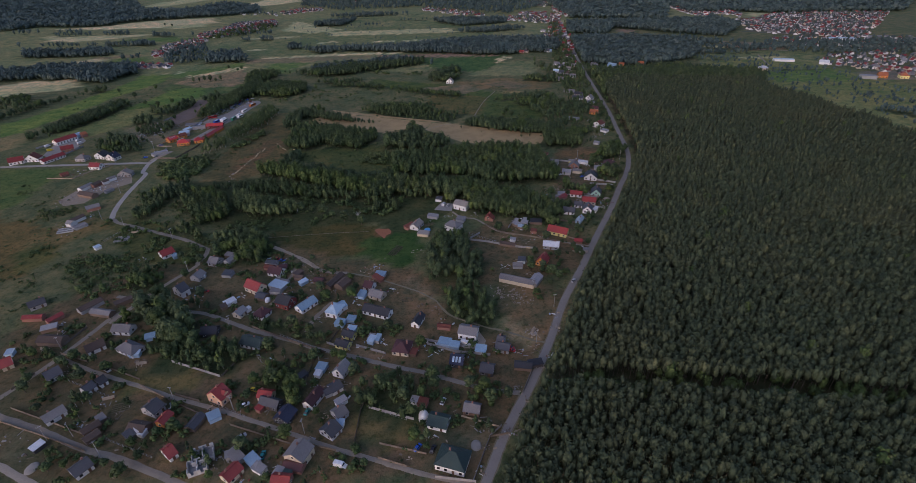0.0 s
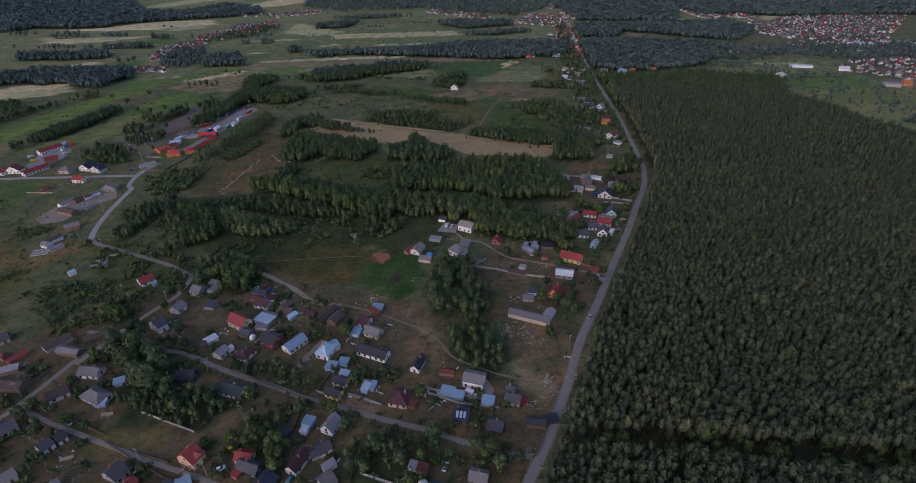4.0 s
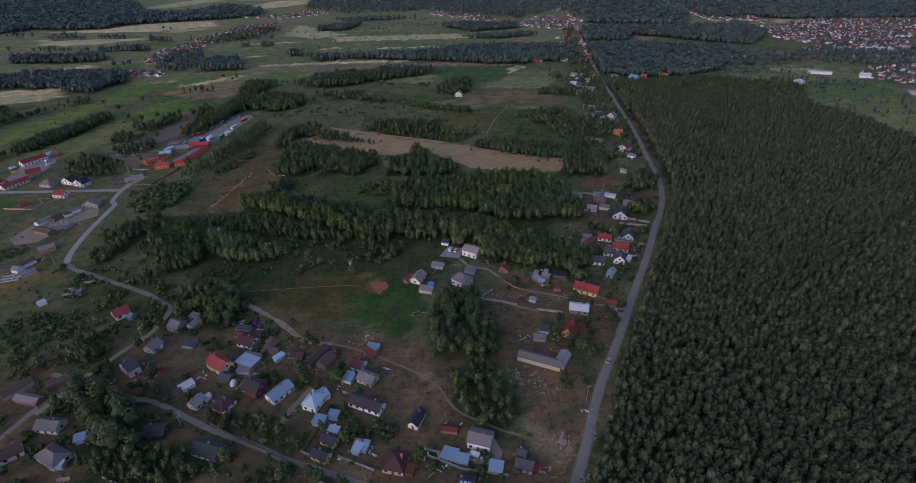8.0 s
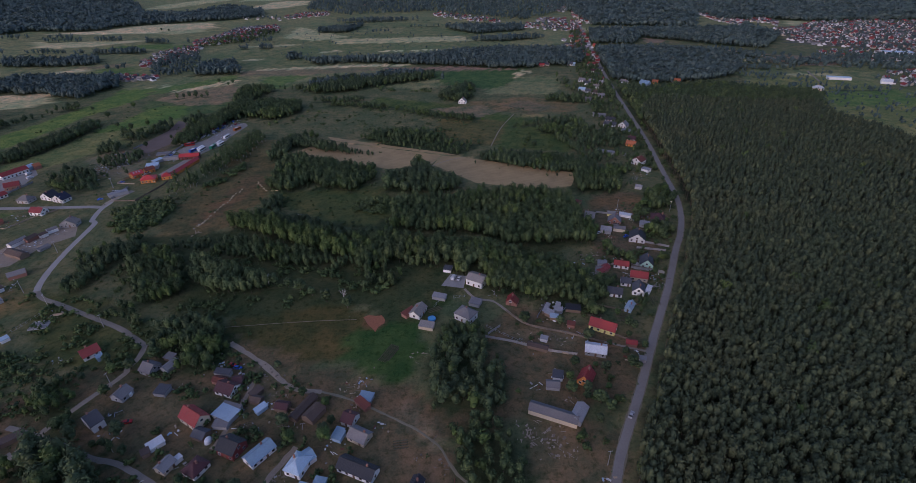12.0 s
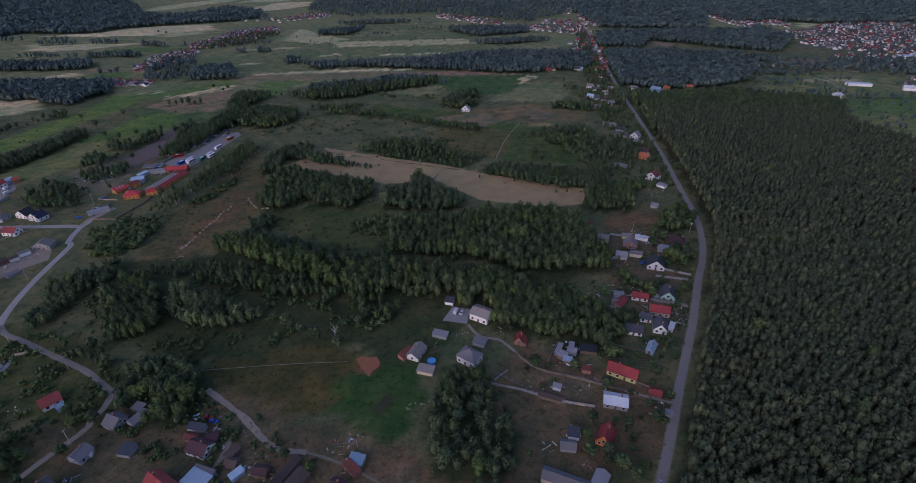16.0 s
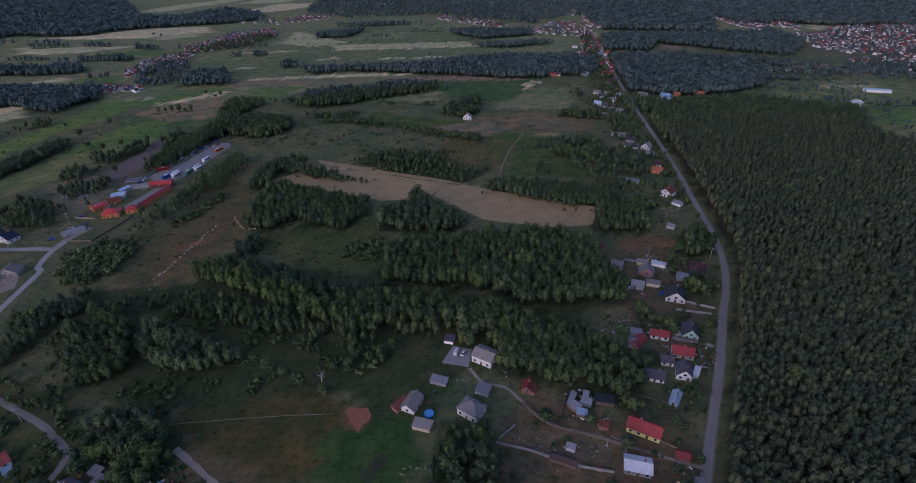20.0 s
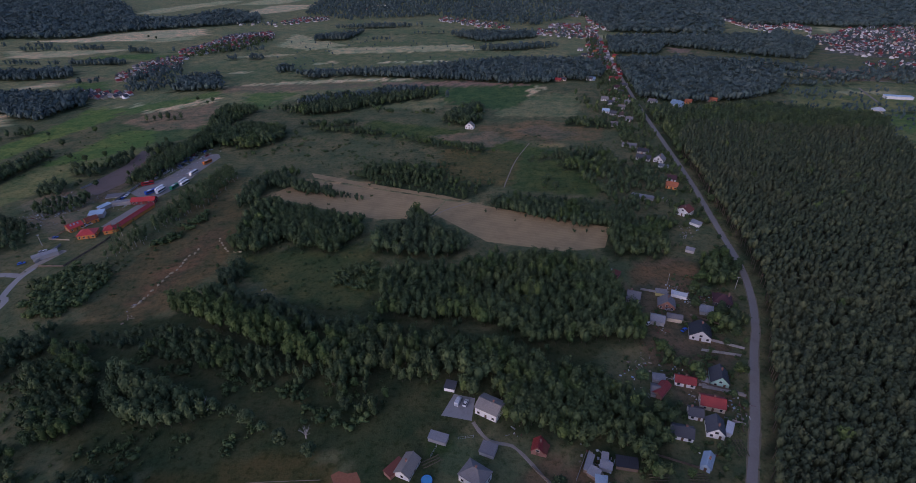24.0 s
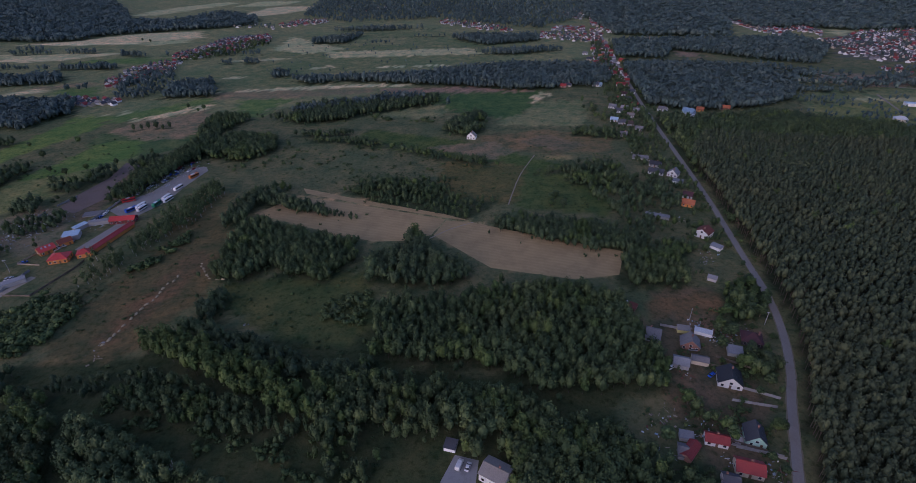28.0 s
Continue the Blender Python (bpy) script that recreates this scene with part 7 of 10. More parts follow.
log_pile(-295.2, 392.3, 20)
log_pile(-160.4, 164.2, 20)
log_pile(-337.5, 561.1, 35)
scrap(-159.2, 186.4, 2.5, 14, 0, "wood")
scrap(-160.9, 161.6, 2.5, 12, 1, "mixed")
scrap(-191.2, 142.9, 4, 16, 2, "stone")
scrap(-136.5, 138.7, 2, 8, 3, "stone")
scrap(-150.0, 154.7, 2, 8, 4, "wood")
scrap(-99.6, 127.9, 2.5, 16, 5, "stone")
scrap(-163.6, 150.2, 2.5, 10, 6, "mixed")
scrap(-176.7, 134.2, 2, 6, 7, "stone")
scrap(-63.7, 179.8, 3, 16, 8, "mixed")
scrap(-67.9, 170.8, 3, 14, 9, "mixed")
scrap(-58.8, 152.3, 2, 8, 10, "wood")
scrap(-52.6, 165.2, 2, 8, 11, "mixed")
scrap(-72.7, 125.5, 3, 14, 12, "mixed")
scrap(-101.1, 129.9, 2.5, 14, 13, "stone")
scrap(-98.8, 190.4, 2.5, 9, 14, "mixed")
scrap(-52.8, 203.9, 3, 10, 15, "mixed")
scrap(-55.8, 194.9, 2, 8, 16, "mixed")
scrap(6.4, 145.8, 3, 16, 17, "stone")
scrap(4.2, 186.5, 2.5, 10, 18, "mixed")
scrap(29.4, 189.8, 3, 14, 19, "mixed")
scrap(-12.2, 194.7, 2, 8, 20, "mixed")
scrap(-19.9, 130.4, 1.5, 6, 21, "wood")
scrap(-38.1, 188.2, 2, 8, 22, "wood")
scrap(-2.3, 155.3, 1.5, 5, 23, "wood")
scrap(38.5, 204.3, 2, 10, 24, "stone")
scrap(-123.1, 279.5, 4, 26, 25, "mixed")
scrap(-112.8, 274.6, 3, 18, 26, "mixed")
scrap(-139.8, 262.2, 2, 8, 27, "mixed")
scrap(-152.5, 239.5, 2.5, 10, 28, "mixed")
scrap(-97.5, 247.1, 4, 16, 29, "mixed")
scrap(-91.8, 260.2, 4, 14, 30, "wood")
scrap(-83.1, 247.1, 4, 18, 31, "wood")
scrap(-112.4, 238.8, 2.5, 12, 32, "mixed")
scrap(-74.6, 243.8, 2, 8, 33, "stone")
scrap(-126.3, 240.7, 2, 6, 34, "mixed")
scrap(-59.5, 234.4, 3, 8, 35, "mixed")
scrap(-57.3, 234.1, 2.5, 8, 36, "mixed")
scrap(-56.8, 265.6, 3, 14, 37, "wood")
scrap(-39.1, 243.1, 2, 8, 38, "mixed")
scrap(-11.2, 224.9, 2, 5, 39, "wood")
scrap(25.7, 241.5, 6, 40, 40, "earth")
scrap(33.6, 238.0, 6, 34, 41, "earth")
scrap(38.8, 232.0, 3, 12, 42, "earth")
scrap(38.8, 205.2, 2.5, 22, 43, "wood")
scrap(-17.3, 196.8, 3, 14, 44, "mixed")
scrap(-57.0, 209.6, 3, 10, 45, "mixed")
scrap(30.6, 267.8, 2, 8, 46, "mixed")
scrap(-17.4, 230.1, 5, 12, 47, "earth")
scrap(-232.2, 319.7, 2.5, 14, 48, "stone")
scrap(-204.6, 283.2, 2.5, 12, 49, "mixed")
scrap(-302.6, 400.0, 5, 26, 50, "stone")
scrap(-317.0, 374.0, 5, 16, 51, "stone")
scrap(-310.7, 403.2, 4, 16, 52, "stone")
scrap(-286.2, 322.1, 4, 14, 53, "stone")
scrap(-344.1, 437.4, 3, 10, 54, "mixed")
scrap(-346.5, 423.3, 4, 14, 55, "mixed")
scrap(44.8, 322.9, 4, 22, 56, "mixed")
scrap(46.8, 299.4, 3, 12, 57, "wood")
scrap(31.5, 299.4, 4, 14, 58, "mixed")
scrap(5.8, 356.0, 2, 6, 59, "mixed")
scrap(95.7, 358.0, 2, 8, 60, "mixed")
scrap(112.6, 352.2, 3, 20, 61, "mixed")
scrap(81.2, 289.0, 3, 12, 62, "mixed")
scrap(-26.7, 289.5, 3, 8, 63, "earth")
scrap(39.6, 274.1, 2, 8, 64, "mixed")
scrap(82.8, 281.3, 2, 10, 65, "mixed")
scrap(125.8, 435.6, 3, 18, 66, "mixed")
scrap(129.3, 431.9, 2, 12, 67, "mixed")
scrap(126.8, 423.8, 2.5, 14, 68, "mixed")
scrap(96.1, 405.8, 2.5, 10, 69, "mixed")
scrap(82.6, 459.2, 2, 8, 70, "mixed")
scrap(115.2, 437.0, 2, 6, 71, "wood")
scrap(140.4, 439.0, 2, 10, 72, "mixed")
scrap(114.2, 353.7, 3, 24, 73, "mixed")
scrap(81.0, 362.6, 3, 12, 74, "mixed")
scrap(106.1, 370.7, 2, 8, 75, "stone")
scrap(91.1, 326.8, 2, 8, 76, "mixed")
scrap(93.9, 374.2, 2, 8, 77, "mixed")
scrap(78.2, 360.0, 3, 12, 78, "mixed")
scrap(-331.8, 540.0, 7, 40, 79, "mixed")
scrap(-330.5, 554.6, 5, 24, 80, "stone")
scrap(-342.5, 537.9, 6, 26, 81, "mixed")
scrap(-276.5, 621.2, 6, 44, 82, "mixed")
scrap(-276.1, 607.5, 4, 18, 83, "wood")
scrap(-279.5, 635.8, 5, 36, 84, "mixed")
scrap(-293.5, 565.7, 3, 14, 85, "mixed")
scrap(-286.5, 548.5, 2.5, 10, 86, "mixed")
scrap(-280.0, 651.2, 6, 26, 87, "mixed")
scrap(-199.3, 422.5, 2, 8, 88, "stone")
scrap(-196.7, 412.8, 2, 10, 89, "wood")
scrap(-129.6, 438.4, 1, 4, 90, "stone")
scrap(71.3, 374.1, 2.5, 10, 91, "mixed")
scrap(77.3, 382.7, 3, 12, 92, "earth")
scrap(46.1, 319.8, 3, 14, 93, "mixed")
scrap(14.0, 338.0, 2, 8, 94, "mixed")
scrap(131.0, 569.6, 4, 16, 95, "mixed")
scrap(148.5, 516.2, 4, 18, 96, "mixed")
scrap(142.0, 505.3, 3, 14, 97, "stone")
scrap(147.1, 562.6, 3, 12, 98, "mixed")
scrap(152.0, 700.2, 4, 14, 99, "mixed")
scrap(159.0, 683.4, 4, 14, 100, "mixed")
scrap(157.6, 792.7, 6, 18, 101, "mixed")
scrap(117.3, 442.0, 3, 22, 102, "mixed")
scrap(120.1, 431.3, 3, 22, 103, "mixed")
scrap(85.0, 374.8, 4, 26, 104, "mixed")
scrap(94.4, 369.6, 3, 18, 105, "wood")
scrap(110.4, 372.1, 3, 20, 106, "stone")
scrap(-341.9, 538.0, 6, 36, 107, "mixed")
scrap(-341.3, 551.3, 6, 36, 108, "stone")
scrap(-342.9, 563.4, 6, 36, 109, "mixed")
scrap(-332.8, 567.4, 5, 30, 110, "stone")
scrap(-319.9, 563.5, 5, 24, 111, "stone")
scrap(-275.7, 644.9, 6, 30, 112, "mixed")
scrap(-271.0, 668.5, 6, 30, 113, "mixed")
scrap(-339.3, 534.9, 7, 26, 114, "stone")
scrap(-344.7, 558.4, 7, 26, 115, "mixed")
scrap(-345.2, 569.4, 6, 18, 116, "stone")
scrap(-331.8, 518.9, 6, 16, 117, "mixed")
scrap(-327.6, 558.4, 6, 18, 118, "stone")
scrap(-279.8, 625.6, 6, 24, 119, "mixed")
scrap(-274.4, 642.8, 6, 24, 120, "mixed")
scrap(-268.8, 654.9, 5, 18, 121, "stone")
scrap(-295.2, 553.2, 4, 16, 122, "mixed")
scrap(-98.6, 272.0, 4, 20, 123, "earth")
scrap(-53.3, 266.7, 5, 18, 124, "mixed")
scrap(-79.9, 258.0, 5, 16, 125, "wood")
scrap(46.6, 327.2, 4, 18, 126, "mixed")
scrap(52.1, 306.2, 5, 18, 127, "mixed")
scrap(-314.6, 382.3, 5, 26, 300, "stone")
scrap(-306.8, 393.4, 5, 30, 301, "mixed")
scrap(-301.3, 405.1, 5, 26, 302, "stone")
scrap(-298.2, 417.4, 4, 18, 303, "mixed")
scrap(-284.4, 331.6, 5, 22, 304, "stone")
scrap(-283.1, 343.4, 4, 20, 305, "mixed")
scrap(-332.0, 528.2, 6, 34, 306, "stone")
scrap(-331.0, 542.8, 6, 34, 307, "mixed")
scrap(-320.4, 547.9, 5, 24, 308, "stone")
scrap(-345.7, 553.1, 5, 24, 309, "mixed")
scrap(-286.8, 628.4, 4, 26, 310, "stone")
scrap(-277.3, 642.8, 5, 34, 311, "mixed")
scrap(-270.2, 658.0, 5, 30, 312, "stone")
rng_yard = random.Random(77)
for hx, hy, hr in [f for f in FOOT if f[2] > 1.9 and f[1] < 300 and -235 < f[0] < 60][::4]:
    turn = rng_yard.uniform(0, 6.28)
    scrap(hx + math.cos(turn) * (hr + 3.2), hy + math.sin(turn) * (hr + 3.2), 1.8, 9, rng_yard.randrange(999), rng_yard.choice(("mixed", "wood", "mixed", "stone")))
pool(-21.7, 315.2)
tank(-16.0, 150.0, 2.3, 4.2)
tank(-110.3, 235.7, 1.6, 2.2, (0.7, 0.71, 0.72), "pale tarpaulin drawn over a stack", "tarpaulin_stack")
tank(104.6, 369.7, 2.6, 1.2, (0.42, 0.38, 0.36), "low round brown garden tub beside the house", "garden_tub")
tank(-327.5, 553.7, 2.0, 1.8, (0.72, 0.72, 0.7), "pale tarpaulin drawn over a heap", "tarpaulin_stack")
tank(6.1, 135.9, 2.2, 0.7, (0.36, 0.32, 0.27), "low heap of pale building sand", "sand_mound")
tank(-170.3, 128.5, 2.4, 0.7, (0.46, 0.41, 0.33), "low heap of pale building sand", "sand_mound")
tank(38.8, 204.1, 1.7, 0.5, (0.33, 0.29, 0.24), "low heap of pale building sand", "sand_mound")
beds(-42.5, 288.8, 65, 13, 5, 5)
beds(-41.2, 288.4, 65, 10, 4, 4)
beds(-113.7, 167.8, 0, 6, 5, 4)
beds(-29.9, 235.4, 10, 6, 5, 4)
beds(83.1, 317.9, 0, 8, 7, 6)
beds(-98.1, 243.2, 30, 8, 5, 5)
beds(-151.8, 159.6, 20, 8, 6, 5)
beds(68.4, 318.0, 0, 8, 6, 5)
beds(104.6, 332.5, 90, 8, 5, 4)
beds(-21.0, 324.6, 30, 8, 4, 3)

# ---- woods ----
open_ground(180, 660, 184, 700, 192, 796, 204, 917, 225, 1109, 246, 1293, 281, 1556, 292, 1556, 257, 1293, 236, 1109, 215, 917, 203, 796, 195, 700, 191, 660)
open_ground(-161, 177, -160, 193, -115, 176, -117, 160, -138, 168)
open_ground(-50, 143, -49, 155, -38, 156, -22, 148, -23, 129, -35, 132)
open_ground(-46, 211, -46, 239, -29, 239, -8, 220, -16, 201, -27, 218)
open_ground(22, 240, 41, 240, 50, 216, 44, 195, 28, 202)
open_ground(-156, 245, -163, 269, -141, 266, -128, 239)
open_ground(-112, 178, -102, 192, -93, 190, -93, 174)
open_ground(-137, 321, -79, 329, -63, 311, -68, 283, -106, 290)
open_ground(-60, 294, -34, 315, -30, 277, -44, 264)
open_ground(17, 303, 49, 292, 37, 268, 17, 274)
clear(41, 167, 58, 171, 136, 163, 208, 154, 201, 144, 131, 153, 56, 163, 38, 162)
clear(-100, 430, 900, 430, 900, 1500, -100, 1500)
wood("pine", 3.0, 12.5, 15.5, 8, 103, 19, 126, 25, 140, 33, 156, 42, 173, 56, 204, 67, 231, 85, 266, 103, 304, 124, 345, 143, 388, 153, 407, 164, 435, 172, 469, 178, 516, 188, 598, 196, 683, 230, 740, 339, 715, 411, 710, 409, 655, 426, 618, 431, 568, 445, 537, 443, 498, 450, 473, 331, 290, 239, 179, 201, 91, 22, 103, wide=0.93, fill=0.97)
AVOID.clear()
clear(-100, 0, 900, 0, 900, 430, -100, 430)
wood("pinefar", 3.4, 13, 15.5, 8, 103, 19, 126, 25, 140, 33, 156, 42, 173, 56, 204, 67, 231, 85, 266, 103, 304, 124, 345, 143, 388, 153, 407, 164, 435, 172, 469, 178, 516, 188, 598, 196, 683, 230, 740, 339, 715, 411, 710, 409, 655, 426, 618, 431, 568, 445, 537, 443, 498, 450, 473, 331, 290, 239, 179, 201, 91, 22, 103, wide=1.0, fill=0.97)
AVOID.clear()
wood("shrub", 3.2, 2.5, 6, 41, 166, 58, 170, 134, 160, 206, 152, 200, 145, 131, 153, 56, 163, 37, 162, fill=0.8)
wood("light", 5, 8, 11, 41, 169, 58, 173, 136, 167, 206, 155, 201, 149, 131, 157, 56, 167, wide=0.75, fill=0.5)
wood("light", 6, 7, 11, 75, 251, 93, 268, 72, 215, 51, 183, 45, 183, 59, 215, wide=0.75, fill=0.25)
wood("light", 7, 9, 12, 306, 422, 368, 411, 312, 344, 271, 360, wide=0.75, fill=0.5)
wood("shrub", 3.6, 2.5, 5.5, -264, 417, -265, 457, -244, 467, -230, 447, -233, 421, -242, 409)
wood("dark", 4.5, 7, 11, -170, 301, -166, 315, -141, 312, -126, 299, -123, 287, -130, 281, -148, 285, -161, 289, wide=0.75)
wood("leaf", 4.0, 9, 13, 32, 377, 33, 370, 55, 368, 48, 342, 9, 341, 9, 350, -3, 357, -9, 360, -18, 367, -12, 389, 15, 392, wide=0.7)
wood("leaf", 3.9, 8, 12, -145, 534, -134, 538, -122, 535, -85, 523, -81, 506, -94, 478, -128, 486, wide=0.72)
wood("dark", 3.6, 4, 6, -157, 594, -93, 564, -92, 557, -151, 575, wide=0.75)
wood("dark", 4, 7, 10, 9, 557, 31, 564, 84, 553, 114, 536, 106, 507, 56, 528, 20, 541, wide=0.7)
wood("leaf", 4.4, 5, 8, -114, 609, -91, 626, -31, 632, -23, 604, 14, 589, -11, 561, -71, 579, wide=0.75, fill=0.65)
wood("birch", 3.6, 8, 12, -248, 472, -246, 490, -239, 530, -236, 561, -236, 594, -225, 621, -211, 610, -213, 557, -219, 536, -231, 510, -233, 481, wide=0.9, fill=0.4)
wood("shrub", 3.6, 2.5, 5, -228, 482, -220, 508, -212, 545, -205, 530, -214, 498)
wood("shrub", 3.6, 3, 6, -273, 440, -261, 463, -234, 453, -231, 432, -239, 415, -251, 414)
wood("leaf", 3.9, 8, 12, -170, 483, -172, 502, -175, 534, -167, 555, -138, 542, -126, 527, -136, 492, -148, 477, wide=0.72)
wood("leaf", 3.9, 7, 10, -136, 497, -127, 525, -109, 536, -94, 479, -120, 485, wide=0.72)
wood("dark", 4, 8, 11, -192, 557, -193, 584, -188, 605, -170, 600, -119, 575, -115, 561, -174, 584, -177, 548, -187, 544, wide=0.7)
wood("dark", 4.5, 6, 9, -354, 537, -352, 558, -321, 567, -310, 549, -329, 529, wide=0.75)
wood("birch", 4, 8, 12, -303, 597, -307, 631, -298, 670, -283, 714, -272, 691, -281, 619, -289, 587, wide=0.9)
wood("dark", 4.5, 7, 10, -307, 601, -302, 657, -293, 767, -272, 739, -280, 657, -293, 589, wide=0.75)
wood("dark", 4.2, 7, 11, 124, 620, 158, 620, 154, 587, 131, 532, 109, 544, 74, 648, 127, 662, wide=0.75, fill=0.5)
wood("dark", 4.2, 7, 10, 8, 558, 81, 551, 84, 532, 140, 526, 135, 509, 75, 514, 11, 544, wide=0.75)
wood("leaf", 4.0, 9, 12, 89, 505, 107, 516, 128, 505, 123, 475, 84, 475, wide=0.7)
wood("dark", 4.5, 8, 12, -22, 287, -3, 298, 14, 274, 16, 254, 5, 250, -12, 250, -19, 263, wide=0.8)
wood("leaf", 4.0, 6, 10, -9, 242, 5, 248, 16, 237, 22, 219, 17, 210, 4, 209, -4, 216, wide=0.75)
wood("dark", 4.6, 11, 15, -180, 231, -179, 242, -167, 238, -151, 227, -143, 216, -139, 200, -147, 194, -160, 205, -169, 218, wide=0.8)
wood("leaf", 4.4, 8, 12, -157, 205, -144, 208, -134, 202, -132, 194, -143, 194, wide=0.75)
wood("leaf", 4.4, 7, 10, -128, 195, -119, 202, -104, 192, -103, 185, -118, 187, wide=0.75)
wood("leaf", 2.6, 3, 5, -147, 195, -126, 185, -122, 180, -130, 180, -145, 190, wide=0.6)
wood("light", 4.5, 6, 9, -206, 255, -196, 259, -187, 249, -194, 245, wide=0.75)
wood("light", 4.5, 6, 9, -190, 223, -183, 227, -173, 218, -179, 214, wide=0.75)
wood("shrub", 3.4, 1, 2.4, -255, 273, -251, 287, -221, 284, -200, 277, -194, 263, -211, 251, -229, 249, fill=0.5)
wood("dark", 4.5, 4, 7, -183, 200, -178, 205, -173, 200, -175, 192, wide=0.75, fill=0.7)
wood("dark", 4.5, 5, 8, -155, 236, -139, 229, -132, 219, -143, 222, wide=0.75, fill=0.7)
wood("leaf", 4.5, 4, 7, -114, 217, -98, 218, -86, 211, -94, 205, -110, 211, wide=0.75, fill=0.6)
wood("leaf", 4.5, 4, 7, -84, 206, -72, 209, -69, 199, -81, 201, wide=0.75, fill=0.7)
wood("leaf", 4.5, 8, 12, -159, 289, -143, 306, -127, 300, -124, 274, -141, 272, wide=0.75)
wood("shrub", 4, 1.5, 4, -251, 274, -233, 289, -191, 274, -189, 252, -207, 240, -218, 233, fill=0.6)
wood("shrub", 5, 1, 2.5, -172, 553, -79, 495, -58, 418, -92, 397, -146, 425, -165, 466, fill=0.3)
wood("shrub", 5, 1, 3, -82, 368, -41, 371, -37, 353, -48, 344, -80, 343, fill=0.35)
wood("shrub", 6, 1, 2.5, -133, 667, -20, 637, -18, 578, -102, 602, fill=0.4)
wood("shrub", 6, 1, 2.5, -241, 456, -235, 490, -214, 496, -204, 456, -213, 425, fill=0.2)
wood("shrub", 5, 1.5, 3.5, -235, 351, -229, 370, -211, 366, -204, 348, -210, 329, fill=0.35)
wood("shrub", 3, 0.8, 2.2, -204, 720, -36, 711, 42, 658, 16, 567, -88, 608, -179, 645, fill=0.26, patchy=True)
wood("shrub", 3, 0.8, 2.2, 47, 719, 140, 718, 117, 525, 59, 558, 30, 644, fill=0.26, patchy=True)
wood("shrub", 3, 0.8, 2.2, -262, 456, -255, 539, -242, 608, -212, 597, -194, 487, -199, 409, fill=0.208, patchy=True)
wood("shrub", 3, 0.8, 2.2, -506, 650, -443, 733, -332, 755, -325, 708, -395, 584, fill=0.13, patchy=True)
wood("shrub", 3, 0.8, 2.2, -219, 340, -177, 365, -130, 329, -121, 290, -171, 299, fill=0.312, patchy=True)
wood("shrub", 3, 0.8, 2.2, -163, 314, -118, 330, -62, 323, -65, 287, -104, 280, fill=0.312, patchy=True)
wood("shrub", 3, 0.8, 2.2, -386, 412, -279, 358, -244, 316, -255, 270, -276, 271, fill=0.364, patchy=True)
wood("shrub", 3, 0.8, 2.2, -317, 303, -242, 286, -177, 264, -211, 215, -250, 216, fill=0.572, patchy=True)
wood("shrub", 3, 0.8, 2.2, 122, 493, 152, 460, 129, 375, 91, 313, 73, 341, fill=0.467, patchy=True)
wood("shrub", 3, 0.8, 2.2, 23, 258, 67, 258, 47, 200, 24, 208, fill=0.312, patchy=True)
clear(20, 252, 57, 245, 58, 225, 49, 204, 34, 207, 24, 221)
clear(-170, 182, -126, 179, -118, 164, -156, 166)
clear(-113, 187, -96, 186, -93, 170, -109, 172)
clear(-51, 154, -18, 151, -17, 134, -44, 137)
wood("shrub", 2.6, 1.0, 3.4, -235, 205, -133, 243, -67, 259, 21, 190, 24, 157, 2, 125, -64, 119, -165, 123, fill=0.42, patchy=0.12)
AVOID.clear()
wood("shrub", 2.6, 1, 3.2, -188, 279, -130, 298, -69, 263, -108, 240, fill=0.5, patchy=0.0)
wood("shrub", 3, 1, 3, -195, 353, -156, 403, -112, 366, -80, 319, -141, 312, fill=0.4, patchy=0.05)
wood("shrub", 2.6, 0.7, 2.4, 55, 372, 96, 406, 153, 438, 103, 316, 39, 315, 33, 338, fill=0.5, patchy=True)
wood("dark", 5.25, 4.2, 10.5, -330, 670, -319, 702, -303, 662, -316, 645, fill=0.765, wide=0.8)
wood("shrub", 6.300, 1.2, 4.2, -116, 645, -36, 640, -28, 596, -98, 580, fill=0.51, wide=0.8)
wood("shrub", 3.4, 1.2, 3, -320, 341, -325, 358, -303, 362, -294, 357, -308, 337, fill=0.9)
wood("shrub", 3.4, 1.2, 3, -255, 277, -254, 289, -239, 292, -221, 273, -221, 256, -239, 259, fill=0.6)
wood("shrub", 3.4, 1.2, 3, -288, 293, -277, 303, -273, 296, -282, 287, fill=0.7)
wood("shrub", 3.4, 1.2, 3, -235, 351, -228, 368, -209, 363, -202, 337, -213, 326, fill=0.2)
wood("shrub", 3, 2, 4, -166, 390, -129, 372, -104, 362, -102, 352, -129, 359, -155, 372, fill=0.5, patchy=True)
wood("leaf", 3.9, 9, 12, 139, 464, 150, 475, 155, 472, 150, 457, 144, 443, 135, 441, 135, 451, wide=0.8, fill=0.5)
wood("leaf", 3.9, 8, 11, 127, 412, 137, 420, 148, 421, 143, 409, 132, 403, 124, 405, wide=0.8, fill=0.6)
wood("leaf", 3.9, 8, 11, 160, 453, 167, 456, 160, 443, 157, 444, wide=0.8, fill=0.7)
wood("leaf", 3.9, 8, 11, 11, 371, 49, 377, 69, 358, 79, 349, 77, 335, 68, 324, 53, 324, 40, 327, 30, 338, 9, 344, wide=0.7, fill=0.8, seed=8)
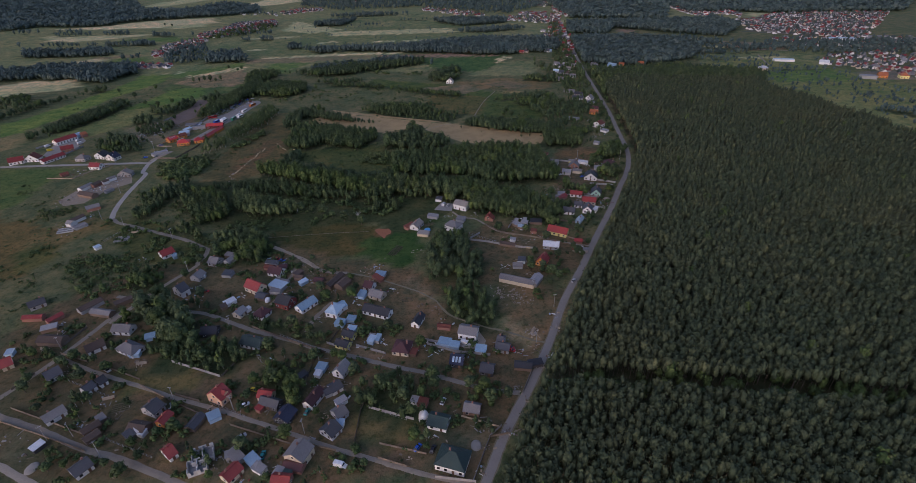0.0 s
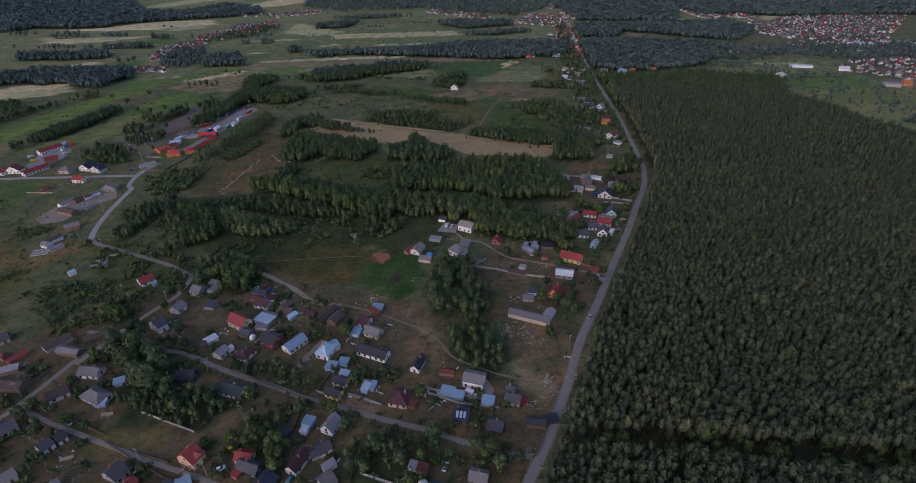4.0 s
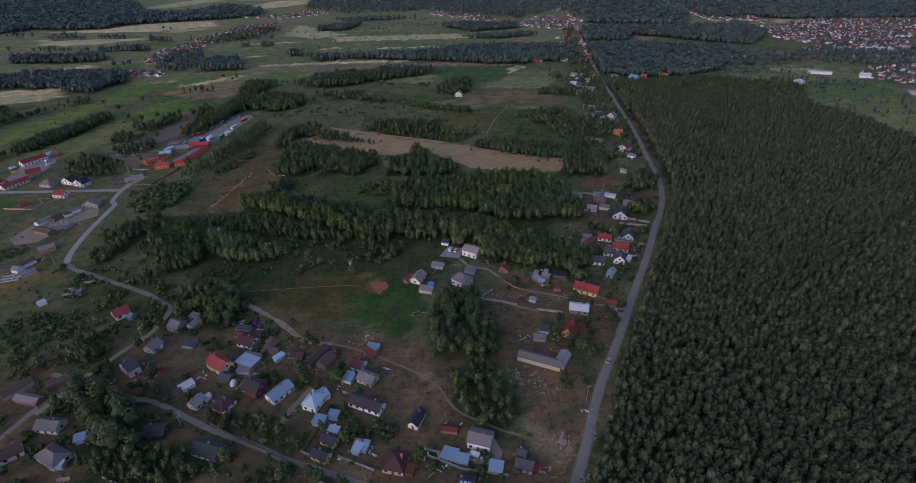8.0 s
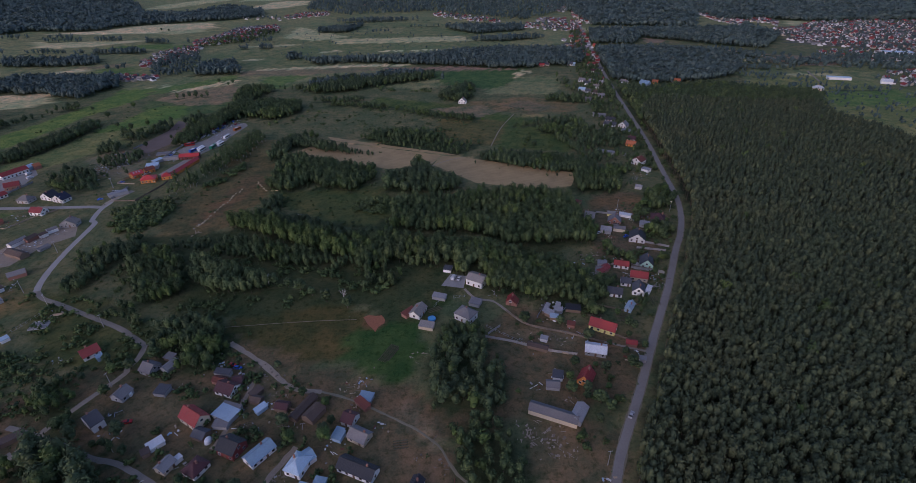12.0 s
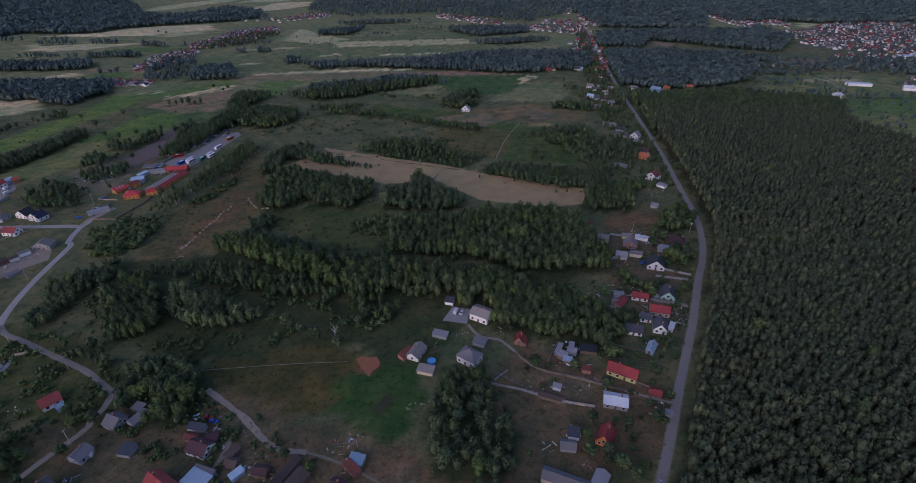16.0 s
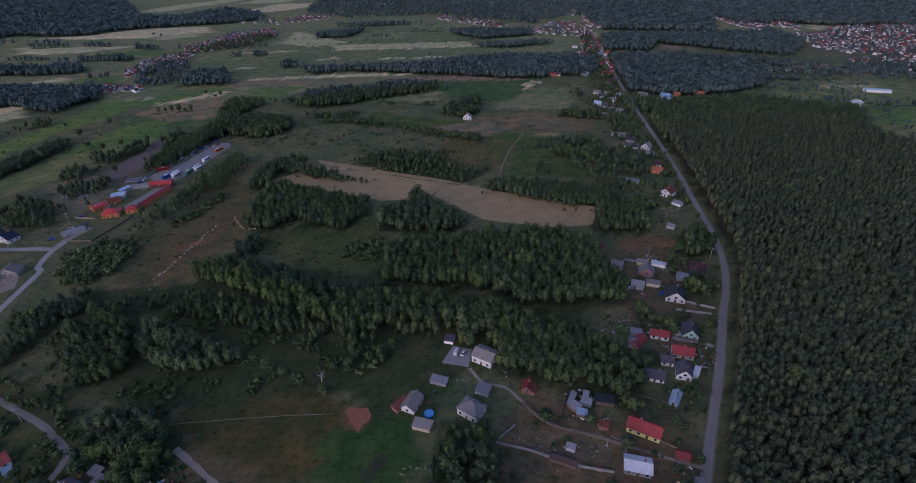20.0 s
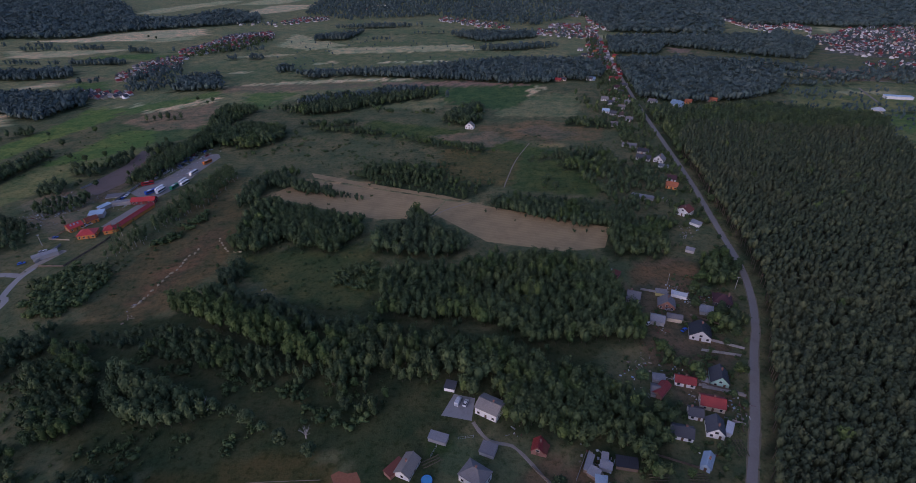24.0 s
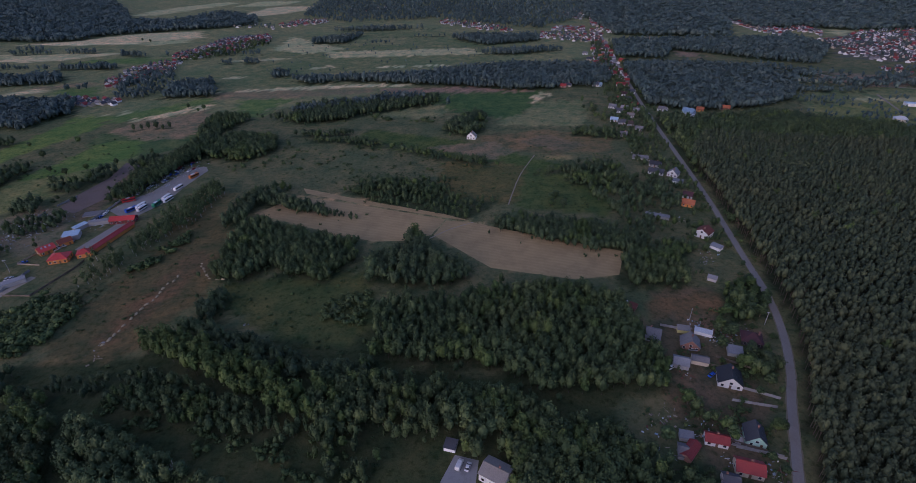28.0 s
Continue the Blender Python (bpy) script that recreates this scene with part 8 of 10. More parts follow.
wood("leaf", 3.9, 7, 10, 90, 383, 100, 381, 104, 373, 95, 368, 86, 373, wide=0.7, fill=0.5, seed=9)
wood("light", 4.2, 5, 8, 91, 375, 106, 378, 104, 370, 91, 369, wide=0.8, fill=0.5)
wood("leaf", 4, 5, 8, 75, 356, 91, 354, 90, 348, 74, 343, wide=0.8, fill=0.6)
wood("leaf", 4, 5, 8, 90, 334, 105, 334, 100, 320, 87, 320, wide=0.8, fill=0.5)
wood("leaf", 4.6, 5, 9, 225, 1312, 271, 1310, 207, 805, 177, 520, 139, 513, 140, 637, 158, 854, wide=0.75, fill=0.5, patchy=-0.25)
wood("shrub", 4, 1.2, 3.4, 228, 1324, 274, 1322, 209, 812, 179, 524, 141, 516, 142, 642, 160, 861, fill=0.5, patchy=0.0)
wood("leaf", 4, 6, 10, -17, 310, -5, 313, 6, 304, 10, 288, -18, 286, wide=0.75, fill=0.85)
wood("leaf", 4, 4, 8, 38, 338, 62, 342, 61, 325, 46, 315, 38, 321, wide=0.75, fill=0.6)
wood("leaf", 4, 6, 10, 66, 347, 83, 359, 83, 344, 72, 317, 63, 318, wide=0.75, fill=0.75)
wood("leaf", 4.2, 5, 9, -215, 197, -180, 192, -157, 171, -179, 168, -201, 176, wide=0.75, fill=0.35, patchy=-0.1)
wood("leaf", 4.0, 6, 10, -50, 168, -24, 171, -12, 157, -22, 145, -42, 151, wide=0.75, fill=0.6)
wood("light", 4.0, 6, 9, -93, 177, -72, 169, -73, 152, -86, 159, wide=0.9, fill=0.5)
wood("light", 4.0, 5, 8, 3, 171, 19, 163, 15, 147, 5, 150, wide=0.9, fill=0.4)
wood("light", 12, 15, 17, 8, 103, 19, 126, 25, 140, 33, 156, 42, 173, 56, 204, 67, 231, 85, 266, 103, 304, 124, 345, 143, 388, 153, 407, 164, 435, 172, 469, 178, 516, 188, 598, 196, 683, 230, 740, 339, 715, 411, 710, 409, 655, 426, 618, 431, 568, 445, 537, 443, 498, 450, 473, 331, 290, 239, 179, 201, 91, 22, 103, wide=0.6, fill=0.05)
wood("birch", 3.2, 8, 12, -258, 498, -246, 528, -240, 577, -227, 625, -215, 612, -216, 567, -226, 524, -237, 486, wide=0.85, fill=0.4)
wood("light", 4.2, 5, 8, 142, 479, 168, 486, 157, 448, 132, 442, wide=0.85, fill=0.75)
wood("light", 4.2, 5, 8, 126, 421, 145, 423, 136, 404, 119, 404, wide=0.85, fill=0.75)
wood("leaf", 3.4, 4, 6.5, -163, 200, -114, 194, -106, 179, -150, 180, wide=0.7, fill=0.8)
wood("light", 4.0, 6, 9, -96, 181, -79, 182, -72, 160, -87, 161, wide=0.9, fill=0.6)
wood("shrub", 3, 1.2, 4, -265, 340, -209, 331, -169, 304, -160, 275, -215, 278, fill=0.55, patchy=0.0)
wood("leaf", 4, 5, 9, -204, 266, -188, 265, -173, 252, -172, 238, -181, 237, wide=0.8, fill=0.8)
wood("leaf", 4, 4, 8, -215, 327, -192, 325, -179, 309, -197, 309, wide=0.8, fill=0.6)
wood("leaf", 5.5, 10, 14, 187, 686, 198, 741, 236, 768, 348, 781, 433, 780, 455, 751, 425, 725, 330, 708, 298, 648, 229, 649, 189, 654, wide=0.75)

# ---- far woods and hedges ----
wood("light", 3.6, 11, 15.5, -175, 417, -146, 404, -119, 390, -94, 379, -74, 371, -74, 378, -90, 391, -115, 404, -140, 418, -165, 428, -177, 423, wide=0.62)
wood("leaf", 3.3, 6, 10, -172, 382, -141, 373, -107, 366, -76, 366, -85, 373, -118, 385, -146, 398, -166, 391, wide=0.66, fill=0.97)
wood("grey", 3.5, 9, 13.5, -166, 344, -141, 336, -121, 341, -123, 350, -121, 349, -152, 363, -174, 370, -179, 367, wide=0.64)
wood("leaf", 3.6, 8, 12, -189, 326, -168, 336, -182, 366, -194, 379, -187, 375, -196, 375, -211, 375, -218, 365, wide=0.68, fill=0.95)
wood("dark", 3.6, 4, 7, -208, 384, -172, 385, -152, 399, -156, 403, -178, 399, -207, 395, wide=0.72)
wood("dark", 3.8, 5, 8, -249, 364, -226, 380, -210, 385, -217, 391, -245, 385, -258, 378, wide=0.72)
wood("leaf", 3.8, 6, 10, -222, 381, -192, 369, -196, 380, -197, 382, -210, 388, -221, 383, wide=0.7)
wood("dark", 3.6, 8, 12, -167, 433, -139, 416, -115, 407, -97, 397, -75, 397, -53, 400, -54, 410, -75, 405, -98, 414, -116, 423, -137, 430, -155, 435, wide=0.7, fill=0.97)
wood("dark", 3.6, 7, 10, -158, 436, -148, 438, -146, 450, -149, 464, -158, 464, -161, 450, wide=0.75)
wood("leaf", 3.7, 9, 14, -55, 411, -20, 410, 9, 405, 23, 392, 53, 392, 83, 394, 91, 409, 81, 430, 82, 460, 80, 458, 52, 474, 11, 471, -18, 459, -44, 457, -60, 456, wide=0.64)
wood("leaf", 3.6, 9, 14, -74, 366, -51, 365, -23, 365, -12, 371, 2, 372, 11, 382, 15, 388, 13, 390, -13, 395, -37, 397, -61, 399, -79, 395, wide=0.62, seed=4)
wood("leaf", 3.6, 7, 11, -94, 360, -74, 365, -64, 350, -47, 344, -43, 350, -41, 353, -46, 358, -63, 374, -76, 378, -92, 362, wide=0.62, fill=0.55, seed=5)
wood("leaf", 3.8, 7, 11, 9, 344, 33, 335, 57, 337, 69, 352, 62, 359, 36, 364, 21, 372, 5, 364, wide=0.66, seed=6)
wood("dark", 3.8, 6, 9, -67, 392, -52, 393, -54, 413, -53, 407, -57, 405, -68, 397, wide=0.7)
wood("shrub", 3.2, 2, 5, -117, 363, -92, 356, -78, 343, -56, 337, -47, 344, -47, 347, -69, 350, -88, 363, -112, 367, fill=0.35)
wood("shrub", 3.2, 1.5, 4, -172, 318, -137, 319, -122, 333, -143, 335, -129, 334, -142, 335, -161, 336, -172, 327, fill=0.3)
wood("dark", 4.2, 9, 15, -70, 478, -50, 474, -22, 474, -4, 484, -4, 482, -28, 508, -48, 539, -58, 510, -72, 501, wide=0.75)
wood("shrub", 3.2, 2, 5, -90, 443, -63, 437, -67, 466, -66, 467, -76, 467, -92, 457, fill=0.8)
wood("dark", 4.2, 8, 11, -458, 527, -433, 549, -419, 590, -415, 653, -427, 665, -443, 610, -454, 565, -446, 514, wide=0.8)
wood("dark", 4.2, 6, 10, -550, 556, -539, 594, -531, 641, -512, 692, -496, 734, -492, 730, -510, 693, -537, 655, -547, 609, -562, 576, wide=0.8)
wood("dark", 4.6, 6, 9, -588, 657, -557, 666, -574, 702, -569, 700, -586, 701, -603, 681, wide=0.8)
wood("far", 5.2, 8, 13, -737, 762, -690, 791, -645, 803, -624, 824, -561, 783, -516, 769, -512, 849, -539, 898, -600, 866, -690, 872, -737, 858, -802, 846)
wood("dark", 4.6, 7, 11, -368, 568, -345, 565, -359, 596, -351, 582, -369, 597, -372, 579, wide=0.8)
wood("dark", 4.8, 6, 10, -369, 610, -344, 604, -332, 633, -326, 653, -325, 653, -342, 660, -356, 633, -374, 624, wide=0.8, fill=0.6)
wood("dark", 4.4, 8, 12, -391, 771, -373, 774, -345, 783, -342, 777, -373, 779, -386, 765, wide=0.85)
wood("leaf", 4.4, 8, 13, -303, 588, -289, 611, -280, 651, -271, 701, -271, 726, -277, 727, -292, 734, -294, 683, -295, 632, -297, 583, wide=0.75)
wood("leaf", 4.4, 7, 12, -281, 667, -267, 689, -280, 761, -283, 765, -307, 805, -302, 745, wide=0.75)
wood("leaf", 4.6, 6, 11, -253, 665, -221, 692, -189, 721, -189, 717, -222, 703, -249, 674, wide=0.75, fill=0.8)
wood("dark", 4.8, 8, 12, -253, 811, -194, 791, -152, 804, -160, 880, -159, 863, -183, 830, -216, 815, -246, 809, wide=0.75)
wood("leaf", 4.6, 4, 8, -333, 500, -299, 523, -307, 554, -304, 544, -314, 533, -333, 504, wide=0.8, fill=0.35)
wood("dark", 4.8, 6, 10, -359, 484, -313, 479, -330, 517, -325, 510, -362, 531, -370, 512, wide=0.8, fill=0.7)
wood("leaf", 4.4, 6, 10, -186, 609, -158, 605, -162, 619, -159, 612, -175, 616, -187, 609, wide=0.78)
wood("leaf", 4.4, 4, 7, -107, 605, -62, 588, -28, 599, -31, 621, -31, 617, -53, 621, -89, 625, -108, 611, wide=0.78, fill=0.7)
wood("dark", 4.6, 6, 9, -45, 684, -5, 670, 12, 672, 11, 678, -18, 683, -44, 677, wide=0.78)
wood("leaf", 4.6, 4, 8, -175, 727, -119, 731, -52, 697, -54, 704, -120, 740, -178, 741, wide=0.78, fill=0.6)
wood("dark", 4.6, 8, 12, -40, 760, -12, 749, 6, 764, 6, 775, -16, 781, -41, 770, wide=0.78)
wood("leaf", 4.6, 7, 11, -261, 687, -229, 695, -207, 718, -219, 758, -210, 734, -235, 739, -268, 750, -279, 730, wide=0.76)
wood("leaf", 4.8, 8, 12, -307, 760, -277, 770, -269, 816, -268, 811, -303, 825, -320, 807, wide=0.76)
wood("dark", 5.0, 8, 12, -210, 791, -148, 813, -52, 877, -54, 914, -58, 904, -140, 869, -187, 849, -217, 823, wide=0.76)
wood("dark", 4.6, 6, 9, 39, 642, 113, 657, 116, 677, 115, 672, 86, 671, 58, 651, wide=0.78, fill=0.6)
wood("leaf", 4.2, 4, 7, 68, 657, 109, 638, 125, 671, 121, 673, 97, 661, 68, 657, wide=0.78, fill=0.6)
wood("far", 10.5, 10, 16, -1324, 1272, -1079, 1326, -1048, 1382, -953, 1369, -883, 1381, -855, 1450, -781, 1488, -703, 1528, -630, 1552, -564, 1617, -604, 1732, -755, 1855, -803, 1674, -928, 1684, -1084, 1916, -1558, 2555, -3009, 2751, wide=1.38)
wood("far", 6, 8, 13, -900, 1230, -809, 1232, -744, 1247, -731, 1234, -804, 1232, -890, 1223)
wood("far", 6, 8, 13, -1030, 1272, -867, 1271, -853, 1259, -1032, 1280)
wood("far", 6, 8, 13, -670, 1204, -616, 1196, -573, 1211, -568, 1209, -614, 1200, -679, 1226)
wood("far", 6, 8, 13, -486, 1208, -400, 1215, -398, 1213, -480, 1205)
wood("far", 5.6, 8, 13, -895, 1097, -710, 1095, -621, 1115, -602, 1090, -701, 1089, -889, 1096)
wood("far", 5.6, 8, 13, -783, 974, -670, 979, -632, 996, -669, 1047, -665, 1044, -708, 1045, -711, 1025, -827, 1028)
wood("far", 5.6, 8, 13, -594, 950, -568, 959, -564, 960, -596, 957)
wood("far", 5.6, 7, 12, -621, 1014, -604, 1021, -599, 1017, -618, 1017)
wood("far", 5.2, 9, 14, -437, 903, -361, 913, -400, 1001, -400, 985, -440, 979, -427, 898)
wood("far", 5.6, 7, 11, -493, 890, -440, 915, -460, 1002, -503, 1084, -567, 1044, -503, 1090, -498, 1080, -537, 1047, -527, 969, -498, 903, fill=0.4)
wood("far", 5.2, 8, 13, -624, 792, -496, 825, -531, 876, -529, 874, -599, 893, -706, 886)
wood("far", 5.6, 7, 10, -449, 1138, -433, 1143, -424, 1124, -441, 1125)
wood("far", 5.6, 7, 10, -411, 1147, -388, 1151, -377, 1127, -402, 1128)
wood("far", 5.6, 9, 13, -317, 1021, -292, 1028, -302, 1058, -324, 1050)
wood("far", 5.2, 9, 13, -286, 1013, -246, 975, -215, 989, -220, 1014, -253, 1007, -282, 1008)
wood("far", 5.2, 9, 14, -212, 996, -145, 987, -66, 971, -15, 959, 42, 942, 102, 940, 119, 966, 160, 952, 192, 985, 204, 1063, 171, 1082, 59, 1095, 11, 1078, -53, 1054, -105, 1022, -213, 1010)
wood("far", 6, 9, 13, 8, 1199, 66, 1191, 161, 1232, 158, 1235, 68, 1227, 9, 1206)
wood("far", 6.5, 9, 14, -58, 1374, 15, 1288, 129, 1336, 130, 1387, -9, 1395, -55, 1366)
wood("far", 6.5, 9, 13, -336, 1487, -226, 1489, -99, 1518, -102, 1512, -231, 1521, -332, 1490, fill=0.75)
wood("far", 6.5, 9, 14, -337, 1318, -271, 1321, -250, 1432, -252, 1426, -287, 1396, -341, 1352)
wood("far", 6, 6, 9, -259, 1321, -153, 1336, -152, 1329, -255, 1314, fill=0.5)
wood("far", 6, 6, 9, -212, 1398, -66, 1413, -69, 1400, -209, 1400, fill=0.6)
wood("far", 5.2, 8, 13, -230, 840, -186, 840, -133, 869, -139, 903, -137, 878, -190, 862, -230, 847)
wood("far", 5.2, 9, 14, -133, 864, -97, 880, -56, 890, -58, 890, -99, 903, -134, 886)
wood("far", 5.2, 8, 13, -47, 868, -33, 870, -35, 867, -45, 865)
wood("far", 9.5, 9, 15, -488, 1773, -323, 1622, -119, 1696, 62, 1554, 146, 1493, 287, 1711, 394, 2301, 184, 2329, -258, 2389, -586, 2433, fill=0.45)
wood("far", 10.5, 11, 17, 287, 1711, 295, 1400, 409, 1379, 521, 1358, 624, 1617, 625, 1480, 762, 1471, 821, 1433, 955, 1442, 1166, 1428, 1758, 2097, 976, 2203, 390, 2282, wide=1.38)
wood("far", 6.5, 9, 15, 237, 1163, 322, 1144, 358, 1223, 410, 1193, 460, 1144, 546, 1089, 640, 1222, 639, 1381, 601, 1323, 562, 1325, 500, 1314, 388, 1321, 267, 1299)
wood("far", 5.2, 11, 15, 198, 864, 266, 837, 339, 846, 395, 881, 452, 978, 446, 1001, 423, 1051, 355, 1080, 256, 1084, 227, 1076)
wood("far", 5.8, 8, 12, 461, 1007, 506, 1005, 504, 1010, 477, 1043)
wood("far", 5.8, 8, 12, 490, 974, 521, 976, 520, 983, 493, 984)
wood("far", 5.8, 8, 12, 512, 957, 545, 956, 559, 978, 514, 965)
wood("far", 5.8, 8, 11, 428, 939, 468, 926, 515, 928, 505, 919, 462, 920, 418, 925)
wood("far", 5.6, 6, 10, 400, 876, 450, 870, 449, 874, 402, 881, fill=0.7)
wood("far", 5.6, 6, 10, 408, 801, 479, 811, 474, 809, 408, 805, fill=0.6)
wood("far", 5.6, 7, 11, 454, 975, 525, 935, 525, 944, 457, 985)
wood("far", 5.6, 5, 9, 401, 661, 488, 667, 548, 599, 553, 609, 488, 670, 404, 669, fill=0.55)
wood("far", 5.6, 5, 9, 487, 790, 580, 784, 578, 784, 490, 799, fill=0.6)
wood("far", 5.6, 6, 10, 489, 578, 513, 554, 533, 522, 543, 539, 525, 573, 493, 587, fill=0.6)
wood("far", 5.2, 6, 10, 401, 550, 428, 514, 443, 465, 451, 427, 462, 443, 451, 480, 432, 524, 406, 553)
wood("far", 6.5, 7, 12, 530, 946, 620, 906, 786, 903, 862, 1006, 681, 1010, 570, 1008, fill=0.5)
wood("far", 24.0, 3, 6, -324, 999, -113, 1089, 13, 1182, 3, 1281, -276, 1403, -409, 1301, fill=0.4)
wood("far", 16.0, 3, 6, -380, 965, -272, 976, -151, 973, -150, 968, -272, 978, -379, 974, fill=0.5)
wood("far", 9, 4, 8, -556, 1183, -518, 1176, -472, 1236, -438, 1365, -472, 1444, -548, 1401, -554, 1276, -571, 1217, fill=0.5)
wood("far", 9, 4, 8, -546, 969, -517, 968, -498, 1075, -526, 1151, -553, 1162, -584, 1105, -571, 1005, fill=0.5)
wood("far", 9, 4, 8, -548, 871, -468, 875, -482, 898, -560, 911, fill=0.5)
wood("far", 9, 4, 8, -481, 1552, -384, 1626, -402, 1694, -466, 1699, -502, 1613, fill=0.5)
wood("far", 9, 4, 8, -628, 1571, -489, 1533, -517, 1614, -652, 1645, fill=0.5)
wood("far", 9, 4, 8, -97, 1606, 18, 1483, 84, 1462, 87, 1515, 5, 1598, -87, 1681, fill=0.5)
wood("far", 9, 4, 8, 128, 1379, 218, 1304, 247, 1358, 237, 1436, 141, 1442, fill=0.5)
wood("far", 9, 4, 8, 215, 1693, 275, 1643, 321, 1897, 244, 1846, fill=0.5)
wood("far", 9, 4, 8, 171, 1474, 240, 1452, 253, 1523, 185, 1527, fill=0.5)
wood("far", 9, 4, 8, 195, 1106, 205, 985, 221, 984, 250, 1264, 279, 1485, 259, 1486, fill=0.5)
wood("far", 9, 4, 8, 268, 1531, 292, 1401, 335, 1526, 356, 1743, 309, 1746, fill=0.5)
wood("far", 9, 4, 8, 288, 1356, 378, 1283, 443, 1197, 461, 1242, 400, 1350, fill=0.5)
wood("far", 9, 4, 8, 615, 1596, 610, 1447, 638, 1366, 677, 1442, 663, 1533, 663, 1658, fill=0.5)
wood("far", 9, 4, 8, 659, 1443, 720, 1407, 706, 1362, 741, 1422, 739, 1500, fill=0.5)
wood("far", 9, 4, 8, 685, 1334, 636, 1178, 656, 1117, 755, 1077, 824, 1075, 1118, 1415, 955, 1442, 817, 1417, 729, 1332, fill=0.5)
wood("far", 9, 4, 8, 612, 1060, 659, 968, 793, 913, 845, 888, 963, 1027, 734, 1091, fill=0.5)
wood("far", 9, 4, 8, 572, 843, 648, 727, 699, 717, 845, 888, 729, 918, 633, 895, fill=0.5)
wood("far", 9, 4, 8, -359, 1789, -231, 1832, -255, 2017, -396, 1965, fill=0.5)
wood("far", 9, 4, 8, -93, 1793, 130, 1700, 149, 1913, -83, 1967, fill=0.5)
wood("dark", 3.8, 7, 10, -244, 334, -231, 339, -230, 363, -222, 383, -228, 399, -237, 400, -246, 387, -248, 362, -244, 339, wide=0.72)
wood("dark", 4.8, 7, 11, -230, 853, -195, 853, -159, 863, -167, 879, -199, 874, -231, 862)
wood("dark", 4.8, 6, 10, -199, 749, -167, 743, -136, 755, -136, 757, -170, 757, -199, 753, fill=0.8)
wood("leaf", 4.6, 5, 8, -164, 735, -96, 711, -98, 726, -98, 720, -133, 740, -163, 732, fill=0.6)
wood("dark", 4.6, 6, 9, -96, 711, -39, 683, 9, 663, 7, 674, -34, 691, -95, 712, fill=0.9)
wood("dark", 4.4, 8, 13, -34, 767, -18, 762, 8, 803, 7, 814, -12, 819, -32, 789)
wood("shrub", 4.5, 2, 5, -130, 805, -48, 796, -49, 810, -133, 822, fill=0.4)
wood("leaf", 4.4, 5, 9, -115, 620, -71, 604, -25, 609, -27, 611, -74, 634, -114, 620, fill=0.75)
wood("leaf", 4.6, 5, 9, 99, 750, 151, 735, 156, 760, 123, 774, 100, 761, fill=0.7)
wood("leaf", 4.6, 5, 9, 72, 625, 124, 611, 136, 638, 130, 639, 100, 648, 73, 636, fill=0.6)
wood("dark", 4.0, 8, 9, 80, 770, 87, 769, 87, 774, 80, 770)
wood("leaf", 4.8, 7, 12, 177, 830, 199, 805, 190, 749, 182, 684, 194, 684, 195, 752, 196, 823, 188, 880, 165, 881, fill=0.35)
wood("leaf", 4.8, 7, 11, -266, 687, -227, 674, -201, 705, -210, 733, -209, 728, -227, 749, -261, 750, -273, 709)
wood("shrub", 4.5, 1.5, 4, -231, 640, -126, 670, -32, 654, -38, 658, -133, 705, -239, 725, fill=0.25, patchy=0.0)
wood("dark", 4.4, 9, 13, 184, 761, 269, 764, 352, 748, 426, 713, 447, 748, 394, 784, 344, 822, 250, 800, 189, 815, wide=0.76)
wood("dark", 4.4, 6, 11, -571, 636, -537, 660, -511, 716, -496, 734, -486, 720, -507, 715, -535, 663, -565, 632, wide=0.8)
wood("far", 7, 3, 7, 354, 791, 408, 760, 441, 733, 570, 915, 469, 893, 420, 924, fill=0.3)
wood("far", 7, 3, 7, 368, 760, 467, 657, 490, 525, 591, 657, 569, 826, 428, 819, fill=0.26)
wood("far", 7, 8, 12, 453, 1088, 515, 1036, 564, 1004, 558, 1001, 507, 1026, 438, 1062, fill=0.7)
wood("leaf", 4.6, 5, 9, 127, 840, 143, 783, 147, 702, 153, 644, 163, 644, 157, 699, 157, 793, 146, 867, 126, 895, fill=0.4)
wood("leaf", 5, 6, 10, -527, 1141, -455, 1206, -423, 1322, -447, 1378, -507, 1308, -547, 1176, fill=0.3)

# ---- far town and villages ----
town(210, 1, -556, 1183, -518, 1176, -472, 1236, -438, 1365, -472, 1444, -548, 1401, -554, 1276, -571, 1217, join=True)
town(75, 2, -546, 969, -517, 968, -498, 1075, -526, 1151, -553, 1162, -584, 1105, -571, 1005, join=True)
town(25, 3, -548, 871, -468, 875, -482, 898, -560, 911)
town(50, 4, -481, 1552, -384, 1626, -402, 1694, -466, 1699, -502, 1613, join=True)
town(12, 5, -628, 1571, -489, 1533, -517, 1614, -652, 1645, join=True)
town(57, 6, -97, 1606, 18, 1483, 84, 1462, 87, 1515, 5, 1598, -87, 1681, join=True)
town(54, 7, 128, 1379, 218, 1304, 247, 1358, 237, 1436, 141, 1442, join=True)
town(55, 8, 215, 1693, 275, 1643, 321, 1897, 244, 1846, join=True)
town(40, 9, 171, 1474, 240, 1452, 253, 1523, 185, 1527, join=True)
town(80, 10, 195, 1106, 205, 985, 221, 984, 250, 1264, 279, 1485, 259, 1486, join=True)
town(50, 11, 268, 1531, 292, 1401, 335, 1526, 356, 1743, 309, 1746, join=True)
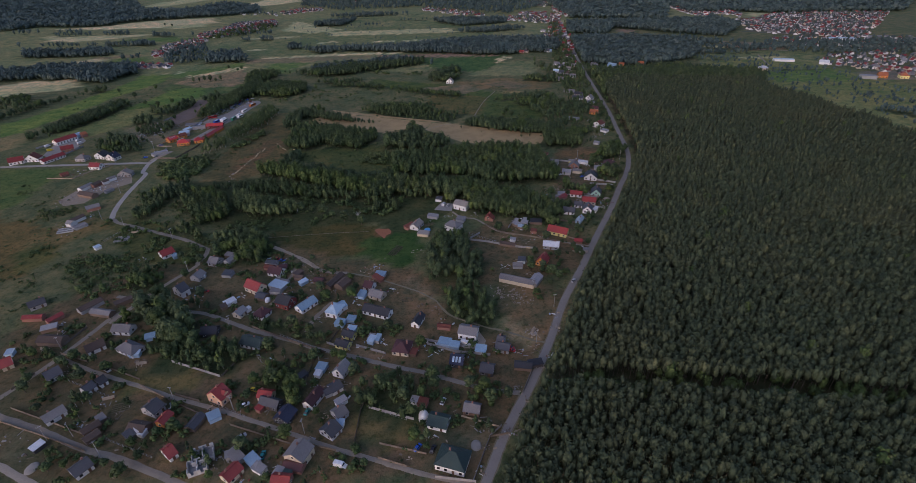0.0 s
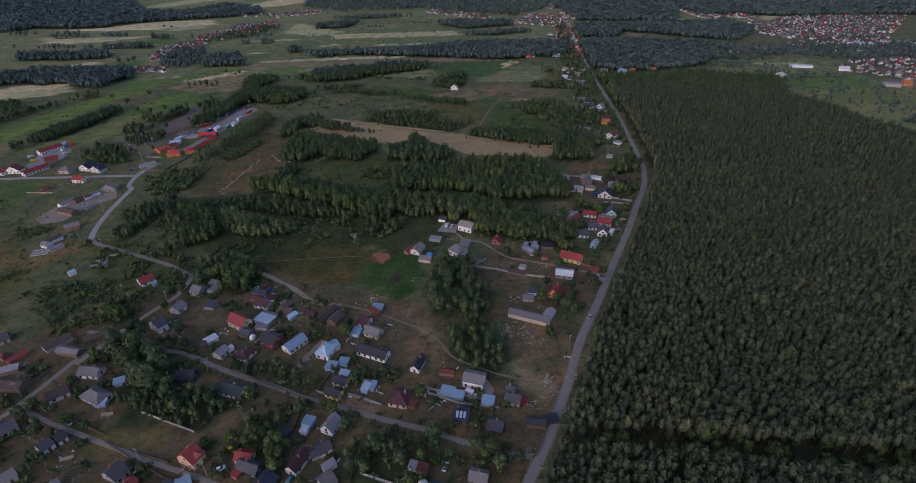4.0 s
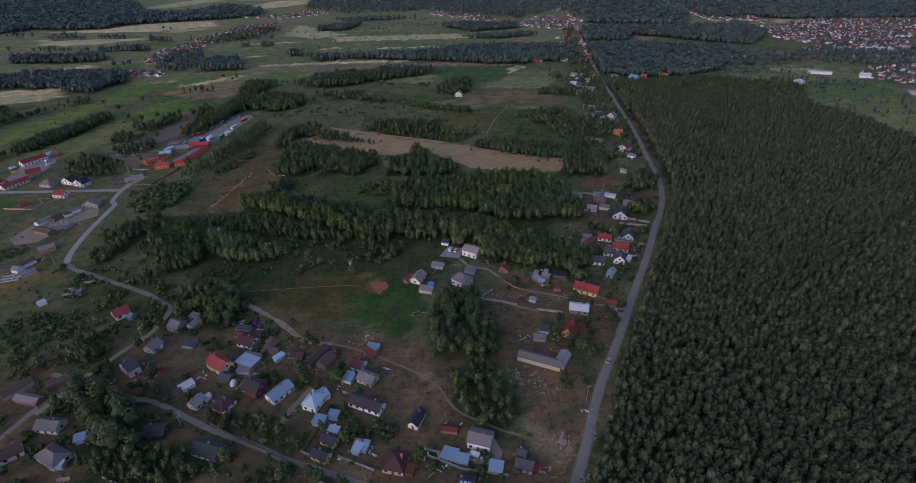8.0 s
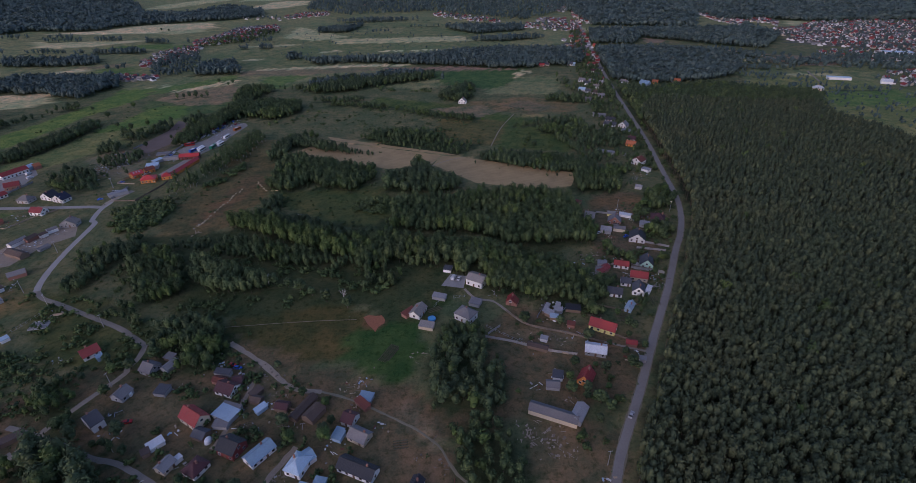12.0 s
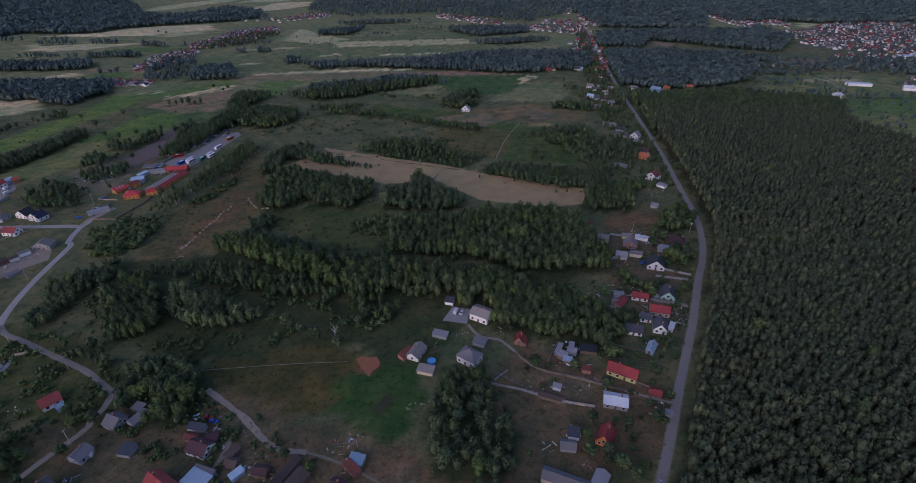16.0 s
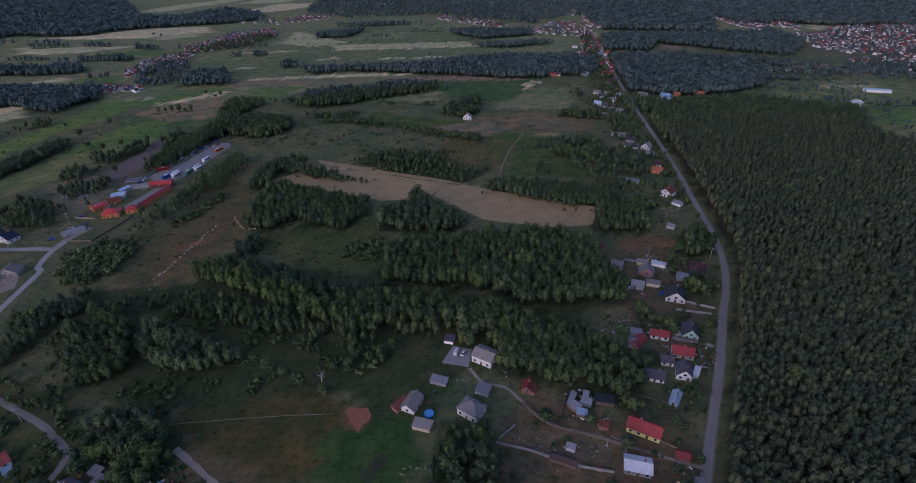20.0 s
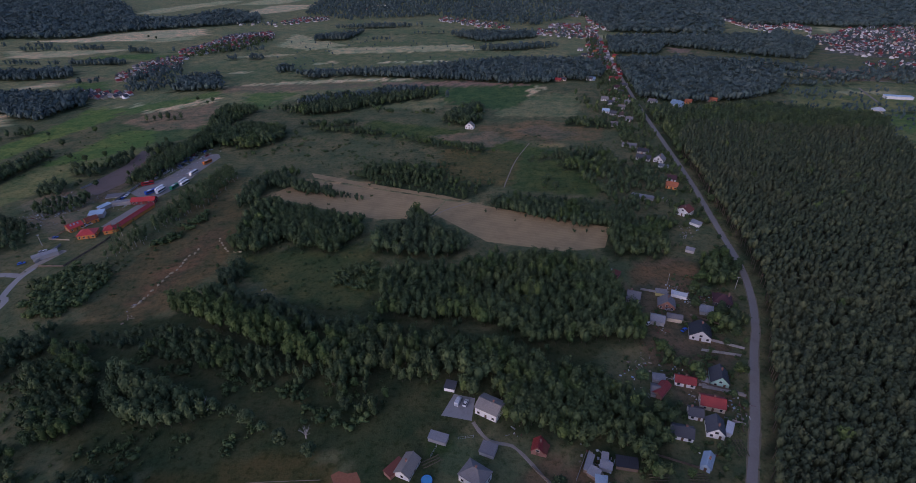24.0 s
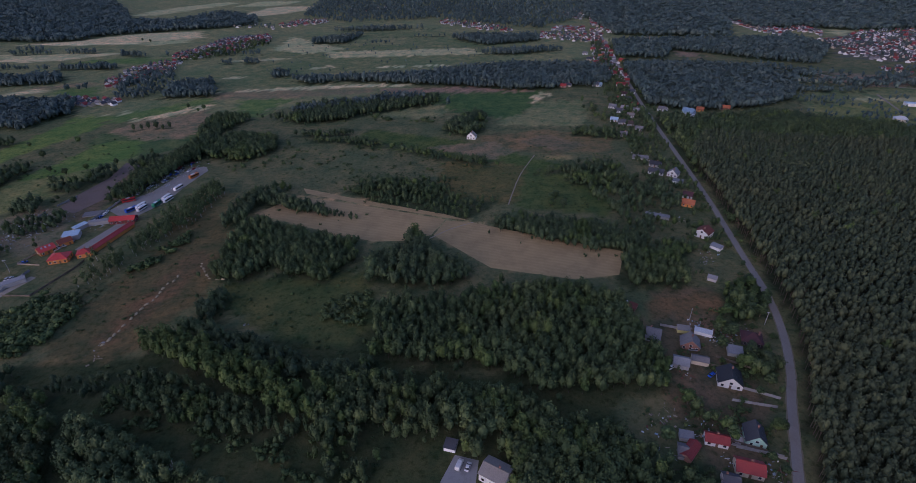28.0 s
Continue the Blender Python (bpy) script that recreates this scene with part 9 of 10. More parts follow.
town(50, 12, 288, 1356, 378, 1283, 443, 1197, 461, 1242, 400, 1350, join=True)
town(96, 13, 615, 1596, 610, 1447, 638, 1366, 677, 1442, 663, 1533, 663, 1658, join=True)
town(64, 14, 659, 1443, 720, 1407, 706, 1362, 741, 1422, 739, 1500, join=True)
town(400, 15, 685, 1334, 636, 1178, 656, 1117, 755, 1077, 824, 1075, 1118, 1415, 955, 1442, 817, 1417, 729, 1332, join=True)
town(130, 16, 612, 1060, 659, 968, 793, 913, 845, 888, 963, 1027, 734, 1091, join=True)
town(120, 17, 572, 843, 648, 727, 699, 717, 845, 888, 729, 918, 633, 895, join=True)
town(14, 18, -359, 1789, -231, 1832, -255, 2017, -396, 1965, join=True)
town(14, 19, -93, 1793, 130, 1700, 149, 1913, -83, 1967, join=True)
build_town()

# ---- lone trees in the fields ----
tree("round", -422.0, 729.5, 9, 1.0)
tree("round", -428.9, 687.1, 9, 1.0)
tree("round", -396.6, 652.0, 7, 1.0)
tree("round", -377.0, 645.6, 8, 1.0)
tree("round", -363.9, 655.5, 8, 1.0)
tree("round", -345.1, 670.8, 7, 1.0)
tree("round", -468.4, 719.6, 6, 1.0)
tree("round", -369.2, 860.1, 7, 1.0)
tree("round", -347.2, 841.6, 6, 1.0)
tree("round", -328.9, 587.5, 7, 1.0)
tree("round", -446.2, 660.2, 5, 1.0)
tree("round", 60.0, 596.4, 9, 1.0)
tree("round", 54.6, 584.5, 6, 1.0)
tree("round", 110.3, 665.4, 7, 1.0)
tree("round", -92.0, 891.5, 7, 1.0)
tree("round", -127.9, 819.7, 6, 1.0)
tree("round", 15.8, 665.9, 6, 1.0)
tree("round", 55.7, 593.4, 8, 1.0)
tree("round", -212.9, 686.1, 6, 1.0)
tree("round", 62.0, 329.5, 6, 1.0)
tree("round", 0.2, 806.4, 7, 1.0)
tree("round", -345.2, 852.1, 8, 1.0)
tree("round", -726.3, 1380.0, 7, 1.0)
tree("round", -700.5, 1363.9, 7, 1.0)

# ---- garden trees and bushes ----
tree("round", -160.0, 213.0, 14, 1.0)
tree("round", -146.6, 204.0, 13, 1.0)
tree("round", -175.4, 224.3, 13, 1.0)
tree("round", -87.6, 172.3, 9, 1.0)
tree("round", -78.4, 168.5, 9, 1.0)
tree("round", -36.6, 167.0, 10, 1.0)
tree("round", -25.5, 160.4, 9, 1.0)
tree("round", -12.9, 171.9, 10, 1.0)
tree("round", 11.1, 164.8, 9, 1.0)
tree("round", 13.3, 157.9, 9, 1.0)
tree("round", 21.3, 160.5, 7, 1.0)
tree("round", -77.3, 260.5, 6, 1.0)
tree("round", -65.5, 254.1, 6, 1.0)
tree("round", -31.4, 233.3, 5, 1.0)
tree("round", 41.5, 211.7, 5, 1.0)
tree("round", 44.0, 205.8, 5, 1.0)
tree("round", 157.5, 476.3, 9, 1.0)
tree("round", 151.6, 449.7, 9, 1.0)
tree("round", 135.9, 410.3, 10, 1.0)
tree("round", 130.8, 416.0, 9, 1.0)
tree("round", 90.5, 387.7, 9, 1.0)
tree("round", 74.8, 367.7, 9, 1.0)
tree("round", 64.3, 582.0, 8, 1.0)
tree("round", 55.0, 585.0, 7, 1.0)
tree("willow", 1.1, 247.1, 7, 1.0)
tree("willow", -119.1, 347.3, 9, 1.0)
tree("willow", -100.7, 339.6, 11, 1.0)
tree("willow", -83.2, 330.6, 10, 1.0)
tree("willow", -110.0, 345.3, 7, 1.0)
tree("willow", -93.2, 336.8, 7, 1.0)
tree("willow", -63.0, 342.9, 7, 1.0)
tree("willow", -60.4, 348.8, 8, 1.0)
tree("willow", -70.0, 325.1, 9, 1.0)
tree("willow", 57.8, 256.6, 8, 1.0)
dead_tree(-74.1, 334.0, 7.5)
dead_tree(-122.7, 348.1, 7)
tree("bush", -28.0, 227.7, 2.3)
tree("round", -142.4, 229.7, 5.3)
tree("bush", -185.8, 163.4, 1.6)
tree("birch", -78.6, 214.5, 5.2)
tree("birch", -171.8, 159.1, 8.2)
tree("birch", -103.9, 178.1, 5.4)
tree("bush", -185.2, 177.9, 2.5)
tree("round", -121.4, 145.5, 7.7)
tree("bush", -152.7, 198.5, 1.7)
tree("round", -10.1, 215.7, 5.5)
tree("bush", -186.3, 182.3, 1.9)
tree("birch", -80.4, 142.0, 4.0)
tree("bush", -87.5, 181.7, 2.1)
tree("round", -184.0, 148.1, 6.1)
tree("bush", -169.9, 153.8, 2.7)
tree("bush", -127.7, 156.6, 1.6)
tree("round", 4.2, 167.1, 8.0)
tree("birch", -69.1, 234.7, 5.1)
tree("round", -57.3, 185.2, 7.7)
tree("bush", -195.3, 205.8, 1.7)
tree("birch", -111.7, 136.3, 4.8)
tree("birch", -31.7, 204.5, 4.4)
tree("round", -77.7, 163.8, 7.9)
tree("bush", -76.8, 182.0, 1.9)
tree("birch", -1.7, 172.1, 8.0)
tree("round", -60.6, 244.4, 6.0)
tree("bush", 7.2, 145.0, 2.0)
tree("bush", -40.0, 132.1, 2.7)
tree("birch", 11.7, 142.0, 8.9)
tree("bush", -42.4, 206.9, 2.8)
tree("bush", -53.2, 163.3, 2.6)
tree("round", -96.4, 194.4, 8.5)
tree("bush", -132.1, 176.2, 1.9)
tree("bush", -116.9, 198.9, 2.1)
tree("birch", -135.1, 123.5, 4.3)
tree("bush", -154.9, 132.5, 2.2)
tree("birch", -69.8, 187.0, 7.9)
tree("bush", -172.3, 225.7, 1.5)
tree("bush", -68.9, 205.7, 2.6)
tree("round", -96.4, 162.4, 5.6)
tree("round", -135.5, 179.4, 5.4)
tree("birch", -92.2, 186.9, 4.9)
tree("round", -19.9, 178.0, 8.1)
tree("bush", -171.3, 223.9, 2.7)
tree("birch", -158.6, 174.5, 6.0)
tree("round", -191.1, 189.3, 7.8)
tree("bush", -11.8, 161.8, 2.7)
tree("bush", -111.7, 181.4, 2.0)
tree("round", -62.4, 238.7, 8.2)
tree("birch", -28.7, 175.0, 6.7)
tree("round", -95.6, 170.8, 8.2)
tree("bush", -38.9, 125.0, 2.0)
tree("bush", -159.0, 171.0, 2.9)
tree("bush", 9.4, 146.5, 1.8)
tree("round", -97.2, 122.6, 5.0)
tree("birch", -21.5, 222.9, 6.5)
tree("birch", -146.3, 215.0, 7.3)
tree("bush", -96.3, 196.4, 2.4)
tree("round", -14.3, 189.4, 4.4)
tree("round", -51.3, 203.9, 6.7)
tree("bush", -78.9, 196.4, 2.4)
tree("round", -161.3, 178.5, 5.7)
tree("bush", -79.2, 249.2, 1.6)
tree("birch", -99.6, 128.8, 7.2)
tree("birch", -62.5, 208.6, 7.5)
tree("birch", -147.9, 158.7, 6.9)
tree("birch", -85.3, 207.6, 8.8)
tree("bush", -34.8, 203.3, 2.3)
tree("birch", -96.7, 154.6, 6.3)
tree("bush", -85.2, 200.1, 1.9)
tree("birch", -83.5, 200.6, 8.8)
tree("bush", -118.7, 166.6, 1.7)
tree("bush", -185.6, 181.9, 1.5)
tree("bush", -123.7, 191.3, 2.7)
tree("round", -193.5, 216.2, 6.8)
tree("bush", 17.3, 168.1, 2.8)
tree("round", -201.6, 168.5, 7.8)
tree("birch", -87.2, 188.8, 6.2)
tree("bush", -203.3, 184.1, 2.6)
tree("bush", -6.5, 164.5, 2.8)
tree("birch", -147.5, 172.6, 8.2)
tree("round", -86.4, 207.4, 5.4)
tree("birch", -34.6, 152.3, 5.8)
tree("round", -126.4, 178.6, 6.5)
tree("round", -89.4, 212.9, 7.9)
tree("round", -145.7, 191.4, 7.7)
tree("bush", -150.8, 183.1, 1.9)
tree("bush", -14.2, 192.1, 1.8)
tree("bush", -130.6, 138.2, 2.5)
tree("round", -12.0, 167.3, 8.4)
tree("bush", -138.6, 218.2, 1.7)
tree("birch", -191.9, 184.0, 6.4)
tree("birch", -52.9, 136.4, 7.9)
tree("birch", -104.7, 214.8, 4.0)
tree("bush", -167.3, 147.4, 1.7)
tree("birch", 6.2, 146.3, 6.3)
tree("bush", -98.4, 137.7, 2.7)
tree("round", -85.8, 180.3, 5.8)
tree("birch", -169.6, 181.6, 6.5)
tree("bush", -42.0, 133.6, 2.4)
tree("bush", -194.9, 191.4, 2.5)
tree("bush", -110.8, 124.3, 2.4)
tree("bush", -116.9, 174.4, 2.2)
tree("birch", -55.3, 124.7, 4.3)
tree("round", -149.3, 226.9, 4.6)
tree("round", -171.4, 181.5, 6.9)
tree("round", -135.2, 137.8, 6.0)
tree("round", -170.8, 143.5, 6.6)
tree("bush", -140.5, 199.2, 1.7)
tree("bush", -74.1, 192.2, 1.6)
tree("round", -61.5, 236.4, 8.5)
tree("bush", -51.0, 207.9, 3.0)
tree("round", -168.7, 223.3, 4.9)
tree("bush", -147.2, 200.2, 2.1)
tree("birch", -167.2, 133.9, 4.5)
tree("round", -203.9, 174.6, 6.6)
tree("bush", -46.5, 193.6, 1.9)
tree("round", -114.3, 193.6, 5.6)
tree("bush", -74.7, 172.4, 1.7)
tree("round", -127.9, 143.6, 5.1)
tree("bush", -5.3, 155.7, 1.8)
tree("bush", -209.8, 189.5, 1.6)
tree("round", -213.7, 191.4, 6.8)
tree("birch", -114.9, 181.8, 7.5)
tree("birch", -14.4, 138.3, 8.8)
tree("birch", -115.4, 232.2, 4.8)
tree("bush", -130.1, 196.8, 1.7)
tree("bush", -94.9, 153.5, 1.7)
tree("bush", -46.1, 148.4, 2.4)
tree("bush", -98.0, 216.7, 1.6)
tree("round", -147.9, 210.2, 6.4)
tree("bush", -43.4, 135.3, 3.0)
tree("bush", -18.2, 170.6, 2.5)
tree("birch", -220.4, 195.7, 6.2)
tree("round", -61.9, 187.9, 6.5)
tree("round", -91.8, 239.1, 5.6)
tree("round", -50.8, 157.9, 5.1)
tree("bush", -126.9, 171.7, 2.6)
tree("birch", -167.9, 154.0, 6.2)
tree("round", -5.6, 176.6, 5.1)
tree("bush", -176.3, 198.8, 2.6)
tree("birch", -167.5, 161.8, 7.6)
tree("bush", -2.3, 161.6, 3.0)
tree("round", -186.0, 188.5, 4.7)
tree("round", -145.7, 213.1, 6.6)
tree("bush", -229.1, 207.8, 2.6)
tree("bush", -33.9, 137.3, 3.0)
tree("birch", -39.4, 149.2, 5.9)
tree("bush", -7.2, 175.6, 2.1)
tree("round", 14.8, 162.3, 5.2)
tree("birch", -117.3, 183.9, 8.9)
tree("round", -123.4, 167.2, 6.0)
tree("round", -81.2, 243.7, 7.9)
tree("round", -14.5, 205.4, 5.1)
tree("bush", -142.1, 196.7, 2.7)
tree("round", -126.6, 187.1, 8.1)
tree("bush", -126.0, 213.0, 1.8)
tree("bush", -158.5, 133.7, 2.1)
tree("birch", -178.9, 144.8, 7.4)
tree("round", -71.9, 185.9, 7.7)
tree("round", -89.3, 135.7, 8.3)
tree("birch", -147.1, 230.0, 7.9)
tree("round", -112.7, 210.0, 8.4)
tree("bush", -98.4, 133.9, 2.2)
tree("round", -179.5, 175.2, 7.8)
tree("round", -122.1, 209.8, 4.3)
tree("birch", -148.7, 186.9, 8.0)
tree("bush", -105.1, 215.4, 2.9)
tree("round", -37.5, 208.1, 8.0)
tree("bush", -84.9, 214.6, 1.6)
tree("bush", -103.3, 187.3, 2.2)
tree("bush", 8.8, 182.2, 1.7)
tree("round", -181.0, 187.5, 5.5)
tree("round", -160.4, 149.6, 7.2)
tree("round", -146.8, 202.0, 5.7)
tree("round", -162.7, 127.1, 5.3)
tree("round", -187.7, 157.5, 5.1)
tree("bush", -174.0, 144.6, 1.6)
tree("round", -75.8, 235.2, 7.9)
tree("bush", -160.5, 169.3, 2.5)
tree("round", -50.3, 176.3, 8.1)
tree("bush", -16.3, 146.3, 2.9)
tree("bush", -199.4, 194.0, 1.9)
tree("round", -140.8, 128.9, 4.9)
tree("birch", -170.6, 161.3, 7.4)
tree("bush", -60.0, 149.4, 2.1)
tree("bush", -134.4, 239.8, 2.7)
tree("birch", -32.0, 164.3, 8.1)
tree("bush", -136.4, 136.2, 2.1)
tree("round", -132.3, 124.7, 8.1)
tree("bush", -93.9, 168.3, 2.3)
tree("bush", -196.4, 187.2, 2.7)
tree("bush", -98.2, 165.2, 2.9)
tree("round", -76.9, 201.0, 6.2)
tree("round", -128.0, 175.0, 6.8)
tree("bush", -41.7, 127.8, 2.5)
tree("round", -149.1, 238.1, 9.0)
tree("bush", -72.6, 133.4, 2.5)
tree("round", -62.9, 152.6, 5.0)
tree("round", -38.2, 127.2, 4.8)
tree("birch", -122.6, 216.4, 5.6)
tree("bush", -189.5, 163.2, 2.7)
tree("round", -19.7, 194.5, 8.4)
tree("round", -156.6, 232.4, 4.4)
tree("round", -104.2, 176.4, 7.6)
tree("bush", -162.9, 216.1, 1.6)
tree("bush", -14.2, 135.7, 2.3)
tree("bush", -97.0, 240.0, 2.1)
tree("birch", -176.5, 164.8, 5.4)
tree("round", -136.2, 176.5, 4.6)
tree("birch", -107.7, 132.4, 6.2)
tree("bush", -186.8, 206.7, 2.6)
tree("round", -157.6, 170.0, 4.1)
tree("bush", -48.1, 127.1, 2.0)
tree("round", -19.1, 138.5, 8.1)
tree("round", -78.9, 207.0, 7.0)
tree("bush", -185.0, 205.3, 2.7)
tree("round", -128.9, 131.9, 5.9)
tree("round", -72.7, 140.6, 8.9)
tree("bush", -75.3, 165.7, 1.9)
tree("round", -195.3, 185.9, 6.4)
tree("round", -97.7, 210.4, 4.1)
tree("birch", -210.0, 179.5, 5.3)
tree("bush", -139.5, 183.0, 1.7)
tree("round", -144.9, 177.6, 5.1)
tree("round", -31.6, 172.6, 5.9)
tree("round", -156.9, 128.6, 5.0)
tree("bush", -176.0, 282.4, 2.4)
tree("round", -94.3, 278.0, 5.1)
tree("round", -178.1, 279.1, 4.5)
tree("bush", -163.4, 282.3, 1.9)
tree("round", -122.5, 261.6, 4.0)
tree("round", -114.7, 281.4, 4.4)
tree("bush", -171.9, 284.1, 2.6)
tree("bush", -162.8, 274.7, 1.6)
tree("bush", -101.2, 268.5, 2.3)
tree("round", -137.5, 280.8, 5.5)
tree("bush", -127.1, 290.6, 2.8)
tree("round", -173.2, 273.7, 7.1)
tree("bush", -128.0, 295.2, 1.7)
tree("bush", -176.2, 275.3, 2.8)
tree("bush", -132.4, 258.6, 1.5)
tree("bush", -81.7, 266.5, 1.9)
tree("round", -158.1, 284.2, 8.2)
tree("round", -98.4, 247.4, 4.0)
tree("round", 51.6, 259.2, 5.7)
tree("round", 140.0, 451.7, 5.4)
tree("round", 87.1, 292.3, 5.7)
tree("bush", 113.2, 384.0, 2.9)
tree("round", 77.3, 279.7, 8.0)
tree("round", 34.5, 216.9, 6.7)
tree("bush", 60.2, 280.7, 2.4)
tree("round", 123.1, 437.0, 6.9)
tree("bush", 80.5, 279.4, 1.9)
tree("round", 44.6, 237.4, 5.0)
tree("round", 60.5, 252.4, 7.6)
tree("round", 52.5, 263.3, 7.0)
tree("round", 34.6, 227.5, 6.2)
tree("round", 122.0, 372.9, 8.2)
tree("round", 45.2, 263.0, 8.1)
tree("round", 54.6, 246.6, 5.5)
tree("bush", 98.6, 318.5, 2.0)
tree("round", 115.8, 412.9, 4.4)
tree("round", 145.0, 453.7, 8.2)
tree("round", 38.9, 230.4, 8.0)
tree("bush", 91.8, 319.2, 1.6)
tree("round", 62.6, 264.9, 4.4)
tree("round", 126.1, 433.5, 6.4)
tree("bush", 115.2, 388.9, 2.6)
tree("bush", 143.6, 449.8, 2.0)
tree("round", 124.7, 438.6, 8.9)
tree("round", 56.1, 258.7, 6.9)
tree("bush", 121.6, 364.1, 2.0)
tree("round", 124.9, 374.0, 6.3)
tree("bush", 46.4, 233.7, 2.9)
tree("bush", 55.1, 259.5, 2.4)
tree("round", 128.9, 437.8, 4.9)
tree("round", 81.7, 300.8, 4.9)
tree("bush", 124.1, 443.4, 2.0)
tree("round", 131.8, 399.3, 7.8)
tree("bush", 46.6, 240.2, 2.9)
tree("round", 119.7, 424.1, 8.4)
tree("bush", 143.4, 440.2, 2.8)
tree("bush", 56.4, 277.1, 2.7)
tree("bush", 35.3, 222.8, 1.8)
tree("bush", 142.8, 448.4, 2.9)
tree("round", 125.2, 412.5, 7.3)
tree("round", 66.3, 257.0, 5.4)
tree("round", 80.6, 278.9, 4.5)
tree("round", 124.5, 393.2, 5.5)
tree("round", 64.7, 257.4, 5.0)
tree("round", 128.7, 409.6, 6.6)
tree("round", 63.9, 276.4, 7.0)
tree("round", 116.2, 353.3, 4.6)
tree("round", 44.1, 229.4, 8.3)
tree("bush", 114.0, 361.5, 1.9)
tree("bush", 45.0, 214.8, 1.6)
tree("round", 36.6, 234.6, 5.6)
tree("round", 130.3, 450.4, 4.7)
tree("round", 158.2, 435.8, 4.6)
tree("round", 157.5, 479.1, 8.5)
tree("bush", 163.0, 475.6, 1.8)
tree("round", 176.0, 567.3, 4.7)
tree("round", 161.4, 464.2, 8.2)
tree("round", 145.4, 406.6, 5.3)
tree("round", 182.3, 557.4, 8.0)
tree("bush", 167.7, 494.6, 2.2)
tree("bush", 166.9, 523.6, 2.1)
tree("bush", 126.4, 384.3, 1.5)
tree("bush", 118.1, 372.8, 2.9)
tree("bush", 159.8, 450.2, 1.7)
tree("bush", 177.4, 530.3, 2.2)
tree("bush", 140.1, 448.5, 1.9)
tree("bush", 132.7, 404.5, 2.2)
tree("bush", 131.5, 387.8, 1.7)
tree("round", 164.3, 499.9, 4.8)
tree("bush", 176.0, 509.9, 2.2)
tree("bush", 110.0, 408.6, 2.3)
tree("round", 102.4, 368.2, 6.0)
tree("bush", 145.2, 416.3, 2.1)
tree("bush", 175.3, 542.5, 2.6)
tree("round", 113.2, 358.8, 5.5)
tree("bush", 182.6, 595.5, 2.1)
tree("bush", 178.2, 574.2, 2.7)
tree("round", 133.9, 422.3, 6.8)
tree("round", 129.5, 433.9, 8.7)
tree("bush", 180.6, 570.7, 2.6)
tree("bush", 110.6, 378.1, 2.7)
tree("bush", 177.4, 537.4, 2.7)
tree("bush", 156.6, 466.4, 2.9)
tree("bush", 160.0, 471.7, 2.1)
tree("round", 147.5, 459.7, 6.7)
tree("bush", 136.0, 446.2, 1.7)
tree("bush", 122.5, 433.8, 2.5)
tree("bush", 122.7, 410.0, 2.3)
tree("round", 102.8, 370.5, 7.1)
tree("bush", 136.9, 404.7, 2.7)
tree("round", 137.3, 388.3, 5.4)
tree("round", 133.0, 450.0, 8.5)
tree("bush", 116.9, 377.1, 1.8)
tree("bush", 178.2, 551.0, 2.0)
tree("bush", 162.2, 455.5, 1.9)
tree("bush", 157.8, 476.1, 2.7)
tree("bush", 158.5, 490.0, 2.6)
tree("bush", 153.2, 470.3, 2.8)
tree("round", 157.5, 457.6, 8.9)
tree("round", 121.1, 351.3, 4.8)
tree("bush", 175.2, 505.9, 1.7)
tree("bush", 95.5, 387.8, 3.0)
tree("bush", 139.4, 419.6, 2.1)
tree("bush", 150.3, 432.5, 2.7)
tree("bush", 131.8, 439.6, 2.1)
tree("bush", 97.7, 419.9, 2.0)
tree("bush", 160.9, 479.1, 2.1)
tree("round", 80.1, 318.7, 5.4)
tree("round", 72.9, 336.5, 7.0)
tree("round", 84.2, 312.5, 4.7)
tree("bush", 71.4, 281.6, 1.7)
tree("round", 67.0, 319.0, 7.6)
tree("bush", 70.3, 331.8, 2.9)
tree("round", 85.8, 307.2, 6.4)
tree("round", 28.7, 312.0, 8.9)
tree("round", 45.8, 270.5, 6.3)
tree("bush", 24.7, 310.6, 1.7)
tree("bush", 38.8, 284.9, 2.0)
tree("round", 49.5, 279.7, 7.0)
tree("bush", 30.8, 299.5, 2.1)
tree("round", 47.6, 310.7, 6.8)
tree("round", 59.7, 332.7, 7.5)
tree("bush", 64.7, 271.8, 2.8)
tree("round", 89.9, 298.1, 4.5)
tree("round", 83.8, 309.6, 7.2)
tree("round", 60.1, 298.4, 8.6)
tree("bush", 71.1, 296.0, 2.4)
tree("bush", 39.3, 279.4, 2.3)
tree("bush", 35.7, 302.2, 2.4)
tree("round", 76.3, 287.9, 5.4)
tree("bush", 68.0, 324.1, 3.0)
tree("bush", 36.6, 313.2, 2.3)
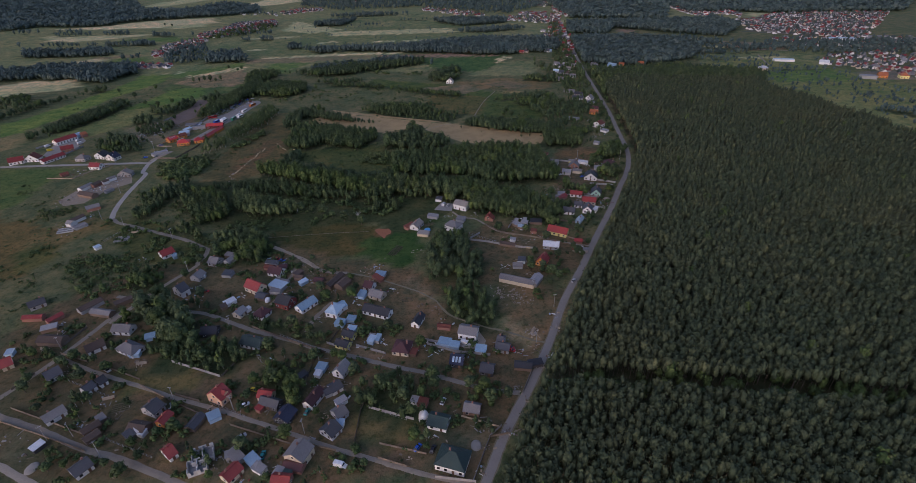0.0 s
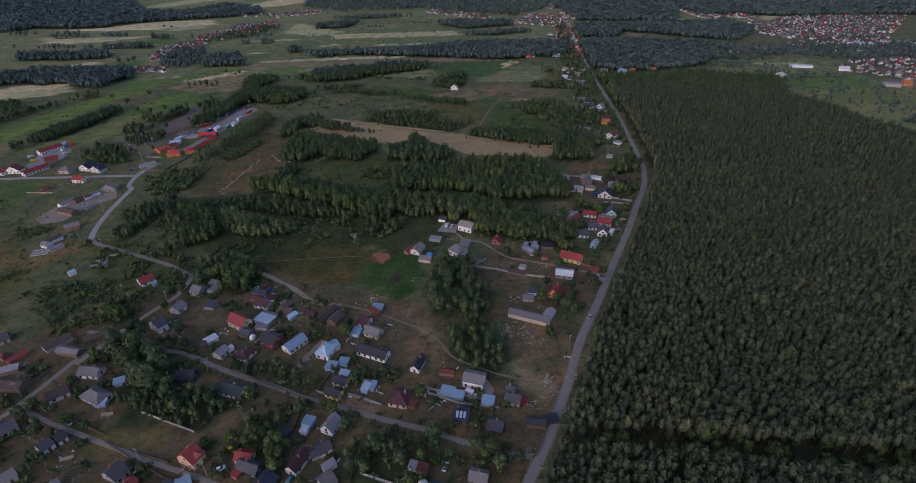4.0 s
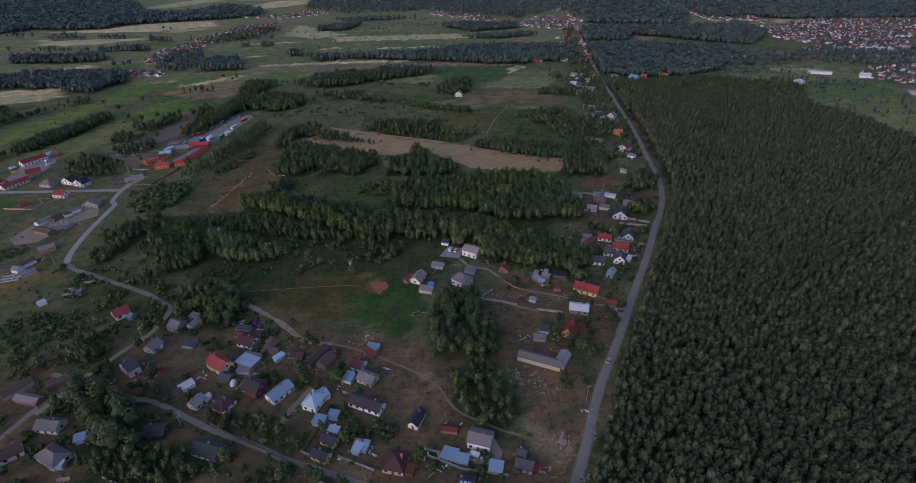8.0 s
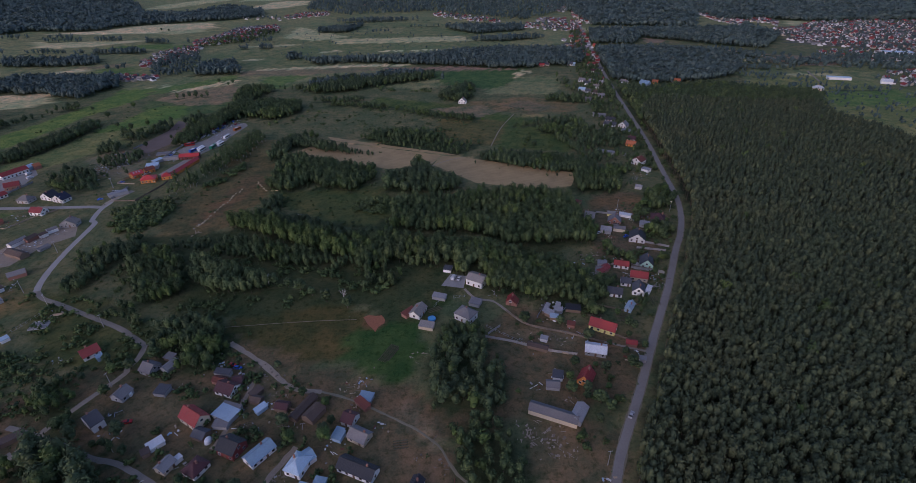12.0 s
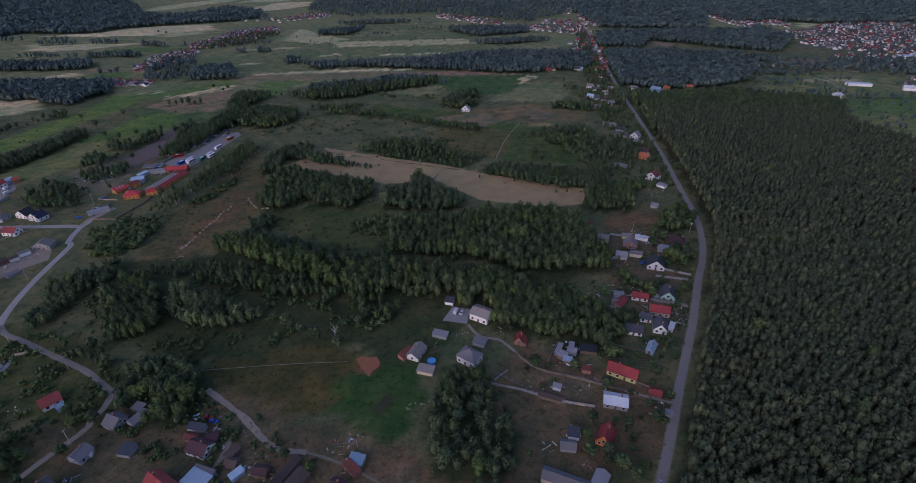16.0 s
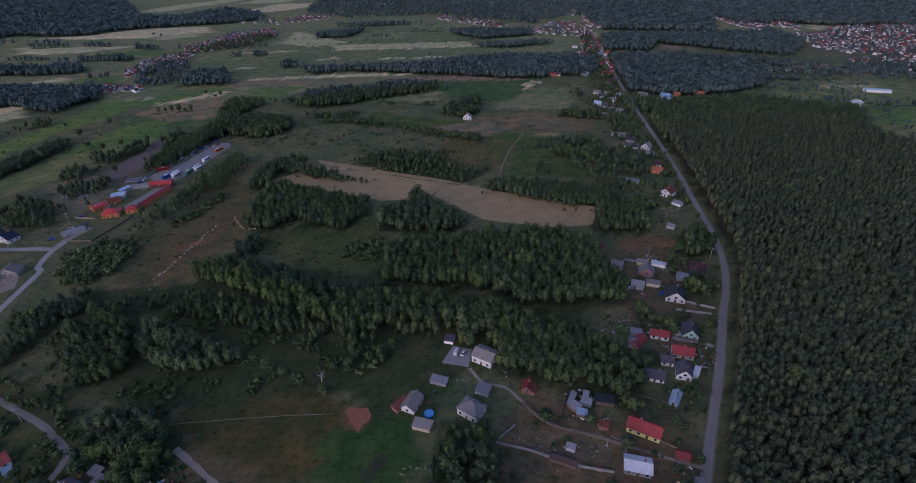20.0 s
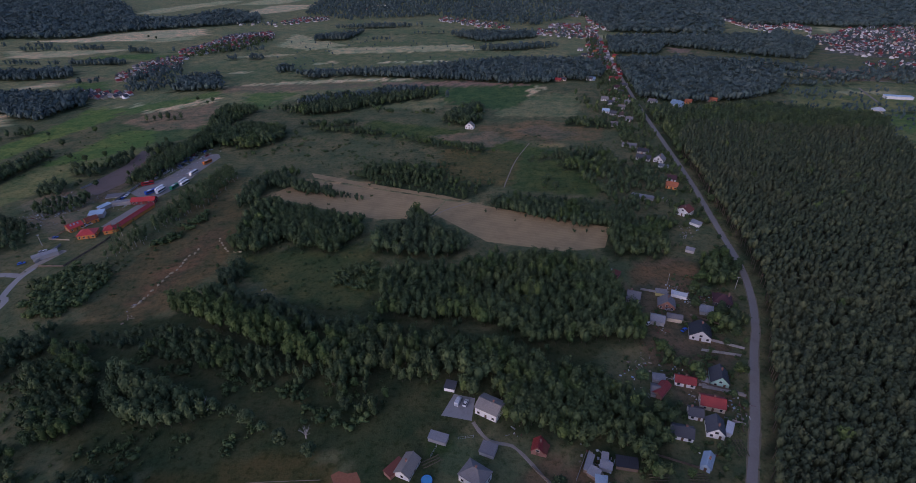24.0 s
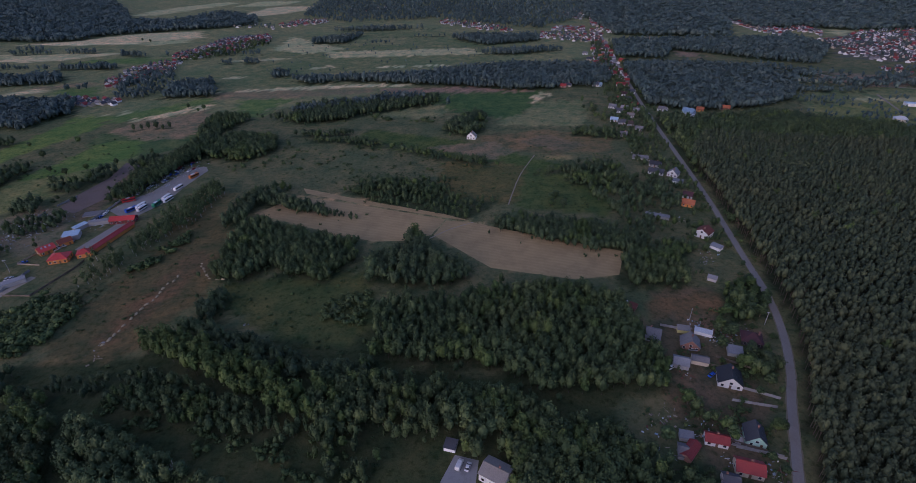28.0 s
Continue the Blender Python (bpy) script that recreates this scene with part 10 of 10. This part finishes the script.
tree("round", -190.0, 253.4, 7.9)
tree("bush", -179.8, 231.6, 3.0)
tree("round", -168.5, 260.1, 7.1)
tree("round", -174.8, 243.2, 7.1)
tree("bush", -176.9, 289.8, 2.4)
tree("round", -180.7, 281.4, 6.2)
tree("bush", -168.1, 284.3, 1.6)
tree("bush", -190.2, 275.4, 1.7)
tree("bush", -184.2, 276.5, 2.0)
tree("round", -166.1, 276.7, 7.5)
tree("bush", -182.4, 251.8, 1.9)
tree("round", -178.6, 228.2, 5.6)
tree("round", -183.7, 245.6, 5.9)
tree("round", -185.5, 269.6, 4.8)
tree("bush", -177.5, 256.0, 2.4)
tree("bush", -184.6, 256.0, 2.0)

zone((0.314, 0.257, 0.176), -365, 556, -357, 580, -320, 575, -303, 538, -312, 522, -331, 514)
build_ground()
grow_verges()
build_wood("pine", "pine", 58, 0.034, 3, [PINE, BARK], "pine_forest", "dense planted pine forest with rounded dark crowns", 8, True, 9)
build_wood("pinefar", "pine", 12, 0.045, 2, [PINE, BARK], "pine_forest_edge", "far part of the dense pine forest", 6, True, 1)
build_wood("leaf", "tall", 95, 0.050, 6, [LEAF, BARK], "broadleaf_wood", "mixed broadleaf wood with dense dark green crowns", 8, True, 2)
build_wood("dark", "tall", 95, 0.050, 6, [DARK, BARK], "alder_wood", "alder groves and hedgerows with dark crowns", 8, True, 2)
build_wood("light", "tall", 95, 0.050, 6, [LIGHT, BARK], "poplar_belt", "belt of poplars with light green crowns", 6, True, 2)
build_wood("grey", "tall", 95, 0.050, 6, [WILLOW, BARK], "willow_grove", "grove of grey-green willows with loose crowns", 6, True, 2)
build_wood("birch", "birch", 110, 0.045, 6, [LEAF, BIRCH], "birch_row", "row of birches with pale slender trunks", 4)
build_wood("shrub", "bush", 36, 0.16, 4, [BUSH, BARK], "scrub", "low scrub of young trees and bushes in the meadow", 6, False)
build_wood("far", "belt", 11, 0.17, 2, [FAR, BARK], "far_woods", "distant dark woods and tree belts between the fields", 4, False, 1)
